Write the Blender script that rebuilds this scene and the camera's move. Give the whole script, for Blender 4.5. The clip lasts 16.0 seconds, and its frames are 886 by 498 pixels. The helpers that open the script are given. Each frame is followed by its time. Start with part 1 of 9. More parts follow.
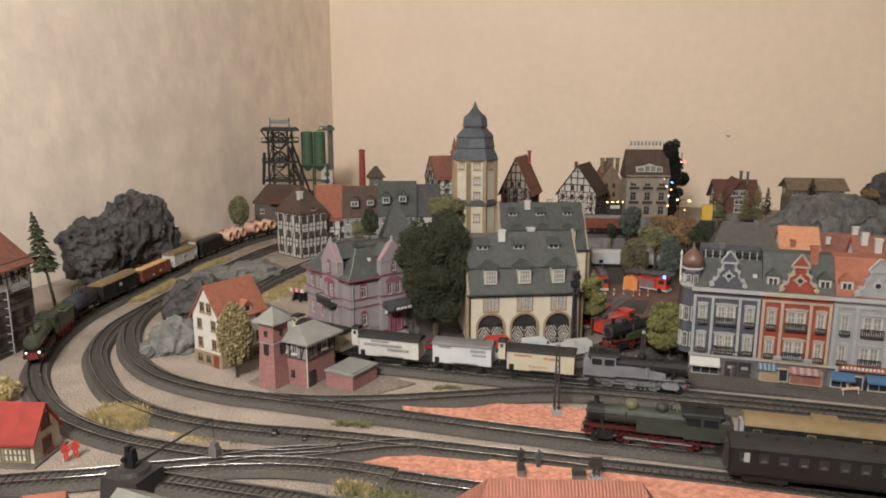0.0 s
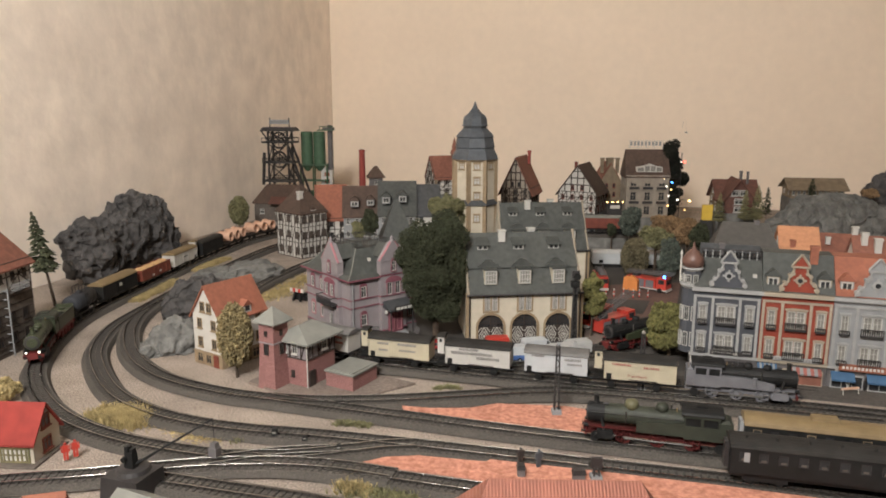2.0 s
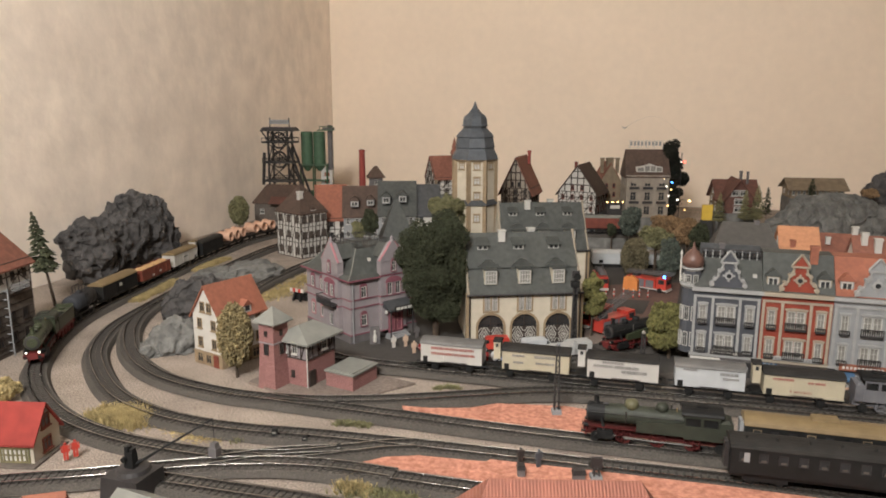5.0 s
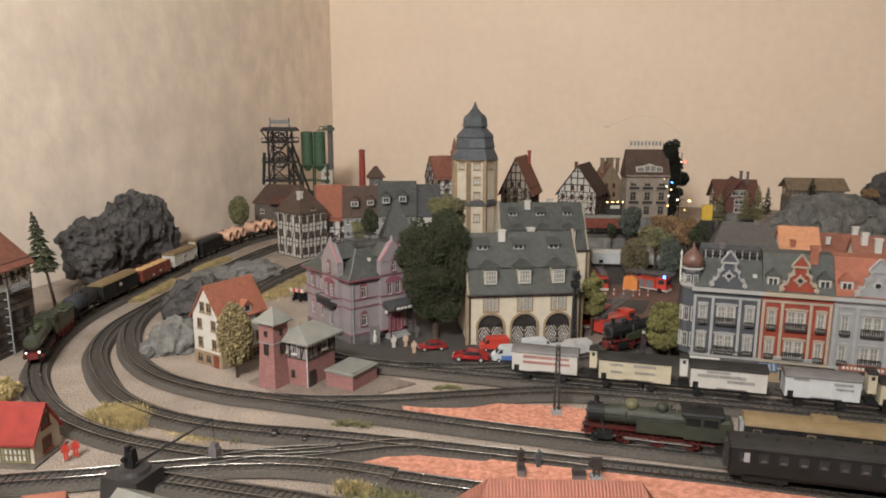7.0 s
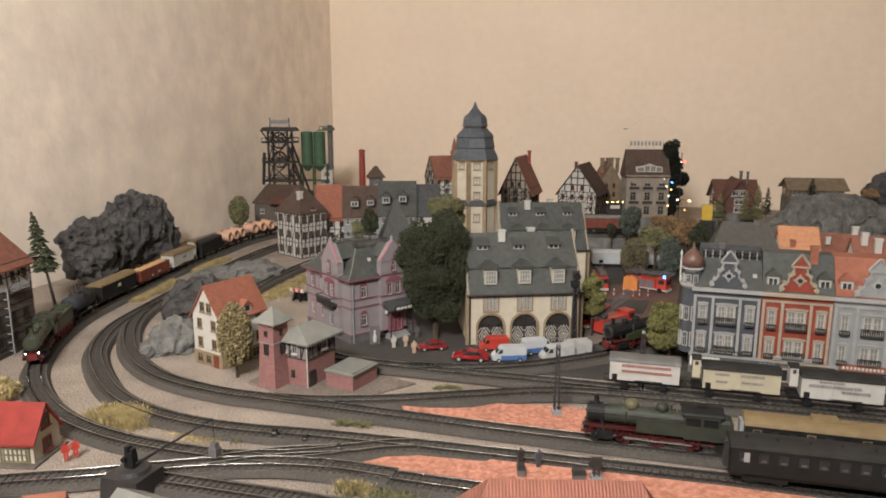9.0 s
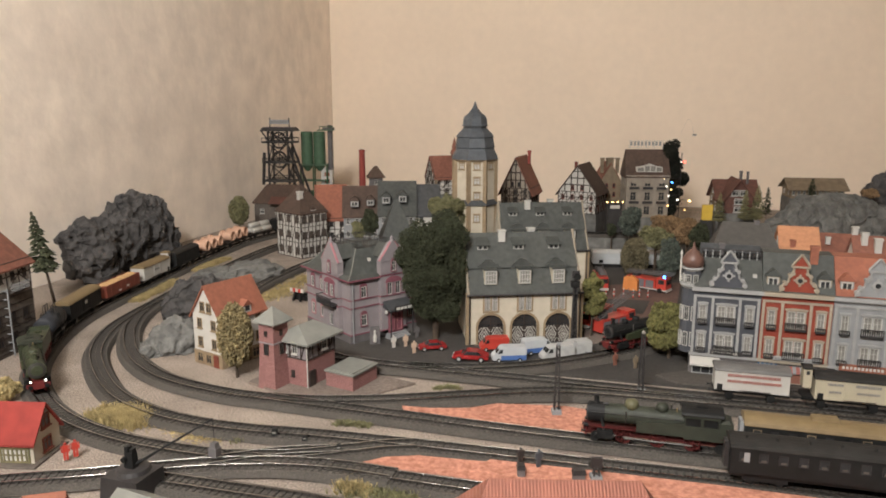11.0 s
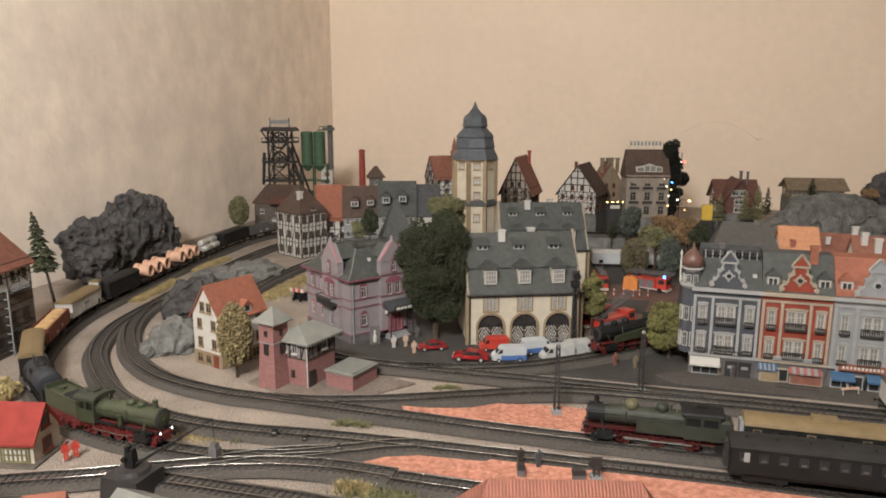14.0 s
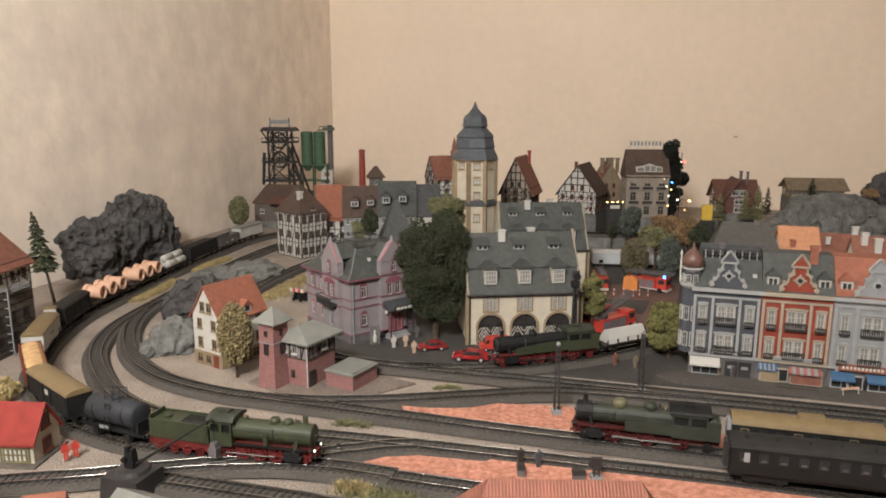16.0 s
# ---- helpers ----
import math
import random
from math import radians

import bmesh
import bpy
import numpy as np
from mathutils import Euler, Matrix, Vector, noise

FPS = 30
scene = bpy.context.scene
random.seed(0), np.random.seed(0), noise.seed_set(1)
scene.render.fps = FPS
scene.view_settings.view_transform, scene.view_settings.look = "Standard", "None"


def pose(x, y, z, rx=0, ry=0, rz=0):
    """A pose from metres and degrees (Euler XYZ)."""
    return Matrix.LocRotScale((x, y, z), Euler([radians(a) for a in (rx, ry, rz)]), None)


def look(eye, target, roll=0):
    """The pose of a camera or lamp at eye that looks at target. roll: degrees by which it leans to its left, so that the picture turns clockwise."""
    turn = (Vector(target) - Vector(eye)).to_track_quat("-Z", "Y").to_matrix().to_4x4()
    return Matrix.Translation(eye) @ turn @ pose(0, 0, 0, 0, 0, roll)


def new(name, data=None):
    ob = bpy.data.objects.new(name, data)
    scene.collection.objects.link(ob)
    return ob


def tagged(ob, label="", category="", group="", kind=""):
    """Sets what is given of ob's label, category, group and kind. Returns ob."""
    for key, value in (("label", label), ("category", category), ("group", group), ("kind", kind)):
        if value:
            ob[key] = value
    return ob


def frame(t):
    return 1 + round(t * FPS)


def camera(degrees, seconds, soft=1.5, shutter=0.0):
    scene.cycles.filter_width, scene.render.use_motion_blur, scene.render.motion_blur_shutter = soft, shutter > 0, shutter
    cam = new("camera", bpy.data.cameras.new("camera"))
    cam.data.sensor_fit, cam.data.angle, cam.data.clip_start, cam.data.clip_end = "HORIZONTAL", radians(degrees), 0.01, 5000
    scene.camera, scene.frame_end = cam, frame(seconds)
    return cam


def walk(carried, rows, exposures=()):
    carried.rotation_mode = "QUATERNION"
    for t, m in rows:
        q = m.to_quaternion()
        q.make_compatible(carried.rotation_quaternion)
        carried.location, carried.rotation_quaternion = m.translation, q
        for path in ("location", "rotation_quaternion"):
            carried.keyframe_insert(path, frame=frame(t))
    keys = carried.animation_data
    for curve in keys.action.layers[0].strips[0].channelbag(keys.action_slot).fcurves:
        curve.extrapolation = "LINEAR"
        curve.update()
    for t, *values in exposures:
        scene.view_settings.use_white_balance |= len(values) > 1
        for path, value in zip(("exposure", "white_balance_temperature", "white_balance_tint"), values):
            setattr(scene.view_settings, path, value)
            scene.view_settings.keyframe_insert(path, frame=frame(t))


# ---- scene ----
cam = camera(63.3, 16.0, soft=1.8)
EYE = pose(0, 0, 0.40, 90 - 11.4, 0, 0)
walk(cam, [(0.0, EYE), (16.0, EYE)], exposures=[(0.0, 0.0), (16.0, 0.0)])

# ---- light: one added light out of view behind the camera, faint ambient ----
world = bpy.data.worlds.new("room_air")
scene.world = world
world.use_nodes = True
world.node_tree.nodes["Background"].inputs[0].default_value = (0.30, 0.27, 0.24, 1)
world.node_tree.nodes["Background"].inputs[1].default_value = 0.3


def area_lamp(name, m, size, power, color):
    data = bpy.data.lights.new(name, "AREA")
    data.shape, data.size, data.energy, data.color = "DISK", size, power, color
    ob = new(name, data)
    ob.matrix_world = m
    return ob


# added light, aimed level at the back wall to brighten it against the board
area_lamp("ceiling_lamp_light", look((-0.45, -0.55, 1.36), (0.05, 2.6, 1.62)), 0.5, 95, (1.0, 0.97, 0.93))

# ---- materials ----
MATS = {}


def mat(name, color, rough=0.7, metal=0.0, vary=0.18, scale=60.0, bump=0.25, dist=0.0006, coarse=8.0, second=None, spec=0.4,
        island=0.0, emit=0.0, rand=0.0, ribs=0.0):
    """Two scales of colour variation and a fine relief over one base colour."""
    m = bpy.data.materials.new(name)
    m.use_nodes = True
    n, l = m.node_tree.nodes, m.node_tree.links
    b = n["Principled BSDF"]
    b.inputs["Metallic"].default_value = metal
    b.inputs["Specular IOR Level"].default_value = spec
    tc = n.new("ShaderNodeTexCoord")
    fine = n.new("ShaderNodeTexNoise")
    fine.inputs["Scale"].default_value, fine.inputs["Detail"].default_value = scale, 5
    big = n.new("ShaderNodeTexNoise")
    big.inputs["Scale"].default_value, big.inputs["Detail"].default_value = coarse, 3
    for t in (fine, big):
        l.new(tc.outputs["Object"], t.inputs["Vector"])
    dark = tuple(c * (1 - vary) for c in color)
    lite = tuple(min(1, c * (1 + vary)) for c in (second or color))
    ramp = n.new("ShaderNodeMix")
    ramp.data_type = "RGBA"
    ramp.inputs["A"].default_value, ramp.inputs["B"].default_value = (*dark, 1), (*lite, 1)
    mr = n.new("ShaderNodeMapRange")
    mr.inputs["From Min"].default_value, mr.inputs["From Max"].default_value = 0.3, 0.7
    l.new(fine.outputs["Fac"], mr.inputs["Value"])
    l.new(mr.outputs["Result"], ramp.inputs["Factor"])
    mul = n.new("ShaderNodeMix")
    mul.data_type, mul.blend_type = "RGBA", "MULTIPLY"
    mul.inputs["Factor"].default_value = 1.0
    mb = n.new("ShaderNodeMapRange")
    mb.inputs["From Min"].default_value, mb.inputs["From Max"].default_value = 0.3, 0.7
    mb.inputs["To Min"].default_value, mb.inputs["To Max"].default_value = 1 - vary * 0.8, 1.0
    l.new(big.outputs["Fac"], mb.inputs["Value"])
    l.new(ramp.outputs["Result"], mul.inputs["A"])
    l.new(mb.outputs["Result"], mul.inputs["B"])
    out = mul.outputs["Result"]
    if island or rand:
        src = n.new("ShaderNodeNewGeometry" if island else "ShaderNodeObjectInfo")
        mi = n.new("ShaderNodeMapRange")
        mi.inputs["To Min"].default_value, mi.inputs["To Max"].default_value = 1 - (island or rand), 1 + (island or rand) * 0.6
        l.new(src.outputs["Random Per Island" if island else "Random"], mi.inputs["Value"])
        m2 = n.new("ShaderNodeMix")
        m2.data_type, m2.blend_type = "RGBA", "MULTIPLY"
        m2.inputs["Factor"].default_value = 1.0
        l.new(out, m2.inputs["A"])
        l.new(mi.outputs["Result"], m2.inputs["B"])
        out = m2.outputs["Result"]
    l.new(out, b.inputs["Base Color"])
    rr = n.new("ShaderNodeMapRange")
    rr.inputs["To Min"].default_value, rr.inputs["To Max"].default_value = max(0.03, rough - 0.12), min(1, rough + 0.12)
    l.new(fine.outputs["Fac"], rr.inputs["Value"])
    l.new(rr.outputs["Result"], b.inputs["Roughness"])
    height = fine.outputs["Fac"]
    if ribs:
        wv = n.new("ShaderNodeTexWave")
        wv.bands_direction = "X"
        wv.inputs["Scale"].default_value = ribs / 20
        l.new(tc.outputs["Object"], wv.inputs["Vector"])
        ad = n.new("ShaderNodeMath")
        ad.operation = "ADD"
        l.new(wv.outputs["Fac"], ad.inputs[0])
        l.new(height, ad.inputs[1])
        height = ad.outputs[0]
    if bump:
        bp = n.new("ShaderNodeBump")
        bp.inputs["Strength"].default_value, bp.inputs["Distance"].default_value = bump, dist
        l.new(height, bp.inputs["Height"])
        l.new(bp.outputs["Normal"], b.inputs["Normal"])
    if emit:
        b.inputs["Emission Color"].default_value = (*color, 1)
        b.inputs["Emission Strength"].default_value = emit
    MATS[name] = m
    return m


M_WALL = mat("wallpaper", (0.83, 0.695, 0.555), 0.85, vary=0.025, scale=30, bump=0.2, dist=0.003, coarse=2.5)
M_WALL2 = mat("wallpaper_pale", (0.865, 0.76, 0.65), 0.85, vary=0.045, scale=16, bump=0.5, dist=0.006, coarse=4)
def plaster_patches(m, stretch, low, high, scale):
    """Uneven pale trowel patches, drawn out upwards, over a wall's colour."""
    n, l = m.node_tree.nodes, m.node_tree.links
    tc, mp, nz = n.new("ShaderNodeTexCoord"), n.new("ShaderNodeMapping"), n.new("ShaderNodeTexNoise")
    mp.inputs["Scale"].default_value = stretch
    nz.inputs["Scale"].default_value, nz.inputs["Detail"].default_value, nz.inputs["Roughness"].default_value = scale, 6, 0.62
    l.new(tc.outputs["Object"], mp.inputs["Vector"])
    l.new(mp.outputs["Vector"], nz.inputs["Vector"])
    mr = n.new("ShaderNodeMapRange")
    mr.inputs["From Min"].default_value, mr.inputs["From Max"].default_value = 0.36, 0.64
    mr.inputs["To Min"].default_value, mr.inputs["To Max"].default_value = low, high
    l.new(nz.outputs["Fac"], mr.inputs["Value"])
    b = n["Principled BSDF"]
    old = b.inputs["Base Color"].links[0].from_socket
    mx = n.new("ShaderNodeMix")
    mx.data_type, mx.blend_type = "RGBA", "MULTIPLY"
    mx.inputs["Factor"].default_value = 1.0
    l.new(old, mx.inputs["A"])
    l.new(mr.outputs["Result"], mx.inputs["B"])
    l.new(mx.outputs["Result"], b.inputs["Base Color"])


plaster_patches(M_WALL2, (1.8, 1.8, 1.3), 0.915, 1.07, 5.5)
plaster_patches(M_WALL, (1.0, 1.0, 0.8), 0.975, 1.02, 3.0)
M_CEIL = mat("ceiling_paint", (0.6, 0.58, 0.54), 0.9, vary=0.04)
M_FLOOR = mat("floor_wood", (0.25, 0.15, 0.08), 0.5)
M_SAND = mat("grit_scatter", (0.27, 0.205, 0.16), 0.95, vary=0.42, scale=420, bump=0.9, dist=0.002, coarse=14, second=(0.37, 0.315, 0.27))
M_ASPH = mat("road_grey", (0.054, 0.049, 0.045), 0.85, vary=0.25, scale=180, coarse=9)
M_BED = mat("ballast_grey", (0.080, 0.071, 0.062), 0.9, vary=0.35, scale=600, bump=0.9, dist=0.001, coarse=12)
M_PAVE = mat("pale_paving", (0.20, 0.16, 0.135), 0.9, vary=0.28, scale=240, bump=0.6, dist=0.001, coarse=22)
M_STREET = mat("worn_street", (0.088, 0.078, 0.069), 0.85, vary=0.25, scale=200, coarse=16)
M_SLEEP = mat("sleeper_dark", (0.046, 0.040, 0.035), 0.8, vary=0.3)
M_RAIL = mat("rail_steel", (0.40, 0.39, 0.38), 0.16, metal=1.0, vary=0.2, scale=90)
M_PINK = mat("platform_salmon", (0.47, 0.18, 0.115), 0.8, vary=0.25, scale=160, bump=0.7, dist=0.0015, second=(0.54, 0.26, 0.185), coarse=20)
M_BLACK = mat("black_paint", (0.013, 0.013, 0.013), 0.6, vary=0.3, spec=0.25)
M_IRON = mat("dark_iron", (0.034, 0.031, 0.031), 0.55, vary=0.3)
M_GREEN = mat("loco_green", (0.046, 0.054, 0.030), 0.4, vary=0.2)
M_DGREEN = mat("loco_dark_green", (0.038, 0.042, 0.031), 0.55, vary=0.25, spec=0.3)
M_OLIVED = mat("dome_olive", (0.13, 0.125, 0.07), 0.5, vary=0.2)
M_LRED = mat("loco_red", (0.125, 0.017, 0.016), 0.55, vary=0.2)
M_LREDD = mat("loco_dull_red", (0.075, 0.014, 0.013), 0.6, vary=0.3, spec=0.25)
M_LGREY = mat("loco_grey", (0.15, 0.15, 0.162), 0.5, vary=0.15)
M_TANK = mat("tank_slate", (0.033, 0.035, 0.041), 0.6, vary=0.25, spec=0.25)
M_WHITE = mat("white_plastic", (0.45, 0.435, 0.405), 0.55, vary=0.05)
M_CREAM = mat("cream_plastic", (0.43, 0.385, 0.285), 0.55, vary=0.06)
M_PALE = mat("pale_blue_white", (0.44, 0.455, 0.465), 0.5, vary=0.05)
M_ROOFG = mat("wagon_roof_grey", (0.13, 0.125, 0.12), 0.6, vary=0.15)
M_ROOFB = mat("wagon_roof_dark", (0.025, 0.023, 0.021), 0.75, vary=0.25, spec=0.25)
M_OCHRE = mat("ochre_roof", (0.19, 0.135, 0.068), 0.6, vary=0.12)
M_SANDLOAD = mat("sand_load", (0.58, 0.37, 0.18), 0.9, vary=0.25, scale=160, bump=0.8, dist=0.001)
M_WBROWN = mat("wagon_brown", (0.18, 0.045, 0.028), 0.6, vary=0.2)
M_CLAY = mat("clay_pipe", (0.60, 0.37, 0.26), 0.75, vary=0.1)
M_GLASS = mat("window_dark", (0.03, 0.032, 0.034), 0.3, vary=0.3, bump=0, spec=0.3)
M_PANE = mat("window_curtain", (0.23, 0.22, 0.20), 0.3, vary=0.35, scale=300, bump=0, coarse=60)
M_LAMP = mat("lamp_white", (1.0, 0.93, 0.8), 0.4, emit=5, bump=0)
M_LAMPR = mat("lamp_red", (1.0, 0.05, 0.03), 0.4, emit=10, bump=0)
M_LAMPB = mat("lamp_blue", (0.05, 0.25, 1.0), 0.4, emit=9, bump=0)
M_LAMPY = mat("lamp_amber", (1.0, 0.6, 0.2), 0.4, emit=8, bump=0)
M_TIMBER = mat("timber_dark", (0.045, 0.032, 0.026), 0.75, vary=0.3)
M_PLAST = mat("plaster_white", (0.50, 0.48, 0.44), 0.85, vary=0.08)
M_CREAMW = mat("plaster_cream", (0.49, 0.44, 0.35), 0.85, vary=0.08)
M_TRIM = mat("sandstone_trim", (0.27, 0.20, 0.125), 0.8, vary=0.15)
M_LILAC = mat("plaster_lilac", (0.235, 0.208, 0.215), 0.8, vary=0.1)
M_MAROON = mat("maroon_trim", (0.19, 0.065, 0.085), 0.7, vary=0.15)
M_PINKTRIM = mat("pink_trim", (0.33, 0.14, 0.155), 0.7, vary=0.15)
M_SLATE = mat("slate_roof", (0.062, 0.066, 0.061), 0.65, vary=0.25, scale=110, coarse=18)
M_SLATED = mat("slate_dark", (0.055, 0.057, 0.060), 0.65, vary=0.25, scale=110, coarse=18)
M_SLATEB = mat("dome_slate", (0.070, 0.078, 0.089), 0.55, vary=0.2, scale=80, coarse=16)
M_CHALET = mat("chalet_brown", (0.135, 0.060, 0.045), 0.8, vary=0.25, scale=120, coarse=18)
M_GREYR = mat("roof_warm_grey", (0.082, 0.076, 0.069), 0.8, vary=0.16, scale=110, coarse=18)
M_BROOF = mat("roof_brown", (0.085, 0.055, 0.042), 0.75, vary=0.25, scale=110, coarse=18)
M_TILE = mat("roof_tile_red", (0.27, 0.098, 0.06), 0.75, vary=0.15, scale=130, coarse=20)
M_TILED = mat("roof_tile_dull", (0.22, 0.09, 0.062), 0.75, vary=0.2, scale=130, coarse=20)
M_ORANGE = mat("roof_orange", (0.50, 0.24, 0.13), 0.75, vary=0.12, scale=130, coarse=20)
M_REDROOF = mat("roof_bright_red", (0.26, 0.045, 0.038), 0.85, vary=0.14, scale=60, spec=0.15)
M_BRICK = mat("brick_rose", (0.25, 0.105, 0.098), 0.85, vary=0.16, scale=420, coarse=30, second=(0.27, 0.14, 0.13))
def brick_courses(m, height, width, strength):
    """Fine raised bricks with sunk joints on upright faces."""
    n, l = m.node_tree.nodes, m.node_tree.links
    tc, sp, ad, cb, bk = (n.new("ShaderNode" + k) for k in ("TexCoord", "SeparateXYZ", "Math", "CombineXYZ", "TexBrick"))
    l.new(tc.outputs["Object"], sp.inputs[0])
    l.new(sp.outputs["X"], ad.inputs[0])
    l.new(sp.outputs["Y"], ad.inputs[1])
    l.new(ad.outputs[0], cb.inputs["X"])
    l.new(sp.outputs["Z"], cb.inputs["Y"])
    l.new(cb.outputs[0], bk.inputs["Vector"])
    bk.inputs["Scale"].default_value = 1.0
    bk.inputs["Brick Width"].default_value, bk.inputs["Row Height"].default_value, bk.inputs["Mortar Size"].default_value = width, height, height * 0.10
    bk.inputs["Color1"].default_value, bk.inputs["Color2"].default_value, bk.inputs["Mortar"].default_value = (1, 1, 1, 1), (0.82, 0.80, 0.80, 1), (1.25, 1.35, 1.35, 1)
    b = n["Principled BSDF"]
    old = b.inputs["Base Color"].links[0].from_socket
    mx = n.new("ShaderNodeMix")
    mx.data_type, mx.blend_type = "RGBA", "MULTIPLY"
    mx.inputs["Factor"].default_value = strength
    l.new(old, mx.inputs["A"])
    l.new(bk.outputs["Color"], mx.inputs["B"])
    l.new(mx.outputs["Result"], b.inputs["Base Color"])


brick_courses(M_BRICK, 0.0024, 0.0056, 0.8)
M_GREYROOF = mat("felt_grey", (0.20, 0.20, 0.18), 0.85, vary=0.1)
M_BLUEH = mat("plaster_blue_grey", (0.066, 0.069, 0.079), 0.85, vary=0.12, spec=0.2)
M_REDH = mat("plaster_brick_red", (0.23, 0.050, 0.032), 0.85, vary=0.12, spec=0.2)
M_GREYH = mat("plaster_grey", (0.24, 0.245, 0.25), 0.8, vary=0.08)
M_WTRIM = mat("stucco_trim", (0.29, 0.29, 0.285), 0.8, vary=0.12)
M_CTRIM = mat("stucco_cream", (0.31, 0.265, 0.205), 0.75, vary=0.1)
M_ROCK = mat("cast_rock", (0.074, 0.069, 0.067), 0.9, vary=0.35, scale=45, bump=0.9, dist=0.004, coarse=14)
M_ROCKL = mat("cast_rock_pale", (0.150, 0.147, 0.138), 0.9, vary=0.3, scale=45, bump=0.9, dist=0.004, coarse=14)
M_BARK = mat("bark", (0.07, 0.05, 0.035), 0.9, vary=0.3)
M_LEAF = mat("foliage_dark", (0.060, 0.066, 0.040), 0.95, vary=0.3, island=0.30, spec=0.1)
M_LEAFK = mat("foliage_blackish", (0.030, 0.031, 0.024), 0.95, vary=0.3, island=0.35, spec=0.1)
M_LEAFO = mat("foliage_olive", (0.20, 0.19, 0.095), 0.9, vary=0.3, island=0.35)
M_LEAFY = mat("foliage_lime", (0.185, 0.175, 0.062), 0.9, vary=0.3, island=0.4)
M_LEAFT = mat("foliage_tan", (0.29, 0.23, 0.115), 0.9, vary=0.3, island=0.35)
M_LEAFG = mat("foliage_grey_tan", (0.175, 0.150, 0.092), 0.95, vary=0.3, island=0.3, spec=0.15)
M_LEAFB = mat("foliage_blue", (0.10, 0.118, 0.095), 0.9, vary=0.3, island=0.35)
M_LEAFA = mat("foliage_autumn", (0.30, 0.19, 0.10), 0.9, vary=0.35, island=0.4)
M_STRAW = mat("straw_grass", (0.46, 0.36, 0.17), 0.95, vary=0.3, island=0.3)
M_RED = mat("car_red", (0.28, 0.024, 0.024), 0.25, vary=0.08, bump=0)
M_FIRE = mat("fire_red", (0.45, 0.05, 0.035), 0.35, vary=0.08, bump=0)
M_BLUE = mat("car_blue", (0.07, 0.14, 0.34), 0.3, vary=0.08, bump=0)
M_SILVER = mat("car_silver", (0.42, 0.42, 0.41), 0.3, vary=0.08, bump=0)
M_ORANGEP = mat("tent_orange", (0.62, 0.22, 0.06), 0.6, vary=0.1)
M_YELLOW = mat("plastic_yellow", (0.62, 0.42, 0.06), 0.5, vary=0.1)
M_AWNB = mat("awning_blue", (0.05, 0.11, 0.20), 0.7)
M_SKIN = mat("doll_beige", (0.55, 0.40, 0.30), 0.6)
M_MINE = mat("mine_green", (0.06, 0.115, 0.065), 0.6, vary=0.2)
M_MINEG = mat("mine_grey", (0.12, 0.11, 0.11), 0.7, vary=0.2)
M_COPPER = mat("dome_brown", (0.13, 0.07, 0.055), 0.4, vary=0.2)
M_CHIM = mat("chimney_red", (0.25, 0.05, 0.04), 0.8, vary=0.15)
M_TEXT = mat("dark_lettering", (0.22, 0.21, 0.20), 0.7)
M_TEXTR = mat("red_lettering", (0.30, 0.11, 0.09), 0.7)
M_ROD = mat("rod_steel", (0.16, 0.15, 0.14), 0.5, metal=1.0, vary=0.2)
M_AWNR = mat("awning_red", (0.30, 0.10, 0.08), 0.7)
M_YARD = mat("yard_pavers", (0.135, 0.080, 0.066), 0.85, vary=0.3, scale=260, coarse=30)
M_STATION = mat("ribbed_tile", (0.26, 0.10, 0.07), 0.7, vary=0.15, ribs=2400, bump=0.5, dist=0.001)
M_GREYTAN = mat("stucco_grey_tan", (0.29, 0.25, 0.205), 0.8, vary=0.15)
M_FRAME = mat("window_white", (0.43, 0.42, 0.39), 0.6, vary=0.06)
M_OLIVE = mat("lattice_olive", (0.16, 0.14, 0.07), 0.7, vary=0.15)
M_SIDING = mat("siding_grey_brown", (0.12, 0.10, 0.085), 0.8, vary=0.25, scale=140)
M_DRIED = mat("hall_tan", (0.22, 0.17, 0.115), 0.85, vary=0.2)


# ---- mesh helpers ----
def box(bm, x0, x1, y0, y1, z0, z1, taper=0.0, m=None):
    """A block; taper draws its top in by that much on each side."""
    t = taper
    p = [(x0, y0, z0), (x1, y0, z0), (x1, y1, z0), (x0, y1, z0),
         (x0 + t, y0 + t, z1), (x1 - t, y0 + t, z1), (x1 - t, y1 - t, z1), (x0 + t, y1 - t, z1)]
    v = [bm.verts.new(m @ Vector(q) if m else q) for q in p]
    for f in ((3, 2, 1, 0), (4, 5, 6, 7), (0, 1, 5, 4), (1, 2, 6, 5), (2, 3, 7, 6), (3, 0, 4, 7)):
        bm.faces.new([v[i] for i in f])
    return v


def extrude_poly(bm, pts, axis, a, b):
    """A prism: the outline pts in the plane square to axis ('x', 'y', 'z'), from a to b."""
    def place(u, w, h):
        return {"x": (h, u, w), "y": (u, h, w), "z": (u, w, h)}[axis]
    lo = [bm.verts.new(place(u, w, a)) for u, w in pts]
    hi = [bm.verts.new(place(u, w, b)) for u, w in pts]
    n = len(pts)
    bm.faces.new(lo[::-1])
    bm.faces.new(hi)
    for i in range(n):
        bm.faces.new((lo[i], lo[(i + 1) % n], hi[(i + 1) % n], hi[i]))


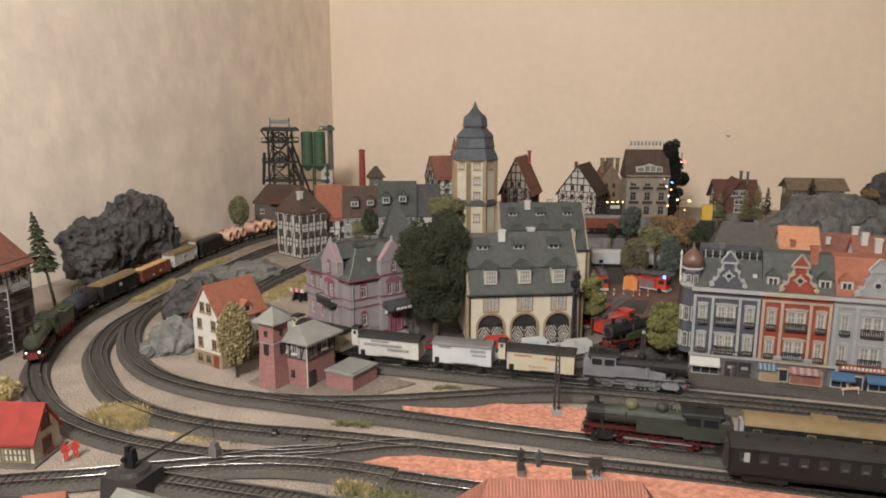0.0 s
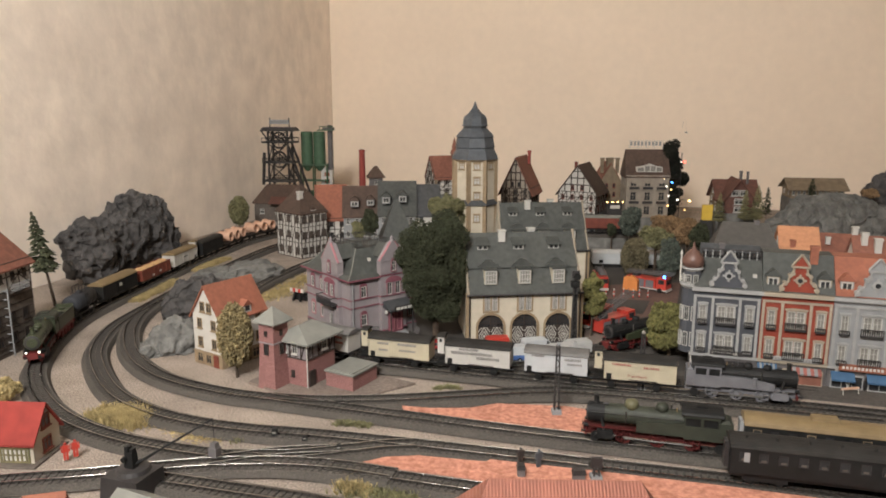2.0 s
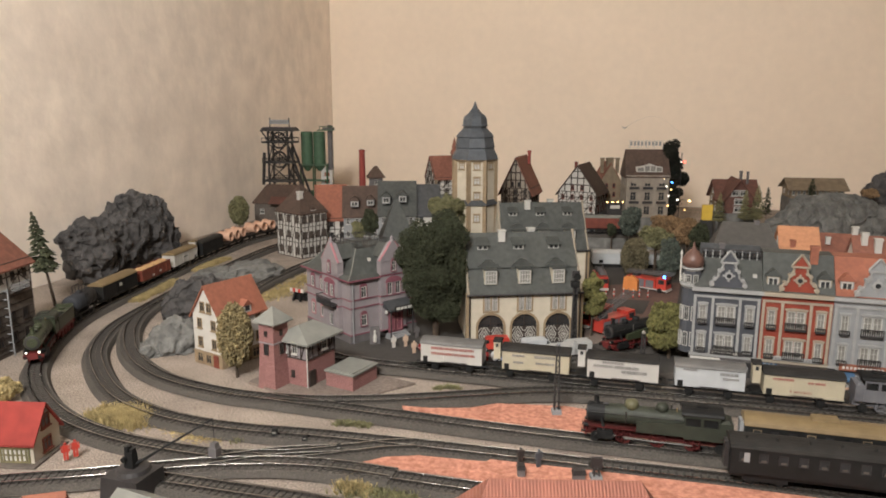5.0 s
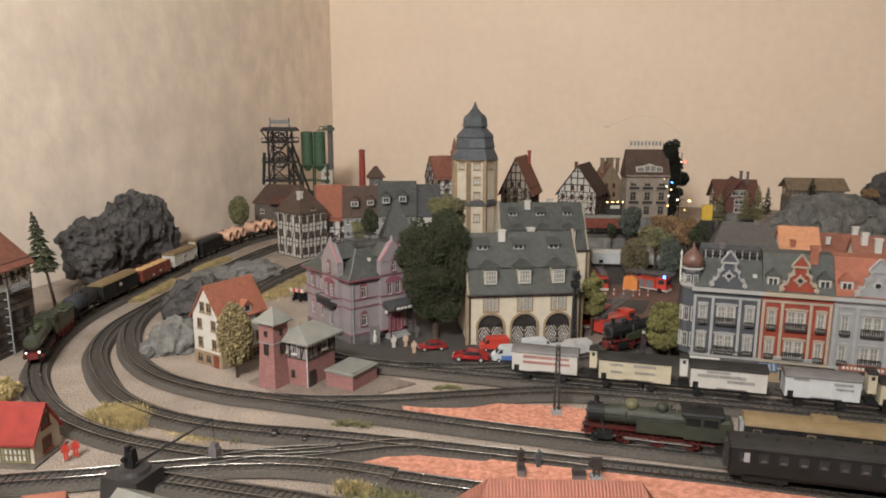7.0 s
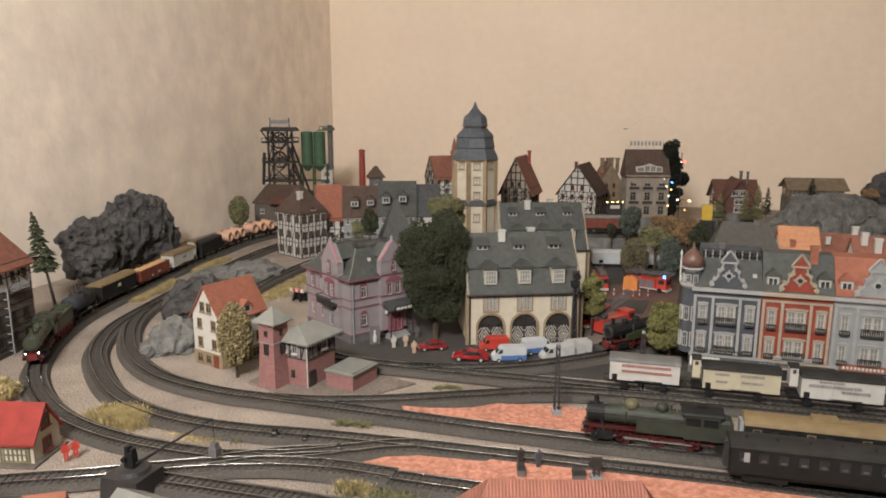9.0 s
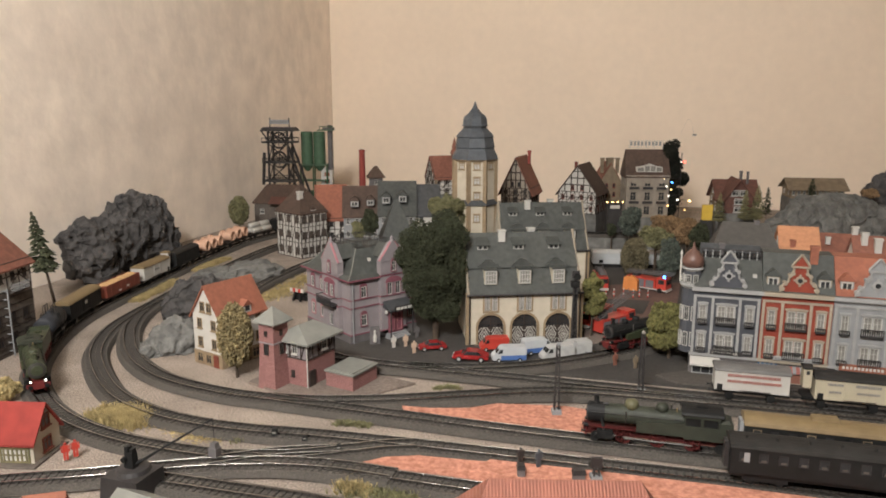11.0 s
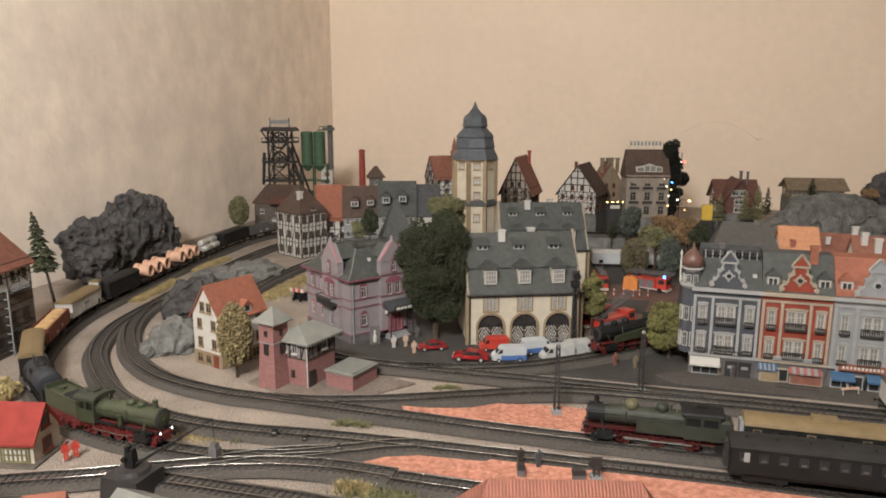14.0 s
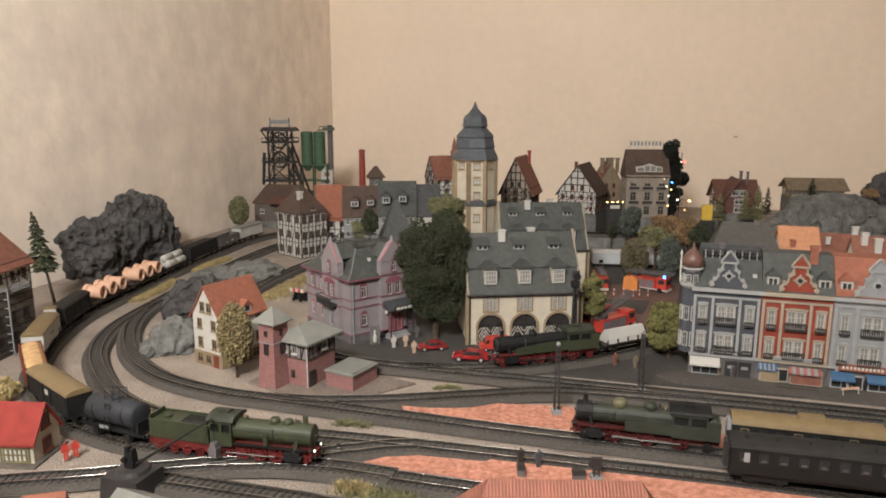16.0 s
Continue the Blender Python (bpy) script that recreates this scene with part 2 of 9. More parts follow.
def tube(bm, p, q, r, r2=None, n=10):
    """A round bar from p to q."""
    p, q = Vector(p), Vector(q)
    r2 = r if r2 is None else r2
    t = (q - p).to_track_quat("Z", "Y").to_matrix()
    rings = []
    for c, rad in ((p, r), (q, r2)):
        rings.append([bm.verts.new(c + t @ Vector((math.cos(k * math.tau / n) * rad, math.sin(k * math.tau / n) * rad, 0))) for k in range(n)])
    bm.faces.new(rings[0][::-1])
    bm.faces.new(rings[1])
    for k in range(n):
        bm.faces.new((rings[0][k], rings[0][(k + 1) % n], rings[1][(k + 1) % n], rings[1][k]))


def bar(bm, p, q, w):
    """A square bar from p to q."""
    tube(bm, p, q, w * 0.7, n=4)


def lathe(bm, prof, n=16, c=(0, 0), turn=0.0):
    """A turned body: prof is a list of (radius, z)."""
    rings = []
    for r, z in prof:
        rings.append([bm.verts.new((c[0] + math.cos(k * math.tau / n + turn) * r, c[1] + math.sin(k * math.tau / n + turn) * r, z)) for k in range(n)])
    bm.faces.new(rings[0][::-1])
    bm.faces.new(rings[-1])
    for a, b in zip(rings, rings[1:]):
        for k in range(n):
            bm.faces.new((a[k], a[(k + 1) % n], b[(k + 1) % n], b[k]))


def tidy(bm):
    bmesh.ops.recalc_face_normals(bm, faces=bm.faces)
    return bm


def mesh_of(name, bm, material, smooth=False):
    tidy(bm)
    me = bpy.data.meshes.new(name)
    bm.to_mesh(me)
    bm.free()
    me.materials.append(material)
    if smooth:
        for p in me.polygons:
            p.use_smooth = True
    return me


def part(name, bm, material, parent, label="", m=None, smooth=False):
    """Links a bmesh (or a ready mesh) as one mesh object under a thing or a part."""
    me = bm if isinstance(bm, bpy.types.Mesh) else mesh_of(name, bm, material, smooth)
    ob = new(name, me)
    ob.parent = parent
    if m is not None:
        ob.matrix_local = m
    return tagged(ob, label)


def thing(name, at, label, category, group="", kind="", yaw=0.0):
    ob = new(name)
    ob.empty_display_size = 0.01
    ob.matrix_world = pose(*at, 0, 0, yaw)
    return tagged(ob, label, category, group, kind)


def solo(name, bm, material, label, category, at=(0, 0, 0), yaw=0.0, group="", kind="", smooth=False):
    ob = new(name, mesh_of(name, bm, material, smooth))
    ob.matrix_world = pose(*at, 0, 0, yaw)
    return tagged(ob, label, category, group, kind)


def made(fn, *a, **k):
    bm = bmesh.new()
    fn(bm, *a, **k)
    return bm


# ---- room ----
YAW = -14.5
CORNER = pose(-0.483, 3.2, 0, 0, 0, YAW)


def room_box(name, x0, x1, y0, y1, z0, z1, material, label, category):
    ob = new(name, mesh_of(name, made(box, x0, x1, y0, y1, z0, z1), material))
    ob.matrix_world = CORNER
    return tagged(ob, label, category, kind="structure")


room_box("wall_north", -0.1, 4.2, 0, 0.1, -0.95, 1.55, M_WALL, "beige papered wall behind the layout", "wall")
room_box("wall_west", -0.1, 0, -4.6, -0.002, -0.95, 1.55, M_WALL2, "pale grey-beige papered side wall", "wall")
room_box("wall_south", -0.1, 4.2, -4.7, -4.602, -0.95, 1.55, M_WALL, "beige papered wall behind the viewer", "wall")
room_box("wall_east", 4.1, 4.2, -4.6, -0.002, -0.95, 1.55, M_WALL, "beige papered far side wall", "wall")
room_box("ceiling", -0.1, 4.2, -4.7, 0.1, 1.552, 1.65, M_CEIL, "white painted room ceiling", "ceiling")
room_box("floor", -0.1, 4.2, -4.7, 0.1, -1.05, -0.952, M_FLOOR, "brown wooden room floor", "floor")

# assumed fixture above the added light, out of view; its shade does not glow
for lx, ly in ((-0.45, -0.55),):
    lampo = thing("assumed_ceiling_lamp", (lx, ly, 1.55), "assumed round white glass ceiling lamp, out of view", "lamp", "ceiling lamps")
    part("base", made(lathe, [(0.08, -0.03), (0.08, 0)], 20), M_WHITE, lampo)
    part("shade", made(lathe, [(0.05, -0.11), (0.2, -0.09), (0.24, -0.05), (0.22, -0.032)], 28), M_WHITE, lampo, "white glass shade", smooth=True)

# ---- layout board and ground ----
bm = bmesh.new()
box(bm, 0.002, 2.3, -2.85, -0.002, -0.03, 0.0)
ground = solo("ground", bm, M_SAND, "sandy grit scatter over the layout board", "ground", kind="structure")
ground.matrix_world = CORNER
table = thing("layout_table", (0, 0, 0), "plain wooden trestle table under the layout board", "table")
table.matrix_world = CORNER
for y in (-2.80, -1.45, -0.10):
    part("crossbeam", made(box, 0.02, 2.28, y - 0.025, y + 0.025, -0.10, -0.031), M_FLOOR, table)
    for x in (0.06, 1.15, 2.24):
        part("leg", made(box, x - 0.03, x + 0.03, y - 0.024, y + 0.024, -0.952, -0.10), M_FLOOR, table)


# ---- railway ----
def smooth_path(pts, step=0.006):
    """A smooth line through the points, sampled evenly."""
    p = [Vector((*q, 0)) for q in pts]
    p = [p[0] * 2 - p[1]] + p + [p[-1] * 2 - p[-2]]
    out = []
    for i in range(1, len(p) - 2):
        for k in range(24):
            t = k / 24
            a, b, c, d = p[i - 1:i + 3]
            out.append(0.5 * ((2 * b) + (c - a) * t + (2 * a - 5 * b + 4 * c - d) * t * t + (3 * b - a - 3 * c + d) * t ** 3))
    out.append(p[-2])
    for _ in range(40):
        out = [out[0]] + [(out[i - 1] + out[i] * 2 + out[i + 1]) / 4 for i in range(1, len(out) - 1)] + [out[-1]]
    res, left = [out[0]], step
    for a, b in zip(out, out[1:]):
        seg, pos = (b - a).length, 0.0
        while seg - pos >= left:
            pos += left
            res.append(a.lerp(b, pos / seg))
            left = step
        left -= seg - pos
    return res


class Line:
    """A track's centre line, by arc length."""

    def __init__(self, pts):
        self.p = smooth_path(pts)
        self.step = 0.006
        self.length = self.step * (len(self.p) - 1)

    def at(self, s):
        u = s / self.step
        i = min(max(int(math.floor(u)), 0), len(self.p) - 2)
        return self.p[i] + (self.p[i + 1] - self.p[i]) * (u - i)

    def near(self, x, y):
        return min(range(len(self.p)), key=lambda i: (self.p[i].x - x) ** 2 + (self.p[i].y - y) ** 2) * self.step

    def place(self, s, base, z, flip=1):
        a, b = self.at(s - base / 2), self.at(s + base / 2)
        d = (b - a) * flip
        c = (a + b) / 2
        return pose(c.x, c.y, z, 0, 0, math.degrees(math.atan2(d.y, d.x)))


def sweep(bm, pts, prof, closed=True):
    """The outline prof (across, up) drawn along the points."""
    rows = []
    for i, p in enumerate(pts):
        d = (pts[min(i + 1, len(pts) - 1)] - pts[max(i - 1, 0)]).normalized()
        nrm = Vector((-d.y, d.x, 0))
        rows.append([bm.verts.new(p + nrm * u + Vector((0, 0, w))) for u, w in prof])
    n = len(prof)
    for a, b in zip(rows, rows[1:]):
        for k in range(n):
            bm.faces.new((a[k], a[(k + 1) % n], b[(k + 1) % n], b[k]))
    bm.faces.new(rows[0])
    bm.faces.new(rows[-1][::-1])


RAIL_Z = 0.0115


SLEEPER = mesh_of("sleeper", made(box, -0.0017, 0.0017, -0.0142, 0.0142, 0.0072, 0.0086, taper=0.0003), M_SLEEP)


def track(line, lift, label, s0=0.0, s1=None):
    """Roadbed, two rails, sleepers and centre studs along a line."""
    i0, i1 = int(s0 / line.step), int((s1 or line.length) / line.step)
    pts = line.p[i0:i1 + 1]
    t = thing("railway_track", (0, 0, lift), label, "railway track", "tracks of the layout", "structure")
    part("roadbed", made(sweep, pts, [(-0.021, 0.0005), (-0.0165, 0.0075), (0.0165, 0.0075), (0.021, 0.0005)]), M_BED, t, "dark grey ballast roadbed")
    for side in (-0.0083, 0.0083):
        part("rail", made(sweep, pts, [(side - 0.0006, 0.0076), (side - 0.0006, RAIL_Z - 0.00012), (side - 0.0005, RAIL_Z), (side + 0.0005, RAIL_Z), (side + 0.0006, RAIL_Z - 0.00012), (side + 0.0006, 0.0076)]), M_RAIL, t, "worn bright steel rail")
    studs = bmesh.new()
    total, u = (len(pts) - 2) * line.step, 0.003
    while u < total:
        i = int(u / line.step)
        c = pts[i].lerp(pts[i + 1], u / line.step - i)
        d = (pts[i + 1] - pts[i]).normalized()
        m = Matrix.Translation(c) @ pose(0, 0, 0, 0, 0, math.degrees(math.atan2(d.y, d.x)))
        part("sleeper", SLEEPER, None, t, m=m)
        box(studs, -0.0007, 0.0007, -0.0005, 0.0005, 0.0086, 0.0094, m=m)
        u += 0.0084
    tagged(part("centre_studs", studs, M_RAIL, t, "row of small contact studs"), kind="stuff")
    return t


L_OUTER = Line([(-0.1298, 2.5524), (-0.3194, 2.449), (-0.4198, 2.3534), (-0.5122, 2.1824), (-0.5693, 2.0691), (-0.6041, 1.9112), (-0.6352, 1.6982), (-0.6624, 1.4731), (-0.6764, 1.306), (-0.6617, 1.1715), (-0.6265, 1.0507), (-0.5834, 0.9702), (-0.5252, 0.8966), (-0.4641, 0.8425), (-0.3967, 0.803), (-0.3326, 0.7781), (-0.2465, 0.7545), (-0.1397, 0.7309), (-0.0509, 0.7074), (0.0387, 0.683), (0.1227, 0.659), (0.2708, 0.6162)])
L_MID = Line([(-0.2883, 2.2024), (-0.3852, 2.1529), (-0.4689, 1.9913), (-0.5097, 1.8443), (-0.5376, 1.6921), (-0.5685, 1.5114), (-0.5842, 1.3683), (-0.5922, 1.2489), (-0.5701, 1.1303), (-0.5267, 1.0385), (-0.4579, 0.939), (-0.3864, 0.8785), (-0.3074, 0.8408), (-0.2312, 0.82), (-0.1529, 0.8076), (-0.0291, 0.7809), (0.1364, 0.7412), (0.3036, 0.7003), (0.4481, 0.6632), (0.5589, 0.6354)])
L_INNER = Line([(-0.5685, 1.5114), (-0.5786, 1.3683), (-0.5644, 1.2557), (-0.5304, 1.1594), (-0.4818, 1.0709), (-0.4075, 0.992), (-0.3089, 0.939), (-0.2409, 0.9174), (-0.168, 0.8948), (-0.0609, 0.8627), (0.0531, 0.8279), (0.1465, 0.8015), (0.3248, 0.7545), (0.4777, 0.7123), (0.5943, 0.6807)])
L_CROSS = Line([(-0.2409, 0.9174), (-0.1702, 0.9078), (-0.0641, 0.9116), (0.059, 0.9291), (0.1694, 0.939), (0.3162, 0.9078), (0.5594, 0.8475)])
L_TOWN = Line([(-0.1414, 2.1056), (-0.2778, 1.8809), (-0.333, 1.7683), (-0.3758, 1.6389), (-0.4067, 1.5017), (-0.4002, 1.3683), (-0.3537, 1.2557), (-0.2818, 1.1654), (-0.213, 1.1026), (-0.144, 1.0607), (-0.0809, 1.0385), (0.0467, 1.0032), (0.1742, 0.968), (0.3223, 0.9271), (0.5241, 0.8714), (0.7034, 0.82), (0.9637, 0.7465)])
L_BACK = Line([(0.6713, 1.2913), (0.5237, 1.2387), (0.4007, 1.1715), (0.33, 1.1247), (0.2466, 1.0813), (0.1705, 1.0507), (0.0992, 1.0312), (0.0136, 1.0265), (-0.0809, 1.0385), (-0.144, 1.0607)])
L_FRONT = Line([(-0.549, 0.6763), (-0.4669, 0.6944), (-0.3784, 0.7086), (-0.3057, 0.7246), (-0.2402, 0.7335), (-0.178, 0.7348), (-0.114, 0.7259), (-0.0509, 0.7074)])
L_LOW = Line([(-0.3542, 0.7086), (-0.2951, 0.6968), (-0.224, 0.6785), (-0.15, 0.659), (-0.0795, 0.6384)])
L_XING = Line([(-0.2465, 0.7545), (-0.182, 0.7532), (-0.132, 0.7613), (-0.0686, 0.7781), (-0.0291, 0.7809)])

L_SLIP = Line([(-0.3002, 0.7268), (-0.2659, 0.7357), (-0.2319, 0.7462), (-0.1840, 0.7597), (-0.1389, 0.7638), (-0.0941, 0.7694)])

track(L_OUTER, 0.0, "outer curved railway track on grey ballast")
track(L_MID, 0.0006, "middle curved railway track on grey ballast")
track(L_INNER, 0.0012, "inner curved railway track on grey ballast")
track(L_CROSS, 0.0018, "railway track diverging from a switch")
track(L_TOWN, 0.0024, "railway track running past the town")
track(L_BACK, 0.0030, "railway track joining from the fire station yard")
track(L_FRONT, 0.0024, "railway track near the layout's edge")
track(L_LOW, 0.0030, "dark siding track near the layout's edge")
track(L_XING, 0.0010, "crossover railway track between two lines")
track(L_SLIP, 0.0016, "slip track through the crossing")


def slab(name, pts, z, material, label, category, thick=0.004, kind="structure"):
    bm = bmesh.new()
    extrude_poly(bm, pts, "z", z - thick, z)
    return solo(name, bm, material, label, category, kind=kind)


slab("road", [(-0.2183, 1.1848), (-0.1692, 1.113), (-0.0747, 1.0737), (0.0484, 1.0417), (0.1824, 1.016), (0.338, 0.9742), (0.5974, 0.9087), (0.7197, 0.9394), (1.0636, 1.6985), (0.8758, 2.3588), (0.4985, 2.9147), (0.2533, 2.7532), (-0.0075, 2.3588), (-0.0906, 1.3195), (-0.1475, 1.2488)], 0.003, M_ASPH, "dark grey street through the model town", "road", 0.0035)
slab("platform", [(-0.054, 0.8936), (0.0115, 0.8551), (0.0817, 0.8353), (0.1557, 0.8149), (0.4842, 0.7224), (0.5094, 0.764), (0.3512, 0.8042), (0.2031, 0.8757), (0.1616, 0.8918), (0.0725, 0.901), (0.0342, 0.8864), (-0.0179, 0.8864)], 0.008, M_PINK, "salmon-coloured strip of ground between the tracks", "platform", 0.0075)
slab("platform", [(-0.0954, 0.7356), (-0.0664, 0.75), (-0.0282, 0.754), (0.0479, 0.7395), (0.0533, 0.7447), (0.1695, 0.7181), (0.2983, 0.6863), (0.4389, 0.6476), (0.4033, 0.5886), (0.2818, 0.6297), (0.1526, 0.6654), (0.0455, 0.6977), (-0.0024, 0.7132)], 0.009, M_PINK, "salmon-coloured station platform with a pale edge", "platform", 0.0085)


# ---- houses ----
def ring(bm, x0, x1, z0, z1, y0, y1, t):
    """A rectangular frame in the plane square to y, mitred at its corners."""
    loops = []
    for y in (y0, y1):
        for k in (0.0, t):
            loops.append([bm.verts.new(p) for p in ((x0 + k, y, z0 + k), (x1 - k, y, z0 + k), (x1 - k, y, z1 - k), (x0 + k, y, z1 - k))])
    fo, fi, bo, bi = loops
    for A, B in ((fo, fi), (fi, bi), (bi, bo), (bo, fo)):
        for i in range(4):
            j = (i + 1) % 4
            bm.faces.new((A[i], A[j], B[j], B[i]))


WINDOW_MESHES = {}


def window(parent, x, z, w, h, m, frame_mat=None, pane_mat=None, sill=True, bars=1, arch=None):
    """A window: frame with glazing bars, pane and sill; m takes (x, out of the wall, z) to the house."""
    frame_mat, pane_mat = frame_mat or M_FRAME, pane_mat or M_GLASS
    key = (round(w, 4), round(h, 4), frame_mat.name, pane_mat.name, bars, arch.name if arch else "")
    if key not in WINDOW_MESHES:
        t = max(0.0009, w * 0.11)
        bm = bmesh.new()
        ring(bm, -w / 2, w / 2, 0, h, -0.0012, 0.001, t)
        f = mesh_of("window_frame", bm, frame_mat)
        mu = mesh_of("mullion", made(box, -t * 0.3, t * 0.3, -0.0008, 0.001, t, h - t), frame_mat)
        tr = mesh_of("transom", made(box, -w / 2 + t, w / 2 - t, -0.0007, 0.001, h * 0.62, h * 0.62 + t * 0.6), frame_mat)
        p = mesh_of("pane", made(box, -w / 2 + t * 0.5, w / 2 - t * 0.5, -0.0002, 0.0012, t * 0.5, h - t * 0.5), pane_mat)
        s = mesh_of("sill", made(box, -w * 0.6, w * 0.6, -0.0024, 0.001, -0.0016, -0.0002), arch or frame_mat)
        a = None
        if arch:
            bm = bmesh.new()
            pts = [(-w * 0.62, -0.001), (-w * 0.62, h), ] + [(-math.cos(k * math.pi / 8) * w * 0.62, h + math.sin(k * math.pi / 8) * w * 0.58) for k in range(9)] + \
                  [(w * 0.62, -0.001), (w * 0.5, -0.001), (w * 0.5, h), (-w * 0.5, h), (-w * 0.5, -0.001)]
            extrude_poly(bm, pts, "y", -0.0016, 0.001)
            a = mesh_of("surround", bm, arch)
        WINDOW_MESHES[key] = (f, p, s, a, mu, tr)
    f, p, s, a, mu, tr = WINDOW_MESHES[key]
    ob = part("window", f, None, parent, m=m @ pose(x, 0, z))
    part("pane", p, None, ob)
    for b in range(bars):
        part("mullion", mu, None, ob, m=pose(-w / 2 + w * (b + 1) / (bars + 1), 0, 0))
    part("transom", tr, None, ob)
    if sill:
        part("sill", s, None, ob)
    if a:
        part("surround", a, None, ob)
    return ob


def face(w, d, side):
    """The pose of a house's face: front, back, left or right, x along it, -y out of it."""
    return {"front": pose(0, 0, 0), "back": pose(0, d, 0, 0, 0, 180), "left": pose(-w / 2, d / 2, 0, 0, 0, -90), "right": pose(w / 2, d / 2, 0, 0, 0, 90)}[side]


def timber(bm, x0, x1, z0, z1, m, bays, rows=2, t=0.0015, brace=True):
    """Half-timbering on a rectangle of wall."""
    def beam(a, b):
        bar(bm, m @ Vector((a[0], -0.0006, a[1])), m @ Vector((b[0], -0.0006, b[1])), t)
    for k in range(rows + 1):
        z = z0 + (z1 - z0) * k / rows
        beam((x0, z), (x1, z))
    for k in range(bays + 1):
        x = x0 + (x1 - x0) * k / bays
        beam((x, z0), (x, z1))
    if brace:
        for r in range(rows):
            za, zb = z0 + (z1 - z0) * r / rows, z0 + (z1 - z0) * (r + 1) / rows
            for k in range(bays):
                xa, xb = x0 + (x1 - x0) * k / bays, x0 + (x1 - x0) * (k + 1) / bays
                if (k + r) % 2 == 0:
                    beam((xa, za), (xb, zb) if k % 4 else (xb, zb))
                elif k in (0, bays - 1):
                    beam((xb, za), (xa, zb))


def roof_prism(bm, w, d, z0, z1, along, over=0.004, hip=0.0, thick=0.003, bell=0.0):
    """A gabled or hipped roof shell: ridge along x or y."""
    if along == "x":
        hw, hd, cy = w / 2 + over, d / 2 + over, d / 2
        rx = hw - hip
        low = [(-hw, cy - hd), (hw, cy - hd), (hw, cy + hd), (-hw, cy + hd)]
        top = [(-rx, cy), (rx, cy)]
    else:
        hw, hd, cy = w / 2 + over, d / 2 + over, d / 2
        ry = hd - hip
        low = [(-hw, cy - hd), (hw, cy - hd), (hw, cy + hd), (-hw, cy + hd)]
        top = [(0, cy - ry), (0, cy + ry)]
    drop = (z1 - z0) * over / max(0.001, (d / 2 if along == "x" else w / 2))
    for off in (0.0, -thick):
        L = [bm.verts.new((x, y, z0 - drop + off)) for x, y in low]
        T = [bm.verts.new((x, y, z1 + off)) for x, y in top]
        if along == "x":
            fs = [(L[0], L[1], T[1], T[0]), (L[2], L[3], T[0], T[1])]
            if hip:
                fs += [(L[1], L[2], T[1]), (L[3], L[0], T[0])]
        else:
            fs = [(L[1], L[2], T[1], T[0]), (L[3], L[0], T[0], T[1])]
            if hip:
                fs += [(L[0], L[1], T[0]), (L[2], L[3], T[1])]
        for f in fs:
            bm.faces.new(f)
        if off == 0.0:
            up = (L, T)
        else:
            (A, S), (C, E) = up, (L, T)
            for i in range(4):
                j = (i + 1) % 4
                gable = (i in (1, 3)) if along == "x" else (i in (0, 2))
                if gable and not hip:
                    k = {1: 1, 3: 0}.get(i) if along == "x" else {0: 0, 2: 1}[i]
                    bm.faces.new((A[i], C[i], E[k], S[k]))
                    bm.faces.new((A[j], S[k], E[k], C[j]))
                else:
                    bm.faces.new((A[i], A[j], C[j], C[i]))


def gable_wall(bm, w, d, z0, z1, along):
    """The wall triangles under a gabled roof."""
    t = 0.002
    if along == "x":
        for x0 in (-w / 2, w / 2 - t):
            extrude_poly(bm, [(0, z0), (d, z0), (d / 2, z1 - 0.003)], "x", x0, x0 + t)
    else:
        for y0 in (0, d - t):
            extrude_poly(bm, [(-w / 2, z0), (w / 2, z0), (0, z1 - 0.003)], "y", y0, y0 + t)


def dormer(parent, x, y, z, w, h, depth, wall, roof, tip=0.5, pane=None, white=True):
    """A small gabled dormer facing -y."""
    d = part("dormer", made(box, -w / 2, w / 2, 0, depth, 0, h), wall, parent, m=pose(x, y, z))
    bm = bmesh.new()
    o = w * 0.14
    extrude_poly(bm, [(-w / 2 - o, h), (w / 2 + o, h), (w * 0.1, h + w * tip), (-w * 0.1, h + w * tip)], "y", -0.0015, depth)
    part("dormer_roof", bm, roof, d)
    bm = bmesh.new()
    ring(bm, -w * 0.4, w * 0.4, h * 0.12, h * 0.92, -0.001, 0.0002, w * 0.09)
    box(bm, -w * 0.04, w * 0.04, -0.001, 0.0002, h * 0.12, h * 0.92)
    part("dormer_window", bm, M_FRAME, d, "white dormer window frame")
    part("pane", made(box, -w * 0.36, w * 0.36, -0.0004, 0.0002, h * 0.15, h * 0.9), pane or M_GLASS, d)


def chimney(parent, x, y, z, w, h, material):
    bm = bmesh.new()
    box(bm, -w / 2, w / 2, -w / 2, w / 2, 0, h * 0.86)
    box(bm, -w * 0.6, w * 0.6, -w * 0.6, w * 0.6, h * 0.86, h)
    part("chimney", bm, material, parent, m=pose(x, y, z))


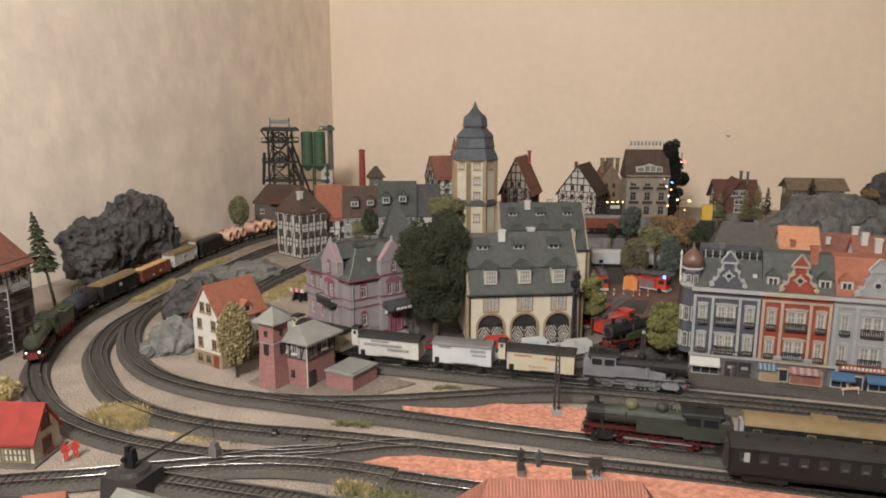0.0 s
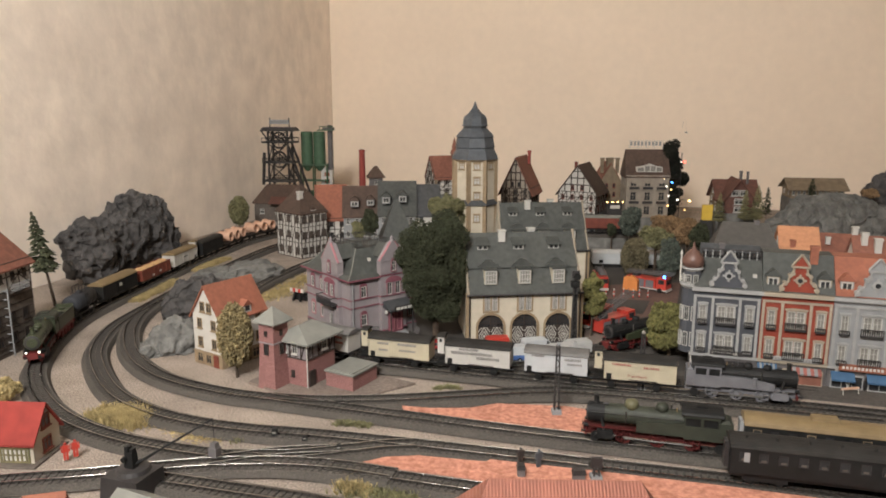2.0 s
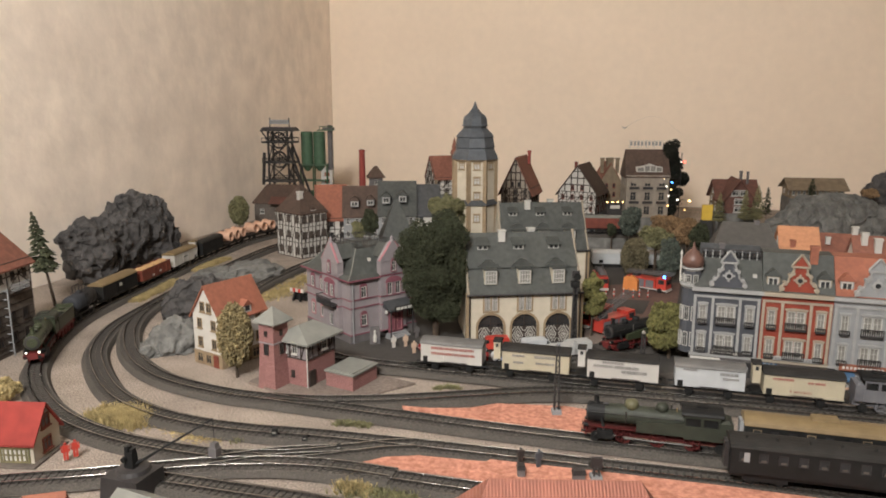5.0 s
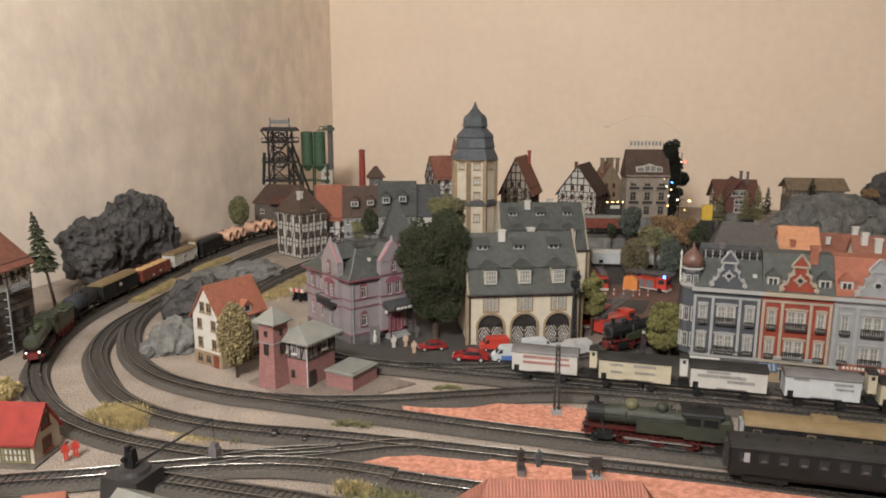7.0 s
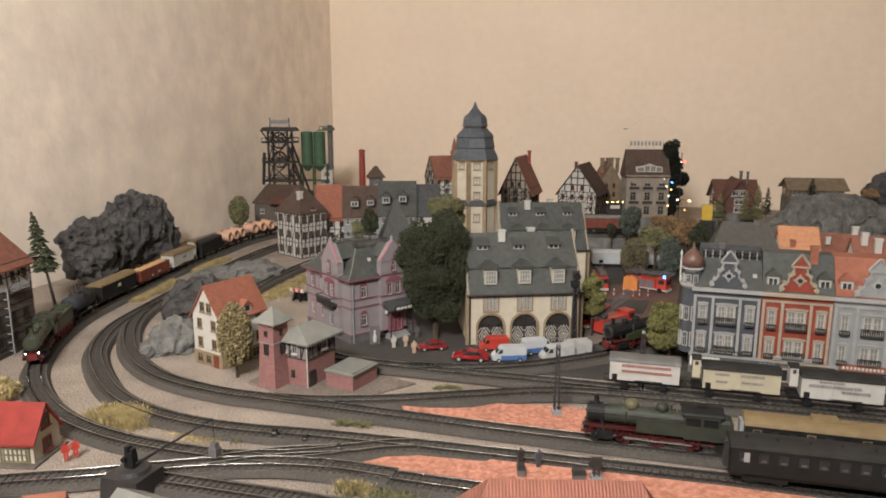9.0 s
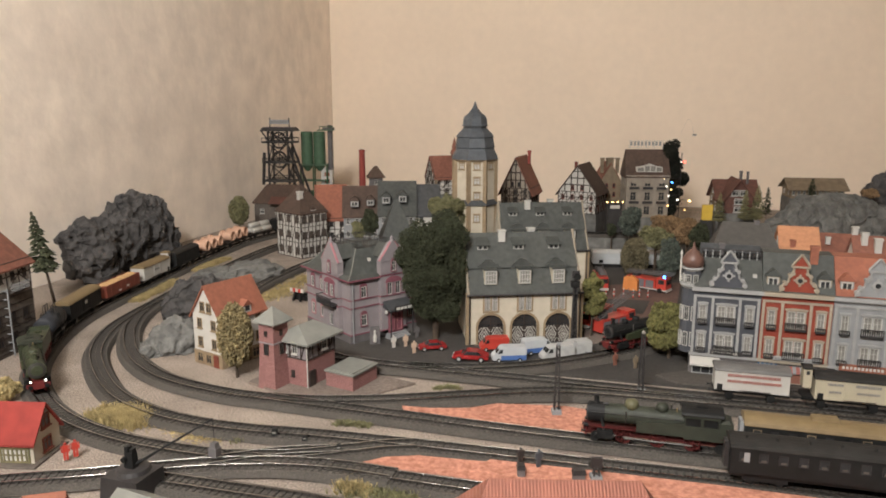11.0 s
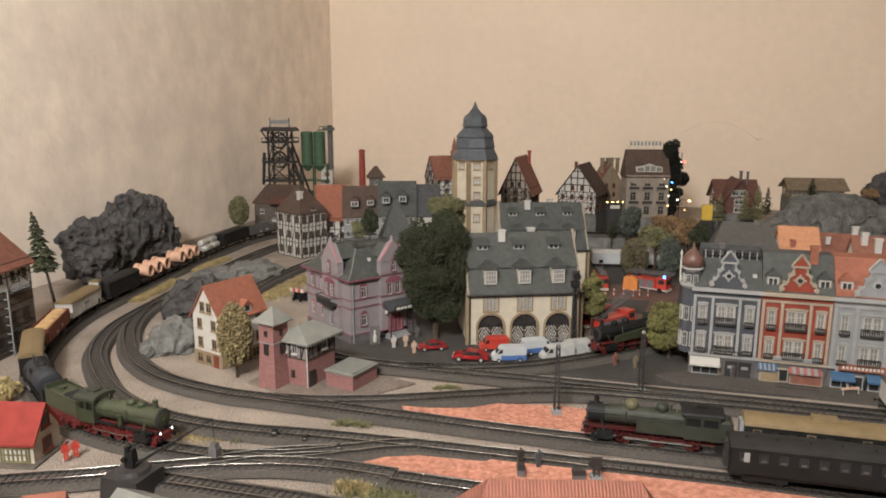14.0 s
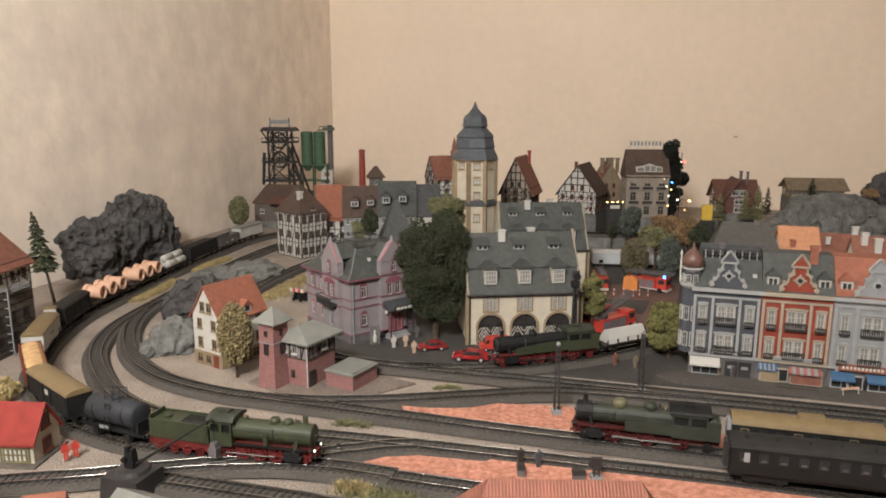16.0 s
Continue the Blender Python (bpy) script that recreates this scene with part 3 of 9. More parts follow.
def house(name, at, yaw, w, d, eave, ridge, wall, roof, label, along="x", hip=0.0, floors=2, cols=3, side_cols=2, style="plain", over=0.004,
          win=(0.009, 0.014), frame_mat=None, pane_mat=None, base=0.0, base_mat=None, chimneys=(), dormers=(), group="houses of the model town", bays=6, sides=("front", "left", "right"),
          gable_timber=False, jetty=0.0, wood=None, arch=None):
    h = thing(name, at, label, "house", group, yaw=yaw)
    bm = bmesh.new()
    box(bm, -w / 2, w / 2, 0, d, base, eave)
    if not hip:
        gable_wall(bm, w, d, eave, ridge, along)
    part("wall", bm, wall, h)
    if base:
        part("plinth", made(box, -w / 2 - 0.0008, w / 2 + 0.0008, -0.0008, d + 0.0008, 0, base), base_mat or M_MINEG, h)
    part("roof", made(roof_prism, w, d, eave, ridge, along, over, hip), roof, h)
    if at[2] > 0.004:
        part("foundation", made(box, -w / 2 - 0.002, w / 2 + 0.002, 0.001, d, -at[2], -0.0005), M_ROCKL, h, "grey stone terrace below the house")
    fh = (eave - base) / floors
    for side in sides:
        m = face(w, d, side)
        span, n = (w, cols) if side in ("front", "back") else (d, side_cols)
        gable = (along == "x") == (side in ("left", "right"))
        for f in range(floors):
            for k in range(n):
                window(h, -span / 2 + span * (k + 0.5) / n, base + fh * f + (fh - win[1]) * 0.5, win[0], win[1], m, frame_mat, pane_mat, arch=arch)
        if gable and not hip and ridge - eave > 0.03:
            for k in ((-1, 1) if span > 0.05 else (0,)):
                window(h, k * span * 0.12, eave + 0.004, win[0], win[1], m, frame_mat, pane_mat)
        if style == "timber":
            bm = bmesh.new()
            timber(bm, -span / 2, span / 2, base + 0.001, eave - 0.001, m, bays if side == "front" else max(3, int(bays * d / w)), floors * 2 if floors < 3 else floors)
            if gable and not hip:
                n2 = 4
                for k in range(1, n2):
                    z = eave + (ridge - eave) * k / n2
                    hwid = span / 2 * (1 - k / n2)
                    bar(bm, m @ Vector((-hwid, -0.0006, z)), m @ Vector((hwid, -0.0006, z)), 0.0022)
                    for q in range(-2, 3):
                        x = q * span / 6
                        top = eave + (ridge - eave) * (1 - abs(x) / (span / 2))
                        if k == 1 and abs(x) < span / 2:
                            bar(bm, m @ Vector((x, -0.0006, eave)), m @ Vector((x, -0.0006, top - 0.003)), 0.0022)
                for sgn in (-1, 1):
                    bar(bm, m @ Vector((sgn * span / 2, -0.0006, eave)), m @ Vector((0, -0.0006, ridge - 0.003)), 0.0026)
            part("timber_frame", bm, wood or M_TIMBER, h, "dark half-timbering")
    for x, y, z, cw, ch, cm in chimneys:
        chimney(h, x, y, z, cw, ch, cm)
    for x, y, z, dw, dh, dd in dormers:
        dormer(h, x, y, z, dw, dh, dd, wall, roof)
    return h


# ---- trees and rocks ----
def leaf_cloud(bm, rnd, count, size, spot):
    """Many small tilted leaf clumps at the places that spot() gives."""
    for _ in range(count):
        c = spot()
        s = size * rnd.uniform(0.6, 1.4)
        q = Euler((rnd.uniform(0, 6.3), rnd.uniform(0, 6.3), rnd.uniform(0, 6.3))).to_matrix()
        pts = [c + q @ Vector(v) * s for v in ((-1, -0.6, 0), (1, -0.5, 0.2), (0.7, 0.8, -0.1), (-0.7, 0.7, 0.25))]
        v = [bm.verts.new(p) for p in pts]
        top = bm.verts.new(c + q @ Vector((0, 0, 0.7)) * s)
        for i in range(4):
            bm.faces.new((v[i], v[(i + 1) % 4], top))


def crown_spots(rnd, blobs):
    tot = [b[1].x * b[1].y * b[1].z for b in blobs]

    def spot():
        c, r = rnd.choices(blobs, tot)[0]
        while True:
            p = Vector((rnd.uniform(-1, 1), rnd.uniform(-1, 1), rnd.uniform(-1, 1)))
            if 0.5 < p.length < 1:
                break
        p *= 1 + 0.12 * noise.noise(p * 3 + c * 40)
        return c + Vector((p.x * r.x, p.y * r.y, p.z * r.z))
    return spot


def tree(name, at, height, width, material, label, seed, trunk=0.25, leaves=1600, size=0.0035, blobs=None, lumps=9, group="model trees"):
    """Tapered trunk with limbs, and a crown of many clumps."""
    rnd = random.Random(seed)
    t = thing(name, at, label, "tree", group)
    bm = bmesh.new()
    zt = height * trunk
    tr = max(0.002, width * 0.045)
    tube(bm, (0, 0, -at[2]), (0, 0, zt), tr, tr * 0.75)
    tube(bm, (0, 0, zt), (0.002, 0, height * 0.8), tr * 0.75, tr * 0.2, 6)
    for k in range(7):
        a = k * 2.4
        z = zt + height * 0.08 * k * (1 - trunk)
        tube(bm, (0, 0, z), (math.cos(a) * width * 0.33, math.sin(a) * width * 0.33, z + height * 0.12), tr * 0.4, tr * 0.12, 5)
    part("trunk", bm, M_BARK, t, "brown trunk with limbs")
    if blobs is None:
        mid, hz = (zt + height) / 2, (height - zt) / 2
        blobs = [(Vector((0, 0, mid)), Vector((width * (0.24 if lumps >= 14 else 0.36 if lumps else 0.5), width * (0.24 if lumps >= 14 else 0.36 if lumps else 0.5), hz * (0.80 if lumps else 0.97))))]
        for k in range(lumps):
            a, u = rnd.uniform(0, 6.3), rnd.uniform(-0.8, 0.75)
            rr = width * 0.5 * math.sqrt(1 - u * u)
            blobs.append((Vector((math.cos(a) * rr * 0.68, math.sin(a) * rr * 0.68, mid + u * hz * 0.8)), Vector((width * 0.17, width * 0.17, min(hz * 0.27, width * 0.18))) * rnd.uniform(0.75, 1.15)))
    bm = bmesh.new()
    leaf_cloud(bm, rnd, leaves, size, crown_spots(rnd, blobs))
    part("crown", bm, material, t, "crown of fine foliage clumps")
    return t


def conifer(name, at, height, width, label, seed, bare=0.3, material=None, lean=0.0):
    rnd = random.Random(seed)
    t = thing(name, at, label, "tree", "model trees")
    bm = bmesh.new()
    tube(bm, (0, 0, -at[2]), (lean, 0, height), height * 0.018, height * 0.003, 7)
    part("trunk", bm, M_BARK, t)
    bm = bmesh.new()
    layers = 15
    for k in range(layers):
        f = k / (layers - 1)
        z = height * (bare + (1 - bare) * f)
        r = width / 2 * (1 - f) ** 0.8 * rnd.uniform(0.75, 1.1) + 0.003
        n = 11
        for j in range(n):
            a = j * math.tau / n + rnd.uniform(-0.25, 0.25)
            rr = r * rnd.uniform(0.6, 1.1)
            c = Vector((lean * z / height, 0, z))
            tip = c + Vector((math.cos(a) * rr, math.sin(a) * rr, -height * 0.03 + rnd.uniform(-1, 1) * 0.003))
            side = Vector((-math.sin(a), math.cos(a), 0)) * rr * 0.28
            mid = c.lerp(tip, 0.6)
            v = [bm.verts.new(p) for p in (c, mid - side, tip, mid + side, mid + Vector((0, 0, height * 0.022)), mid - Vector((0, 0, height * 0.012)))]
            for fc in ((0, 1, 4), (1, 2, 4), (2, 3, 4), (3, 0, 4), (1, 0, 5), (2, 1, 5), (3, 2, 5), (0, 3, 5)):
                bm.faces.new([v[i] for i in fc])
    part("crown", bm, material or M_LEAF, t, "tiers of dark needles")
    return t


def rock(name, at, sx, sy, sz, material, label, seed, sub=5, rough=0.35, boulders=None, yaw=0.0):
    """A cast rock: overlapping cracked lumps in one rigid mass."""
    bm = bmesh.new()
    off = Vector((seed * 3.1, seed * 1.7, 0))
    for c, r in boulders or [((0, 0, 0.45), (0.5, 0.5, 0.55))]:
        sph = bmesh.ops.create_icosphere(bm, subdivisions=sub, radius=1)
        for v in sph["verts"]:
            p = v.co.copy()
            q = p * 1.5 + off + Vector(c) * 3
            dist, _ = noise.voronoi(q * 0.8)
            k = 1 + rough * (min(dist[1] - dist[0], 0.5) - 0.25) + 0.14 * rough * noise.noise(q * 5) + 0.07 * rough * noise.noise(q * 12) + 0.25 * rough * noise.noise(q * 2.2)
            p = p * k
            v.co = Vector(((c[0] + p.x * r[0]) * sx, (c[1] + p.y * r[1]) * sy, max((c[2] + p.z * r[2]) * sz, -0.002)))
    ob = solo(name, bm, material, label, "rock", at=at, yaw=yaw)
    fuse = ob.modifiers.new("fuse", "REMESH")
    fuse.mode, fuse.voxel_size = "VOXEL", max(sx, sz) / 140
    whole = bpy.data.meshes.new_from_object(ob.evaluated_get(bpy.context.evaluated_depsgraph_get()))
    ob.modifiers.clear()
    ob.data = whole
    size = min(1.0, sz / 0.12)
    moved = []
    for v in whole.vertices:
        q = Vector((v.co.x, v.co.y, v.co.z * 0.7)) + off
        q += noise.noise_vector(q * 14) * 0.007
        dist, near = noise.voronoi(q * 21)
        step = noise.cell(near[0] * 7.3 + off) - 0.5
        crack = min((dist[1] - dist[0]) * 3, 1.0) - 1.0
        fold = 0.5 - abs(noise.noise(q * 38)) * 2
        grain = 0.5 - abs(noise.noise(q * 95)) * 2
        moved.append(v.co + v.normal * size * (0.0065 * step + 0.0022 * crack + 0.0034 * fold + 0.0018 * grain))
    for v, p in zip(whole.vertices, moved):
        v.co = (p.x, p.y, max(p.z, -0.002))
    whole.shade_flat()
    return ob


def tuft(name, pts, width, height, material, label, seed, n=700):
    """A strip of grass fibre along a line of places."""
    rnd = random.Random(seed)
    bm = bmesh.new()
    p = [Vector((*q, 0)) for q in pts]
    for _ in range(n):
        u = rnd.uniform(0, len(p) - 1.001)
        i = int(u)
        c = p[i].lerp(p[i + 1], u - i) + Vector((rnd.gauss(0, 1), rnd.gauss(0, 1), 0)) * width * 0.3
        h = height * rnd.uniform(0.4, 1)
        for _ in range(5):
            a = rnd.uniform(0, 6.3)
            s = Vector((math.cos(a), math.sin(a), 0)) * 0.0006
            tip = c + Vector((rnd.uniform(-1, 1) * 0.005, rnd.uniform(-1, 1) * 0.005, h))
            bm.faces.new([bm.verts.new(q) for q in (c - s, c + s, tip + s * 0.4, tip - s * 0.4)])
    return solo(name, bm, material, label, "grass", kind="stuff")


def edge(x, y, yaw, w, end=-1, z=0.0):
    """The middle of a front of width w whose left (-1) or right (1) end stands at x, y."""
    a = radians(yaw)
    return (x - end * math.cos(a) * w / 2, y - end * math.sin(a) * w / 2, z)


# ---- the fire station with its gates ----
def fire_station(at, yaw, w, d, eave, ridge, label):
    h = thing("fire_station", at, label, "house", "houses of the model town", yaw=yaw)
    bm = bmesh.new()
    gw, gh = w * 0.225, eave * 0.355
    # the front is pierced by three round-headed gates
    xs = [-w * 0.30, 0.0, w * 0.30]
    rad = gw / 2
    edges = [-w / 2] + [v for x in xs for v in (x - rad, x + rad)] + [w / 2]
    for a, b in zip(edges[::2], edges[1::2]):
        box(bm, a, b, 0, 0.004, 0, gh + rad)
    for x in xs:
        pts = [(x - rad, gh + rad + 0.0001), (x - rad, gh)] + [(x - rad * math.cos(k * math.pi / 12), gh + rad * math.sin(k * math.pi / 12)) for k in range(1, 12)] + [(x + rad, gh), (x + rad, gh + rad + 0.0001)]
        extrude_poly(bm, pts, "y", 0, 0.004)
    box(bm, -w / 2, w / 2, 0, 0.004, gh + rad, eave)
    box(bm, -w / 2, -w / 2 + 0.004, 0.004, d, 0, eave)
    box(bm, w / 2 - 0.004, w / 2, 0.004, d, 0, eave)
    box(bm, -w / 2, w / 2, d - 0.004, d, 0, eave)
    gable_wall(bm, w, d, eave, ridge, "x")
    part("wall", bm, M_CREAMW, h, "cream plastered wall")
    for x in xs:
        bm = bmesh.new()
        n = 14
        for k in range(n):
            a0, a1 = k * math.pi / n, (k + 1) * math.pi / n
            pts = [(x - math.cos(a) * r, gh + math.sin(a) * r) for a, r in ((a0, rad), (a0, rad * 1.17), (a1, rad * 1.17), (a1, rad))]
            extrude_poly(bm, pts, "y", -0.0018, 0.002)
        box(bm, x - rad * 1.17, x - rad, -0.0018, 0.002, 0, gh)
        box(bm, x + rad, x + rad * 1.17, -0.0018, 0.002, 0, gh)
        box(bm, x - 0.003, x + 0.003, -0.003, 0.001, gh + rad, gh + rad * 1.3)
        part("gate_arch", bm, M_TRIM, h, "sandstone gate arch")
        for sgn in (-1, 1):
            g = part("gate_leaf", made(box, -rad / 2 + 0.0004, rad / 2 - 0.0004, 0.003, 0.006, 0, gh * 0.98), M_TIMBER, h, "dark gate with white diamonds", m=pose(x + sgn * rad / 2, 0, 0))
            bm = bmesh.new()
            hh, ww = gh * 0.47, rad * 0.40
            for f in (1.0, 0.55):
                t = 0.0011
                c = gh * 0.5
                q = [(0, c + hh * f), (ww * f, c), (0, c - hh * f), (-ww * f, c)]
                for i in range(4):
                    a, b = q[i], q[(i + 1) % 4]
                    bar(bm, (a[0], 0.0026, a[1]), (b[0], 0.0026, b[1]), t)
            extrude_poly(bm, [(0, c + 0.003), (0.0022, c), (0, c - 0.003), (-0.0022, c)], "y", 0.0015, 0.003)
            for sx in (-1, 1):
                for sz in (-1, 1):
                    bar(bm, (sx * rad * 0.44, 0.0026, gh * 0.5 + sz * gh * 0.22), (sx * rad * 0.2, 0.0026, gh * 0.5 + sz * gh * 0.46), 0.001)
            part("diamond_pattern", bm, M_PLAST, g, "white diamond outlines")
        bm = bmesh.new()
        extrude_poly(bm, [(x - rad * math.cos(k * math.pi / 12), gh + rad * math.sin(k * math.pi / 12)) for k in range(13)], "y", 0.004, 0.006)
        g = part("fanlight", bm, M_GLASS, h, "dark glazed fanlight")
        for k in range(-3, 4):
            xx, t = x + k * rad * 0.25, 0.0012 if k == 0 else 0.0004
            part("glazing_bar", made(box, xx - t, xx + t, 0.0032 if k else 0.0025, 0.0045, gh, gh + math.sqrt(max(0, rad * rad - (xx - x) ** 2)) * 0.98), M_TIMBER, g)
        for k in range(1, 4):
            z = gh + rad * 0.25 * k
            hw = math.sqrt(rad * rad - (rad * 0.25 * k) ** 2) * 0.98
            part("glazing_bar", made(box, x - hw, x + hw, 0.0034, 0.0045, z - 0.0004, z + 0.0004), M_TIMBER, g)
    ww, wh = w * 0.145, (eave - gh - rad) * 0.80
    zw = gh + rad + (eave - gh - rad) * 0.16
    for x in xs:
        for s in (-1, 1):
            window(h, x + s * ww * 0.22, zw, ww * 0.34, wh, face(w, d, "front"), M_WHITE, M_PANE, bars=2, sill=False)
        bm = bmesh.new()
        ring(bm, x - ww * 0.50, x + ww * 0.50, zw - 0.002, zw + wh + 0.002, -0.0016, 0.001, 0.003)
        box(bm, x - 0.0013, x + 0.0013, -0.0016, 0.001, zw, zw + wh)
        part("window_surround", bm, M_TRIM, h, "sandstone window surround")
    for s in (-1, 1):
        part("corner_quoin", made(box, s * w / 2 - 0.004, s * w / 2 + 0.004, -0.0022, 0.005, 0, eave), M_TRIM, h, "sandstone corner strip")
    # mansard: steep lower slope, flatter upper slope
    zk, yk = eave + (ridge - eave) * 0.41, d * 0.21
    o = 0.006
    for nm, prof in (("lower_roof", [(-o, eave - 0.003), (yk, zk), (d - yk, zk), (d + o, eave - 0.003)]),
                     ("upper_roof", [(yk - 0.005, zk), (d / 2, ridge), (d - yk + 0.005, zk)])):
        bm = bmesh.new()
        extrude_poly(bm, prof, "x", -w / 2 + 0.001, w / 2 - 0.001)
        part("roof", bm, M_SLATE, h, "grey-green slate roof slope")
    for s in (-1, 1):
        bm = bmesh.new()
        n = [(-o, eave - 0.002), (yk, zk + 0.003), (d / 2, ridge + 0.003), (d - yk, zk + 0.003), (d + o, eave - 0.002)]
        for a, b in zip(n, n[1:]):
            bar(bm, (s * w / 2, a[0], a[1]), (s * w / 2, b[0], b[1]), 0.0028)
        part("verge", bm, M_CTRIM, h, "cream gable coping")
    part("gutter", made(tube, (-w / 2 - 0.003, -o - 0.001, eave - 0.002), (w / 2 + 0.003, -o - 0.001, eave - 0.002), 0.0018, n=8), M_IRON, h)
    for x in xs:
        zd = eave + (zk - eave) * 0.36
        dh = (zk - eave) * 0.66
        dr = part("dormer", made(box, -0.0105, 0.0105, 0, 0.03, 0, dh), M_CREAMW, h, m=pose(x, 0.004, zd))
        part("dormer_window", made(ring, -0.0095, 0.0095, 0.001, dh - 0.001, -0.001, 0.0005, 0.0016), M_FRAME, dr, "white lattice window")
        for k in (-1, 0, 1):
            part("glazing_bar", made(box, k * 0.0045 - 0.0004, k * 0.0045 + 0.0004, -0.0008, 0.0005, 0.001, dh - 0.001), M_FRAME, dr)
        for k in (1, 2):
            part("glazing_bar", made(box, -0.009, 0.009, -0.0009, 0.0005, dh * k / 3 - 0.0004, dh * k / 3 + 0.0004), M_FRAME, dr)
        part("pane", made(box, -0.009, 0.009, -0.0002, 0.0004, 0.001, dh - 0.001), M_PANE, dr)
        bm = bmesh.new()
        extrude_poly(bm, [(-0.0118, dh), (0.0118, dh), (0.0118, dh + 0.0012), (0, dh + 0.0024), (-0.0118, dh + 0.0012)], "y", -0.0025, 0.022)
        part("dormer_roof", bm, M_SLATE, dr)
        bm = bmesh.new()
        extrude_poly(bm, [(-0.021, dh + 0.001), (0.021, dh + 0.001), (0.004, dh + 0.013), (-0.004, dh + 0.013)], "y", 0.0195, 0.040)
        part("dormer_roof", bm, M_SLATE, dr)
        f = 0.52
        dr = part("dormer", made(box, -0.009, 0.009, 0, 0.02, 0, 0.0075), M_FRAME, h, m=pose(x * 1.07 - 0.004, yk + (d / 2 - yk) * f - 0.004, zk + (ridge - zk) * f))
        for s in (-1, 1):
            part("pane", made(box, s * 0.004 - 0.0027, s * 0.004 + 0.0027, -0.0006, 0.0002, 0.0015, 0.0064), M_GLASS, dr)
        bm = bmesh.new()
        extrude_poly(bm, [(-0.004, 0.0065), (0.024, 0.020), (0.024, 0.022), (-0.004, 0.009)], "x", -0.011, 0.011)
        part("dormer_roof", bm, M_SLATE, dr)
    chimney(h, -w * 0.165, d * 0.42, ridge - 0.014, 0.0115, 0.020, M_FRAME)
    chimney(h, w * 0.135, d * 0.64, ridge - 0.016, 0.0115, 0.020, M_FRAME)
    for s, yy in ((-1, -0.004), (1, -0.004)):
        part("downpipe", made(tube, (s * (w / 2 - 0.002), yy, 0), (s * (w / 2 - 0.002), yy, eave), 0.0012, n=6), M_IRON, h)
    return h


fire_station((0.1375, 1.1640, 0), 6, 0.192, 0.13, 0.0915, 0.1825, "cream fire station with three diamond-painted gates and a slate mansard roof")
fire_station((0.2146, 1.4837, 0), 4, 0.1832, 0.12, 0.10, 0.192, "cream back wing of the fire station with a dark slate roof")


# ---- the tall octagonal tower ----
def big_tower(at):
    t = thing("town_tower", at, "tall cream octagonal tower with sandstone edges and a stepped slate dome", "tower", yaw=4)
    rt = math.pi / 8
    w = 0.1029 / 2 * 1.06
    z1, z2 = 0.1697, 0.2674
    part("lower_shaft", made(lathe, [(w * 1.0, 0), (w * 1.0, z1)], 8, turn=rt), M_CREAMW, t, "cream plastered lower shaft")
    part("ledge", made(lathe, [(w * 1.01, z1 - 0.012), (w * 1.12, z1 - 0.010), (w * 0.98, z1 + 0.002)], 8, turn=rt), M_SLATED, t, "slate skirt roof")
    part("upper_shaft", made(lathe, [(w * 0.97, z1), (w * 0.97, z2)], 8, turn=rt), M_CREAMW, t, "cream plastered upper shaft")
    for k in range(8):
        a = rt + k * math.pi / 4
        bm = bmesh.new()
        box(bm, -0.0045, 0.0045, -0.0045, 0.0045, 0, z2, m=pose(math.cos(a) * w * 0.955, math.sin(a) * w * 0.955, 0, 0, 0, math.degrees(a) + 45))
        part("corner_strip", bm, M_TRIM, t, "sandstone corner strip")
    part("cornice", made(lathe, [(w * 0.98, z2 - 0.004), (w * 1.06, z2), (w * 1.08, z2 + 0.003)], 8, turn=rt), M_TRIM, t, "sandstone cornice")
    prof = [(w * 1.1, 0.2688), (w * 1.03, 0.2784), (w * 0.93, 0.2881), (w * 0.88, 0.2949), (w * 0.93, 0.2977), (w * 0.88, 0.3086), (w * 0.84, 0.3196), (w * 0.88, 0.3223), (w * 0.78, 0.3305), (w * 0.62, 0.3386), (w * 0.55, 0.3427)]
    part("lower_dome", made(lathe, prof, 8, turn=rt), M_SLATEB, t, "flared blue-grey slate dome")
    part("lantern", made(lathe, [(w * 0.55, 0.3359), (w * 0.55, 0.3495)], 8, turn=rt), M_SLATED, t, "dark lantern")
    prof = [(w * 0.62, 0.3481), (w * 0.56, 0.3535), (w * 0.55, 0.3644), (w * 0.49, 0.3711), (w * 0.3, 0.3792), (w * 0.12, 0.3913), (w * 0.02, 0.4061)]
    part("upper_dome", made(lathe, prof, 8, turn=rt), M_SLATEB, t, "onion-shaped slate cap")
    for k in (5, 6, 7):
        a = k * math.pi / 4
        r = w * 0.97 * math.cos(rt)
        for z, hh in ((0.2452, 0.015), (0.209, 0.017), (0.1739, 0.016), (0.1186, 0.018)):
            if k != 6 and z < 0.2286:
                continue
            r2 = r * (1.03 if z < z1 else 1.0)
            m = Matrix.Translation((math.cos(a) * r2, math.sin(a) * r2, 0)) @ pose(0, 0, 0, 0, 0, math.degrees(a) + 90)
            window(t, 0, z, 0.0165, hh, m, M_TRIM, M_FRAME)
            part("lintel", made(box, -0.0095, 0.0095, -0.0022, 0.001, z + hh, z + hh + 0.003), M_TRIM, t, "sandstone lintel", m=m)
    return t


big_tower((0.0780, 1.7741, 0))


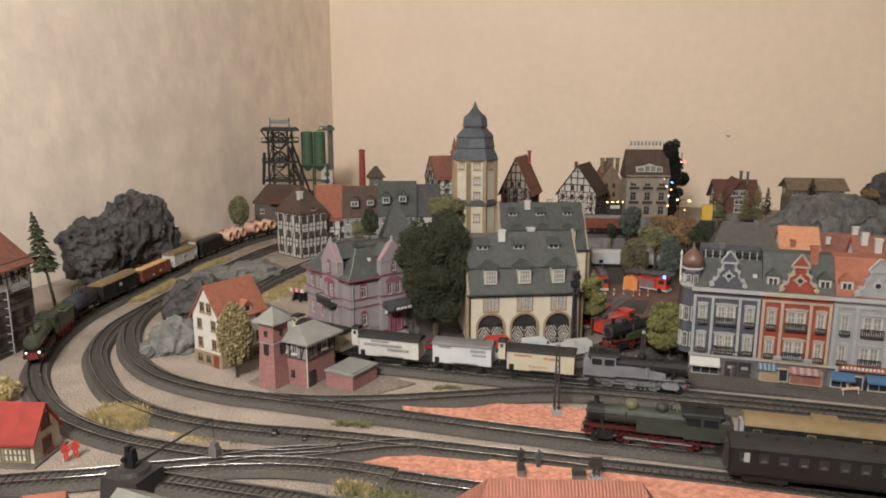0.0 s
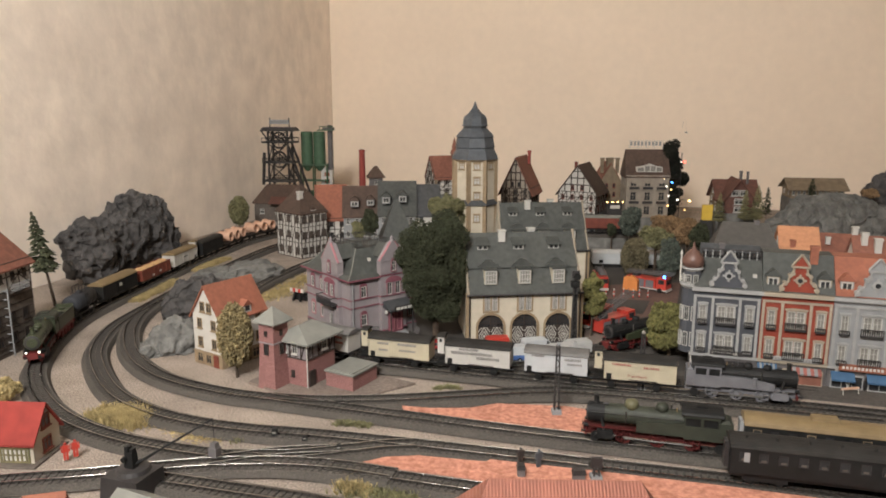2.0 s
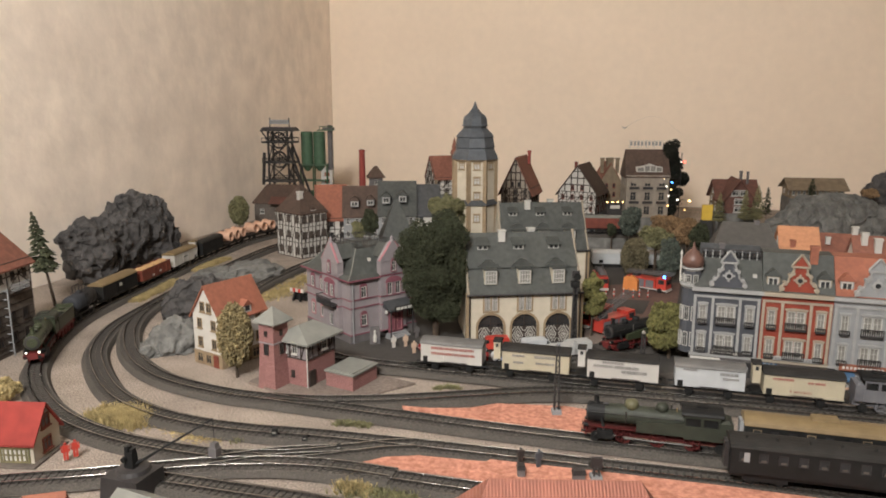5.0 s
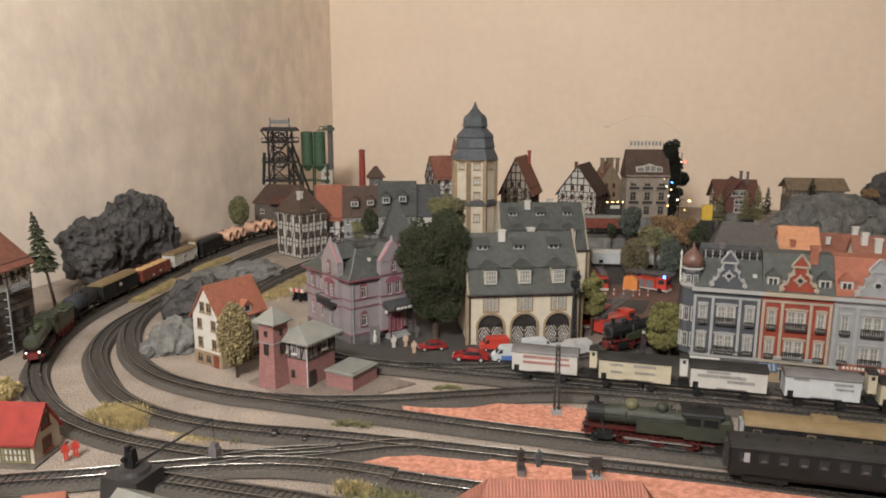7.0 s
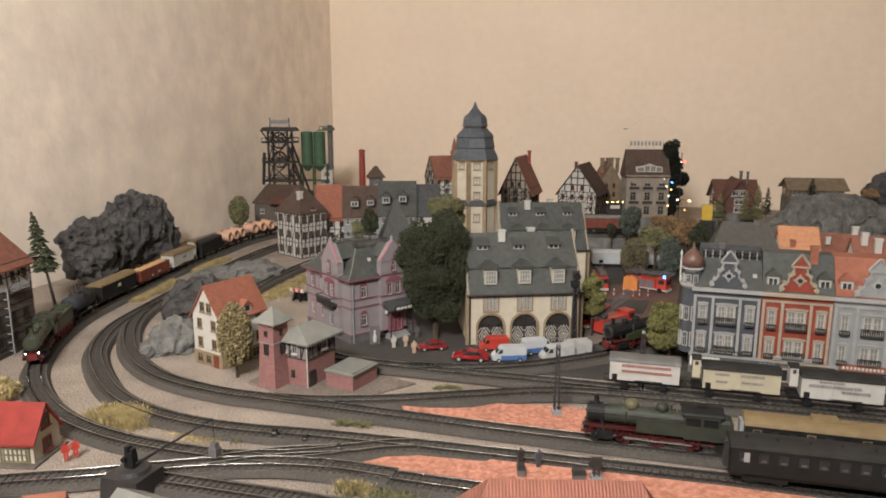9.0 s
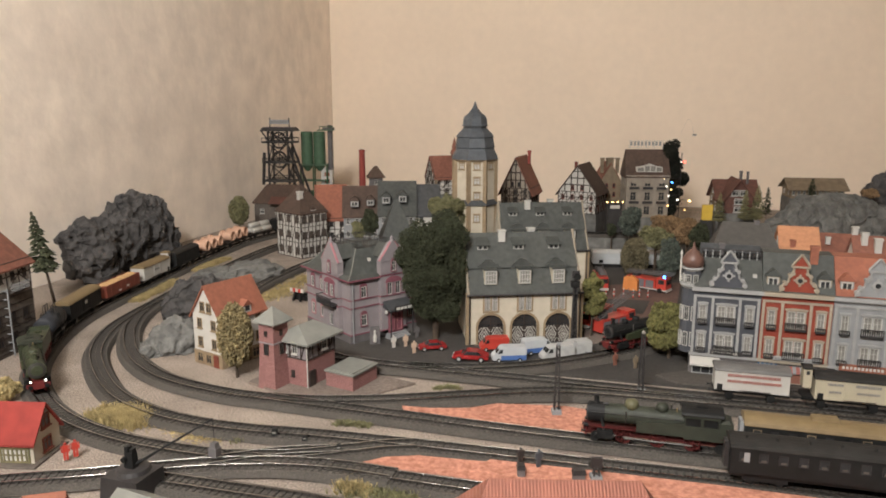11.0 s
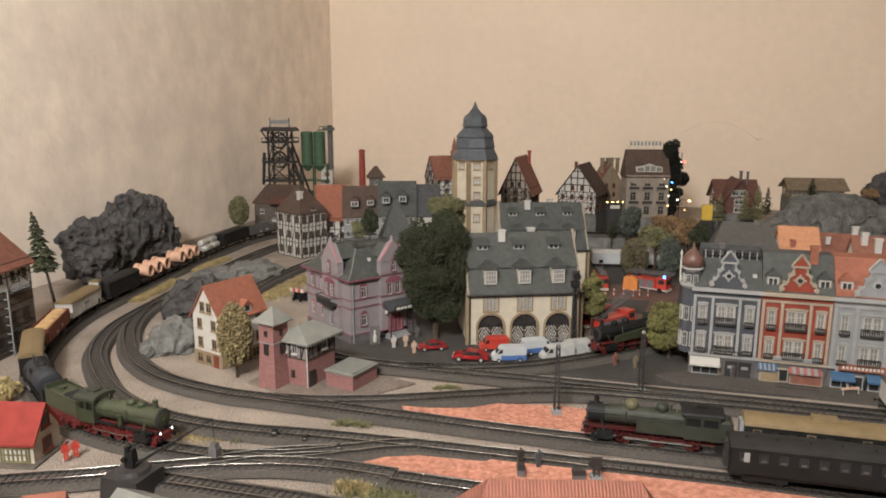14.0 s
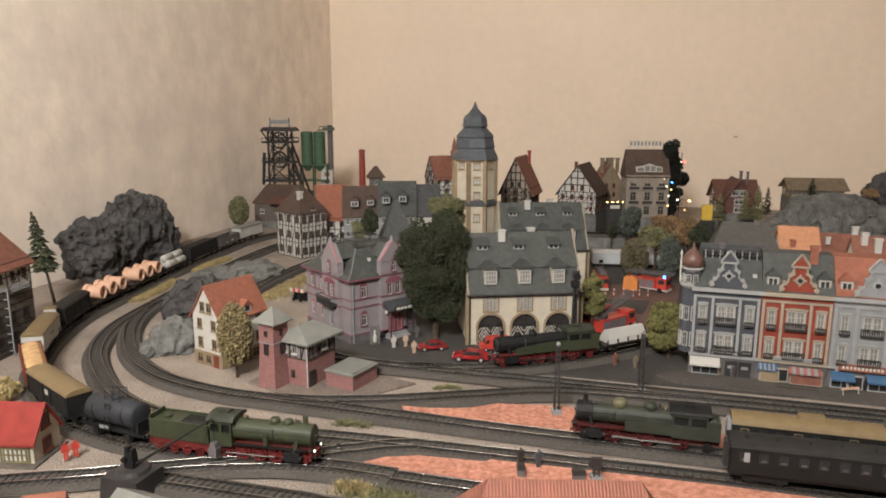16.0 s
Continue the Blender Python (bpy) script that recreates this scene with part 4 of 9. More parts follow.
# ---- lilac town villa ----
def villa(at, yaw, w, d):
    h = thing("town_villa", at, "lilac-grey town villa with maroon window arches and pink-edged gables", "house", "houses of the model town", yaw=yaw)
    e, r = 0.114, 0.157
    b = 0.016
    part("wall", made(box, -w / 2, w / 2, 0, d, b, e), M_LILAC, h, "lilac-grey plastered wall")
    part("plinth", made(box, -w / 2 - 0.001, w / 2 + 0.001, -0.001, d + 0.001, 0, b), M_MINEG, h, "dark stone plinth")
    mid = (b + e) / 2
    for z, m in ((b + 0.0005, M_MAROON), (mid - 0.002, M_MAROON), (mid + 0.012, M_MAROON), (e - 0.006, M_LILAC)):
        part("string_course", made(box, -w / 2 - 0.0014, w / 2 + 0.0014, -0.0014, d + 0.0014, z, z + 0.0018), m, h)
    # bell-cast hipped roof with a flat top
    bm = bmesh.new()
    o, k = 0.007, 0.034
    loops = []
    for inset, f in ((-o, 0.0), (0.004, 0.12), (0.015, 0.42), (k, 1.0)):
        z = e + (r - e) * f
        loops.append([bm.verts.new(p) for p in ((-w / 2 + inset, inset, z), (w / 2 - inset, inset, z), (w / 2 - inset, d - inset, z), (-w / 2 + inset, d - inset, z))])
    for A, B in zip(loops, loops[1:]):
        for i in range(4):
            bm.faces.new((A[i], A[(i + 1) % 4], B[(i + 1) % 4], B[i]))
    bm.faces.new(loops[-1])
    bm.faces.new(loops[0][::-1])
    part("roof", bm, M_SLATE, h, "bell-cast grey slate roof")
    for sx, sy in ((-1, 0), (1, 0), (-1, 1), (1, 1)):
        p = [(sx * (w / 2 - i), (d - i) if sy else i, e + (r - e) * f + 0.0006) for i, f in ((-o, 0.0), (0.004, 0.12), (0.015, 0.42), (k, 1.0))]
        bm = bmesh.new()
        for q0, q1 in zip(p, p[1:]):
            bar(bm, q0, q1, 0.0013)
        part("hip_ridge", bm, M_GREYROOF, h, "pale lead hip ridge")
    part("gutter", made(ring, -w / 2 - o - 0.001, w / 2 + o + 0.001, -o - 0.001, d + o + 0.001, 0.0002, 0.0028, 0.010), M_MAROON, h, "dark red eaves gutter", m=pose(0, 0, e, -90, 0, 0))
    part("roof_vent", made(box, -0.003, 0.003, -0.002, 0.004, 0, 0.006), M_PLAST, h, "small pale roof hatch", m=pose(-w * 0.12, 0.020, e + (r - e) * 0.5))
    # railing round the flat top
    x0, x1, y0, y1 = -w / 2 + k + 0.001, w / 2 - k - 0.001, k + 0.001, d - k - 0.001
    for (ax, ay), (bx, by) in (((x0, y0), (x1, y0)), ((x0, y0), (x0, y1)), ((x0, y1), (x1, y1)), ((x1, y0), (x1, y1))):
        bm = bmesh.new()
        n = 16
        for q in range(n + 1):
            x, y = ax + (bx - ax) * q / n, ay + (by - ay) * q / n
            bar(bm, (x, y, r - 0.001), (x, y, r + (0.0145 if q % 4 == 0 else 0.012)), 0.0011 if q % 4 == 0 else 0.0006)
        for z in (r + 0.002, r + 0.012):
            bar(bm, (ax, ay, z), (bx, by, z), 0.0009)
        part("roof_railing", bm, M_IRON, h, "dark iron roof railing")
    for side, off in (("left", 0.022), ("front", 0.015)):
        m = face(w, d, side)
        gw, gt = 0.052, 0.175
        g = part("gable_bay", made(box, -gw / 2, gw / 2, -0.008, 0.02, b, e + 0.002), M_LILAC, h, m=m @ pose(off, 0, 0))
        bm = bmesh.new()
        extrude_poly(bm, [(-gw / 2, e), (gw / 2, e), (gw / 2, e + 0.026), (gw * 0.40, e + 0.032), (0.004, gt - 0.006), (-0.004, gt - 0.006), (-gw * 0.40, e + 0.032), (-gw / 2, e + 0.026)], "y", -0.008, 0.004)
        part("gable", bm, M_LILAC, g)
        bm = bmesh.new()
        extrude_poly(bm, [(-gw * 0.40, e + 0.030), (gw * 0.40, e + 0.030), (0, gt - 0.010)], "y", 0.004, 0.056)
        part("gable_roof", bm, M_SLATE, g)
        for sg in (-1, 1):
            bm = bmesh.new()
            bar(bm, (sg * gw * 0.53, -0.006, e + 0.0255), (sg * gw * 0.41, -0.006, e + 0.034), 0.0030)
            bar(bm, (sg * gw * 0.41, -0.006, e + 0.033), (sg * 0.004, -0.006, gt - 0.005), 0.0034)
            part("coping", bm, M_PINKTRIM, g, "pink gable coping")
        part("finial", made(lathe, [(0.0042, gt - 0.008), (0.0045, gt - 0.003), (0.0025, gt - 0.001), (0.003, gt + 0.002), (0.0006, gt + 0.006)], 10, c=(0, -0.004)), M_LILAC, g)
        for z in (b + 0.0005, mid - 0.002, mid + 0.012, e - 0.001, e + 0.024):
            part("string_course", made(box, -gw / 2 - 0.001, gw / 2 + 0.001, -0.0092, 0.0, z, z + 0.0018), M_MAROON if z < e + 0.02 else M_LILAC, g)
        mm = m @ pose(off, -0.008, 0)
        window(h, 0, e + 0.006, 0.0085, 0.017, mm, M_WHITE, M_GLASS, arch=M_MAROON)
        for sg in (-1, 1):
            window(h, sg * 0.0085, mid + 0.014, 0.0100, 0.022, mm, M_WHITE, M_GLASS, arch=M_MAROON)
        bm = bmesh.new()
        extrude_poly(bm, [(math.cos(q * math.pi / 10) * 0.017, mid + 0.036 + math.sin(q * math.pi / 10) * 0.010) for q in range(11)], "y", -0.0098, -0.007)
        part("window_head", bm, M_MAROON, g, "maroon arched window head")
        if side == "left":
            window(h, 0.004, b + 0.012, 0.0105, 0.020, mm, M_WHITE, M_GLASS, arch=M_LILAC)
        for x in ((-0.018, -0.050) if side == "left" else (-0.0415, 0.056)):
            for f in (0, 1):
                window(h, x, b + (e - b) * 0.5 * f + 0.015, 0.0112, 0.0195, m, M_WHITE, M_GLASS, arch=M_MAROON if f or side == "front" else M_PINKTRIM)
    m = face(w, d, "left") @ pose(0.022, -0.008, 0)
    zb = mid + 0.003
    bal = part("balcony", made(box, -0.024, 0.024, -0.014, 0.0, zb - 0.003, zb), M_IRON, h, "dark iron balcony", m=m)
    for q in range(15):
        x = -0.023 + q * 0.046 / 14
        part("baluster", made(bar, (x, -0.0134, zb), (x, -0.0140, zb + 0.011), 0.0011), M_IRON, bal)
    part("handrail", made(bar, (-0.024, -0.0138, zb + 0.011), (0.024, -0.0138, zb + 0.011), 0.0012), M_IRON, bal)
    for sg in (-1, 1):
        part("handrail", made(bar, (sg * 0.0235, -0.0138, zb + 0.011), (sg * 0.0235, 0, zb + 0.011), 0.0011), M_IRON, bal)
        part("bracket", made(extrude_poly, [(-0.011, zb - 0.003), (0, zb - 0.003), (0, zb - 0.012)], "x", sg * 0.018 - 0.0012, sg * 0.018 + 0.0012), M_IRON, bal)
    # entrance with a slate canopy and a signboard
    px = pose(0.016, -0.008, 0)
    bm = bmesh.new()
    extrude_poly(bm, [(0, mid + 0.004), (-0.022, mid - 0.008), (-0.022, mid - 0.0105), (0, mid - 0.006)], "x", -0.024, 0.028)
    can = part("canopy", bm, M_SLATED, h, "dark slate entrance canopy", m=px)
    for sg in (-0.021, 0.025):
        part("post", made(tube, (sg, -0.020, 0), (sg, -0.020, mid - 0.009), 0.0012, n=8), M_IRON, can)
    sb = part("signboard", made(box, -0.015, 0.022, -0.0245, -0.0225, mid - 0.0105, mid - 0.002), M_IRON, h, "dark signboard over the door", m=px)
    for x0, x1 in ((-0.0125, -0.006), (-0.004, 0.002), (0.004, 0.009), (0.011, 0.020)):
        part("letter_bar", made(box, x0, x1, -0.0252, -0.0244, mid - 0.0085, mid - 0.004), M_PLAST, sb)
    dr = part("door", made(box, -0.013, 0.017, -0.002, 0.0, 0.010, 0.050), M_MAROON, h, "maroon double entrance door", m=px)
    for x in (-0.006, 0.009):
        part("door_panel", made(ring, x - 0.0055, x + 0.0055, 0.014, 0.046, -0.0032, -0.0015, 0.0016), M_PINKTRIM, dr)
    for q in range(4):
        part("step", made(box, -0.018 - q * 0.001, 0.022 + q * 0.001, -0.006 - q * 0.0045, 0.0, 0, 0.0105 - q * 0.0026), M_GREYH, h, m=px)
    part("lamp", made(lathe, [(0.001, 0.046), (0.0028, 0.048), (0.0028, 0.0515), (0.001, 0.053)], 10, c=(-0.019, -0.004)), M_PLAST, h, "white globe lamp", m=px)
    part("downpipe", made(tube, (-w / 2 + 0.004, -0.0022, 0), (-w / 2 + 0.004, -0.0022, e), 0.0011, n=6), M_GREYH, h)
    return h


villa(edge(-0.1545, 1.1565, 39, 0.135), 39, 0.135, 0.148)


# ---- the street of town houses ----
def town_house(at, yaw, w, d, eave, ridge, wall, trim, roofm, label, tower=False):
    h = thing("town_house", at, label, "house", "street of town houses", yaw=yaw)
    g = eave * 0.255
    part("wall", made(box, -w / 2, w / 2, 0, d, g, eave), wall, h)
    part("shop_floor", made(box, -w / 2, w / 2, 0.001, d, 0, g), M_MINEG, h, "dark shop floor")
    bm = bmesh.new()
    zr = ridge
    extrude_poly(bm, [(-0.004, eave), (d * 0.36, zr), (d * 0.70, zr), (d, eave)], "x", -w / 2, w / 2)
    part("roof", bm, roofm, h, "slate mansard roof" if roofm is M_SLATE else "tiled roof")
    bm = bmesh.new()
    box(bm, -w / 2 - 0.002, w / 2 + 0.002, -0.006, 0.002, eave - 0.007, eave - 0.001)
    part("cornice", bm, trim, h, "moulded cornice")
    part("frieze", made(box, -w / 2 + 0.001, w / 2 - 0.001, -0.0022, 0.002, eave - 0.0165, eave - 0.0135), trim, h)
    part("shop_cornice", made(box, -w / 2 - 0.001, w / 2 + 0.001, -0.003, 0.002, g - 0.002, g + 0.002), trim, h)
    for x in (-w / 2 + 0.003, -w * 0.2, w * 0.2, w / 2 - 0.003):
        part("pilaster", made(box, x - 0.0019, x + 0.0019, -0.0018, 0.002, g, eave - 0.015), trim, h)
    fh = (eave - 0.017 - g) / 2
    m = face(w, d, "front")
    for f in (0, 1):
        z = g + fh * f + fh * 0.17
        for x, n in ((-w * 0.345, 1), (0, 2), (w * 0.345, 1)):
            ww, wh = (0.0092, fh * 0.58) if n == 1 else (0.0110, fh * 0.58)
            for k in range(n):
                window(h, x + (k - (n - 1) / 2) * 0.0118, z, ww, wh, m, M_FRAME, M_PANE, sill=False)
            hw = 0.0064 if n == 1 else 0.0128
            sr = part("window_surround", made(ring, x - hw - 0.0004, x + hw + 0.0004, z - 0.0016, z + wh + 0.0018, -0.002, 0.001, 0.0017), trim, h, "stucco window surround")
            part("window_head", made(extrude_poly, [(x - hw * 1.18, z + wh + 0.0014), (x + hw * 1.18, z + wh + 0.0014), (x + hw * 1.18, z + wh + 0.0034), (x + hw * 0.5, z + wh + 0.0044), (x - hw * 0.5, z + wh + 0.0044), (x - hw * 1.18, z + wh + 0.0034)], "y", -0.0030, 0.001), trim, sr)
            bw = hw + 0.001 if n == 2 else hw * 0.95
            top = 0.0085 if n == 2 else 0.0042
            bal = part("balcony", made(box, x - bw, x + bw, -0.006, -0.001, z - 0.003, z - 0.001), M_IRON, h, "dark iron balcony railing")
            nb = int(bw * 2 / 0.0026)
            for q in range(nb + 1):
                xx = x - bw + 2 * bw * q / nb
                part("baluster", made(bar, (xx, -0.0055, z - 0.002), (xx, -0.0055, z + top), 0.0010), M_IRON, bal)
            part("handrail", made(bar, (x - bw, -0.0055, z + top), (x + bw, -0.0055, z + top), 0.0012), M_IRON, bal)
    # stepped and scrolled gable over the cornice
    gw, gh = w * 0.255, 0.0535
    bm = bmesh.new()
    half = [(gw, 0), (gw, gh * 0.10), (gw * 0.84, gh * 0.24), (gw * 0.60, gh * 0.28), (gw * 0.58, gh * 0.46), (gw * 0.40, gh * 0.52), (gw * 0.35, gh * 0.66), (gw * 0.46, gh * 0.69), (gw * 0.46, gh * 0.74), (0, gh * 1.03)]
    extrude_poly(bm, [(x, eave + z) for x, z in half] + [(-x, eave + z) for x, z in half[-2::-1]], "y", -0.003, 0.004)
    gb = part("gable", bm, wall, h, "stepped ornamental gable")
    for s in (-1, 1):
        for (xa, za), (xb, zb) in zip(half, half[1:]):
            part("coping", made(bar, (s * xa, -0.003, eave + za), (s * xb, -0.003, eave + zb), 0.0024), trim, gb)
        for (x, z), rr in ((half[1], 0.0036), (half[2], 0.0030), (half[4], 0.0028), (half[5], 0.0024)):
            part("scroll", made(tube, (s * x * 0.94, -0.0062, eave + z), (s * x * 0.94, 0.003, eave + z), rr, n=12), trim, gb)
    part("moulding", made(box, -gw * 0.44, gw * 0.44, -0.0052, 0.002, eave + gh * 0.67, eave + gh * 0.72), trim, gb)
    part("rosette", made(lathe, [(gw * 0.26, -0.0048), (gw * 0.26, 0.0)], 8), trim, gb, m=pose(0, 0, eave + gh * 0.34) @ pose(0, 0, 0, -90, 0, 0))
    for q in range(4):
        part("rosette_arm", made(box, -0.0014, 0.0014, -0.0046, 0.0, gw * 0.2, gw * 0.36), trim, gb, m=pose(0, 0, eave + gh * 0.34) @ pose(0, 0, 0, 0, 90 * q, 0))
    part("round_window", made(tube, (0, -0.0058, eave + gh * 0.34), (0, 0, eave + gh * 0.34), gw * 0.14, n=10), M_GLASS, gb)
    if tower:
        tx = -w / 2 - 0.003
        part("corner_turret", made(lathe, [(0.0135, g), (0.0135, eave + 0.023)], 10, c=(tx, 0.014)), wall, h, "round corner turret")
        part("turret_cornice", made(lathe, [(0.0135, eave - 0.006), (0.017, eave - 0.002), (0.017, eave + 0.001), (0.0135, eave + 0.002)], 14, c=(tx, 0.014)), trim, h)
        part("turret_ring", made(lathe, [(0.0135, eave + 0.020), (0.016, eave + 0.023), (0.015, eave + 0.025)], 14, c=(tx, 0.014)), trim, h)
        part("onion_dome", made(lathe, [(0.012, eave + 0.023), (0.0160, eave + 0.031), (0.0150, eave + 0.039), (0.009, eave + 0.047), (0.003, eave + 0.052), (0.0006, eave + 0.062)], 18, c=(tx, 0.014)), M_COPPER, h, "brown onion dome", smooth=True)
        for k, a in enumerate((-150, -110, -70)):
            aa = radians(a)
            mm = Matrix.Translation((tx + math.cos(aa) * 0.0137, 0.014 + math.sin(aa) * 0.0137, 0)) @ pose(0, 0, 0, 0, 0, a + 90)
            for z in (g + 0.010, g + fh + 0.006, eave + 0.003):
                window(h, 0, z, 0.007, 0.022 if z < eave else 0.012, mm, M_FRAME, M_GLASS, sill=False)
        part("terrace", made(box, -w * 0.40, w * 0.48, d * 0.38, d * 0.68, zr + 0.0005, zr + 0.004), M_BLACK, h, "dark roof terrace")
        part("parapet", made(box, -w * 0.42, w * 0.5, d * 0.68, d * 0.71, zr - 0.002, zr + 0.016), M_SLATED, h, "dark parapet behind the terrace")
        rl = part("roof_railing", made(box, -w * 0.42, w * 0.5, d * 0.36 - 0.0006, d * 0.36 + 0.0010, zr + 0.0125, zr + 0.0142), M_IRON, h, "dark ornamental roof railing")
        for s in range(17):
            x = -w * 0.40 + s * w * 0.88 / 16
            part("baluster", made(lathe, [(0.0012, zr), (0.0005, zr + 0.003), (0.0014, zr + 0.007), (0.0005, zr + 0.010), (0.0012, zr + 0.0125)], 6, c=(x, d * 0.36)), M_WTRIM if s % 2 else M_IRON, rl)
        chimney(h, -w * 0.10, d * 0.42, zr - 0.004, 0.007, 0.026, M_MINEG)
        part("turret_finial", made(lathe, [(0.0014, eave), (0.0014, eave + 0.040), (0.0022, eave + 0.042), (0.0006, eave + 0.048)], 8, c=(tx - 0.0165, 0.022)), M_PLAST, h)
        part("skylight", made(box, w * 0.36, w * 0.42, 0.012, 0.02, eave + 0.008, eave + 0.019), M_WHITE, h)
    else:
        for s in (-1, 1):
            dormer(h, s * w * 0.36, 0.004, eave + 0.004, 0.017, 0.016, 0.02, trim, roofm, tip=0.55)
        chimney(h, w * 0.22, d * 0.3, ridge - 0.012, 0.010, 0.026, M_TILE)
    # shop fronts
    for x0, x1, kind in ((-w * 0.44, -w * 0.04, 0), (w * 0.04, w * 0.44, 1)):
        if tower and kind:
            for q in (0, 1):
                xa, xb = x0 + (x1 - x0) * q / 2 + 0.0006, x0 + (x1 - x0) * (q + 1) / 2 - 0.0006
                dr = part("shop_door", made(box, xa, xb, -0.0014, 0.002, 0.001, g * 0.80), M_IRON, h, "dark grey shop door")
                part("door_plate", made(box, xa + 0.004, xb - 0.004, -0.0022, -0.0012, g * 0.50, g * 0.62), M_GREYH, dr)
            continue
        sf = part("shop_window", made(box, x0, x1, -0.0016, 0.002, g * 0.18, g * 0.70), M_GLASS, h, "dark shop window")
        bm = bmesh.new()
        ring(bm, x0 - 0.001, x1 + 0.001, g * 0.16, g * 0.72, -0.0024, 0.001, 0.0016)
        for k in (1, 2):
            xx = x0 + (x1 - x0) * k / 3
            box(bm, xx - 0.0005, xx + 0.0005, -0.0022, 0.001, g * 0.18, g * 0.7)
        part("shop_frame", bm, trim, sf)
    return h


def awning(parent_at, yaw, x, z, w, out, drop, a, b, label):
    t = thing("awning", (*parent_at[:2], z), label, "awning", "shop awnings", yaw=yaw)
    n = 9
    for k in range(n):
        bm = bmesh.new()
        x0, x1 = x - w / 2 + w * k / n, x - w / 2 + w * (k + 1) / n
        extrude_poly(bm, [(0, 0), (-out, -drop), (-out, -drop - 0.0025), (-out + 0.0008, -drop - 0.0025), (-out + 0.0008, -drop - 0.0008), (0, -0.0012)], "x", x0, x1)
        part("stripe", bm, a if k % 2 else b, t)


STREET = -18.0
H_BLUE = edge(0.3685, 1.0236, STREET, 0.0925)
H_RED = edge(0.4569, 0.9949, STREET, 0.0925)
H_PALE = edge(0.5454, 0.9661, STREET, 0.0985)
E1, R1 = 0.1395, 0.188
town_house(H_BLUE, STREET, 0.0925, 0.10, E1, 0.175, M_BLUEH, M_WTRIM, M_SLATE, "blue-grey town house with a corner turret and onion dome", tower=True)
town_house(H_RED, STREET, 0.0925, 0.10, E1, R1, M_REDH, M_CTRIM, M_SLATE, "brick-red town house with cream stucco and a curved gable")
town_house(H_PALE, STREET, 0.0985, 0.10, E1, R1, M_GREYH, M_WTRIM, M_TILE, "pale grey town house with a red tiled roof")
ZA = E1 * 0.255
awning(H_BLUE, STREET, -0.024, ZA - 0.004, 0.042, 0.014, 0.008, M_WHITE, M_WHITE, "plain white awning over a shop")
awning(H_RED, STREET, -0.032, ZA - 0.004, 0.026, 0.010, 0.006, M_GREYH, M_AWNB, "blue and white striped shop awning")
awning(H_RED, STREET, 0.018, ZA - 0.006, 0.042, 0.010, 0.0055, M_GREYH, M_AWNR, "red and white striped shop awning")
awning(H_PALE, STREET, -0.030, ZA - 0.006, 0.030, 0.012, 0.008, M_AWNB, M_AWNB, "plain blue awning over a shop")
awning(H_PALE, STREET, 0.020, ZA - 0.006, 0.040, 0.012, 0.008, M_AWNB, M_AWNB, "blue shop awning over a market stall")

# ---- roofs of the houses behind the street ----
house("tenement", (0.5716, 1.3295, 0), STREET, 0.115, 0.10, 0.13, 0.1755, M_MINEG, M_GREYR, "grey-roofed house behind the street", hip=0.02, cols=4, chimneys=((0.02, 0.05, 0.16, 0.009, 0.02, M_MINEG),))
house("tenement", (0.6649, 1.311, 0), STREET, 0.064, 0.10, 0.13, 0.1708, M_ORANGE, M_ORANGE, "house with a bright orange roof", cols=2, chimneys=((-0.012, 0.012, 0.13, 0.009, 0.02, M_TILE),))
house("tenement", (0.7411, 1.311, 0), STREET, 0.085, 0.10, 0.12, 0.157, M_PLAST, M_TILED, "house with a dull red tiled roof", cols=3, chimneys=((0.03, 0.05, 0.150, 0.010, 0.022, M_WHITE), (-0.02, 0.02, 0.14, 0.008, 0.014, M_WHITE)))
house("tenement", (0.7621, 1.1937, 0), STREET, 0.10, 0.10, 0.12, 0.1719, M_PLAST, M_TILED, "house with a tiled roof and white chimneys", cols=3, chimneys=((-0.035, 0.04, 0.145, 0.010, 0.034, M_WHITE), (-0.015, 0.03, 0.145, 0.011, 0.026, M_WHITE), (0.01, 0.05, 0.15, 0.012, 0.04, M_WHITE), (0.035, 0.05, 0.15, 0.012, 0.03, M_WHITE)))

# ---- signal box with its brick hut and tower ----
SB = -30


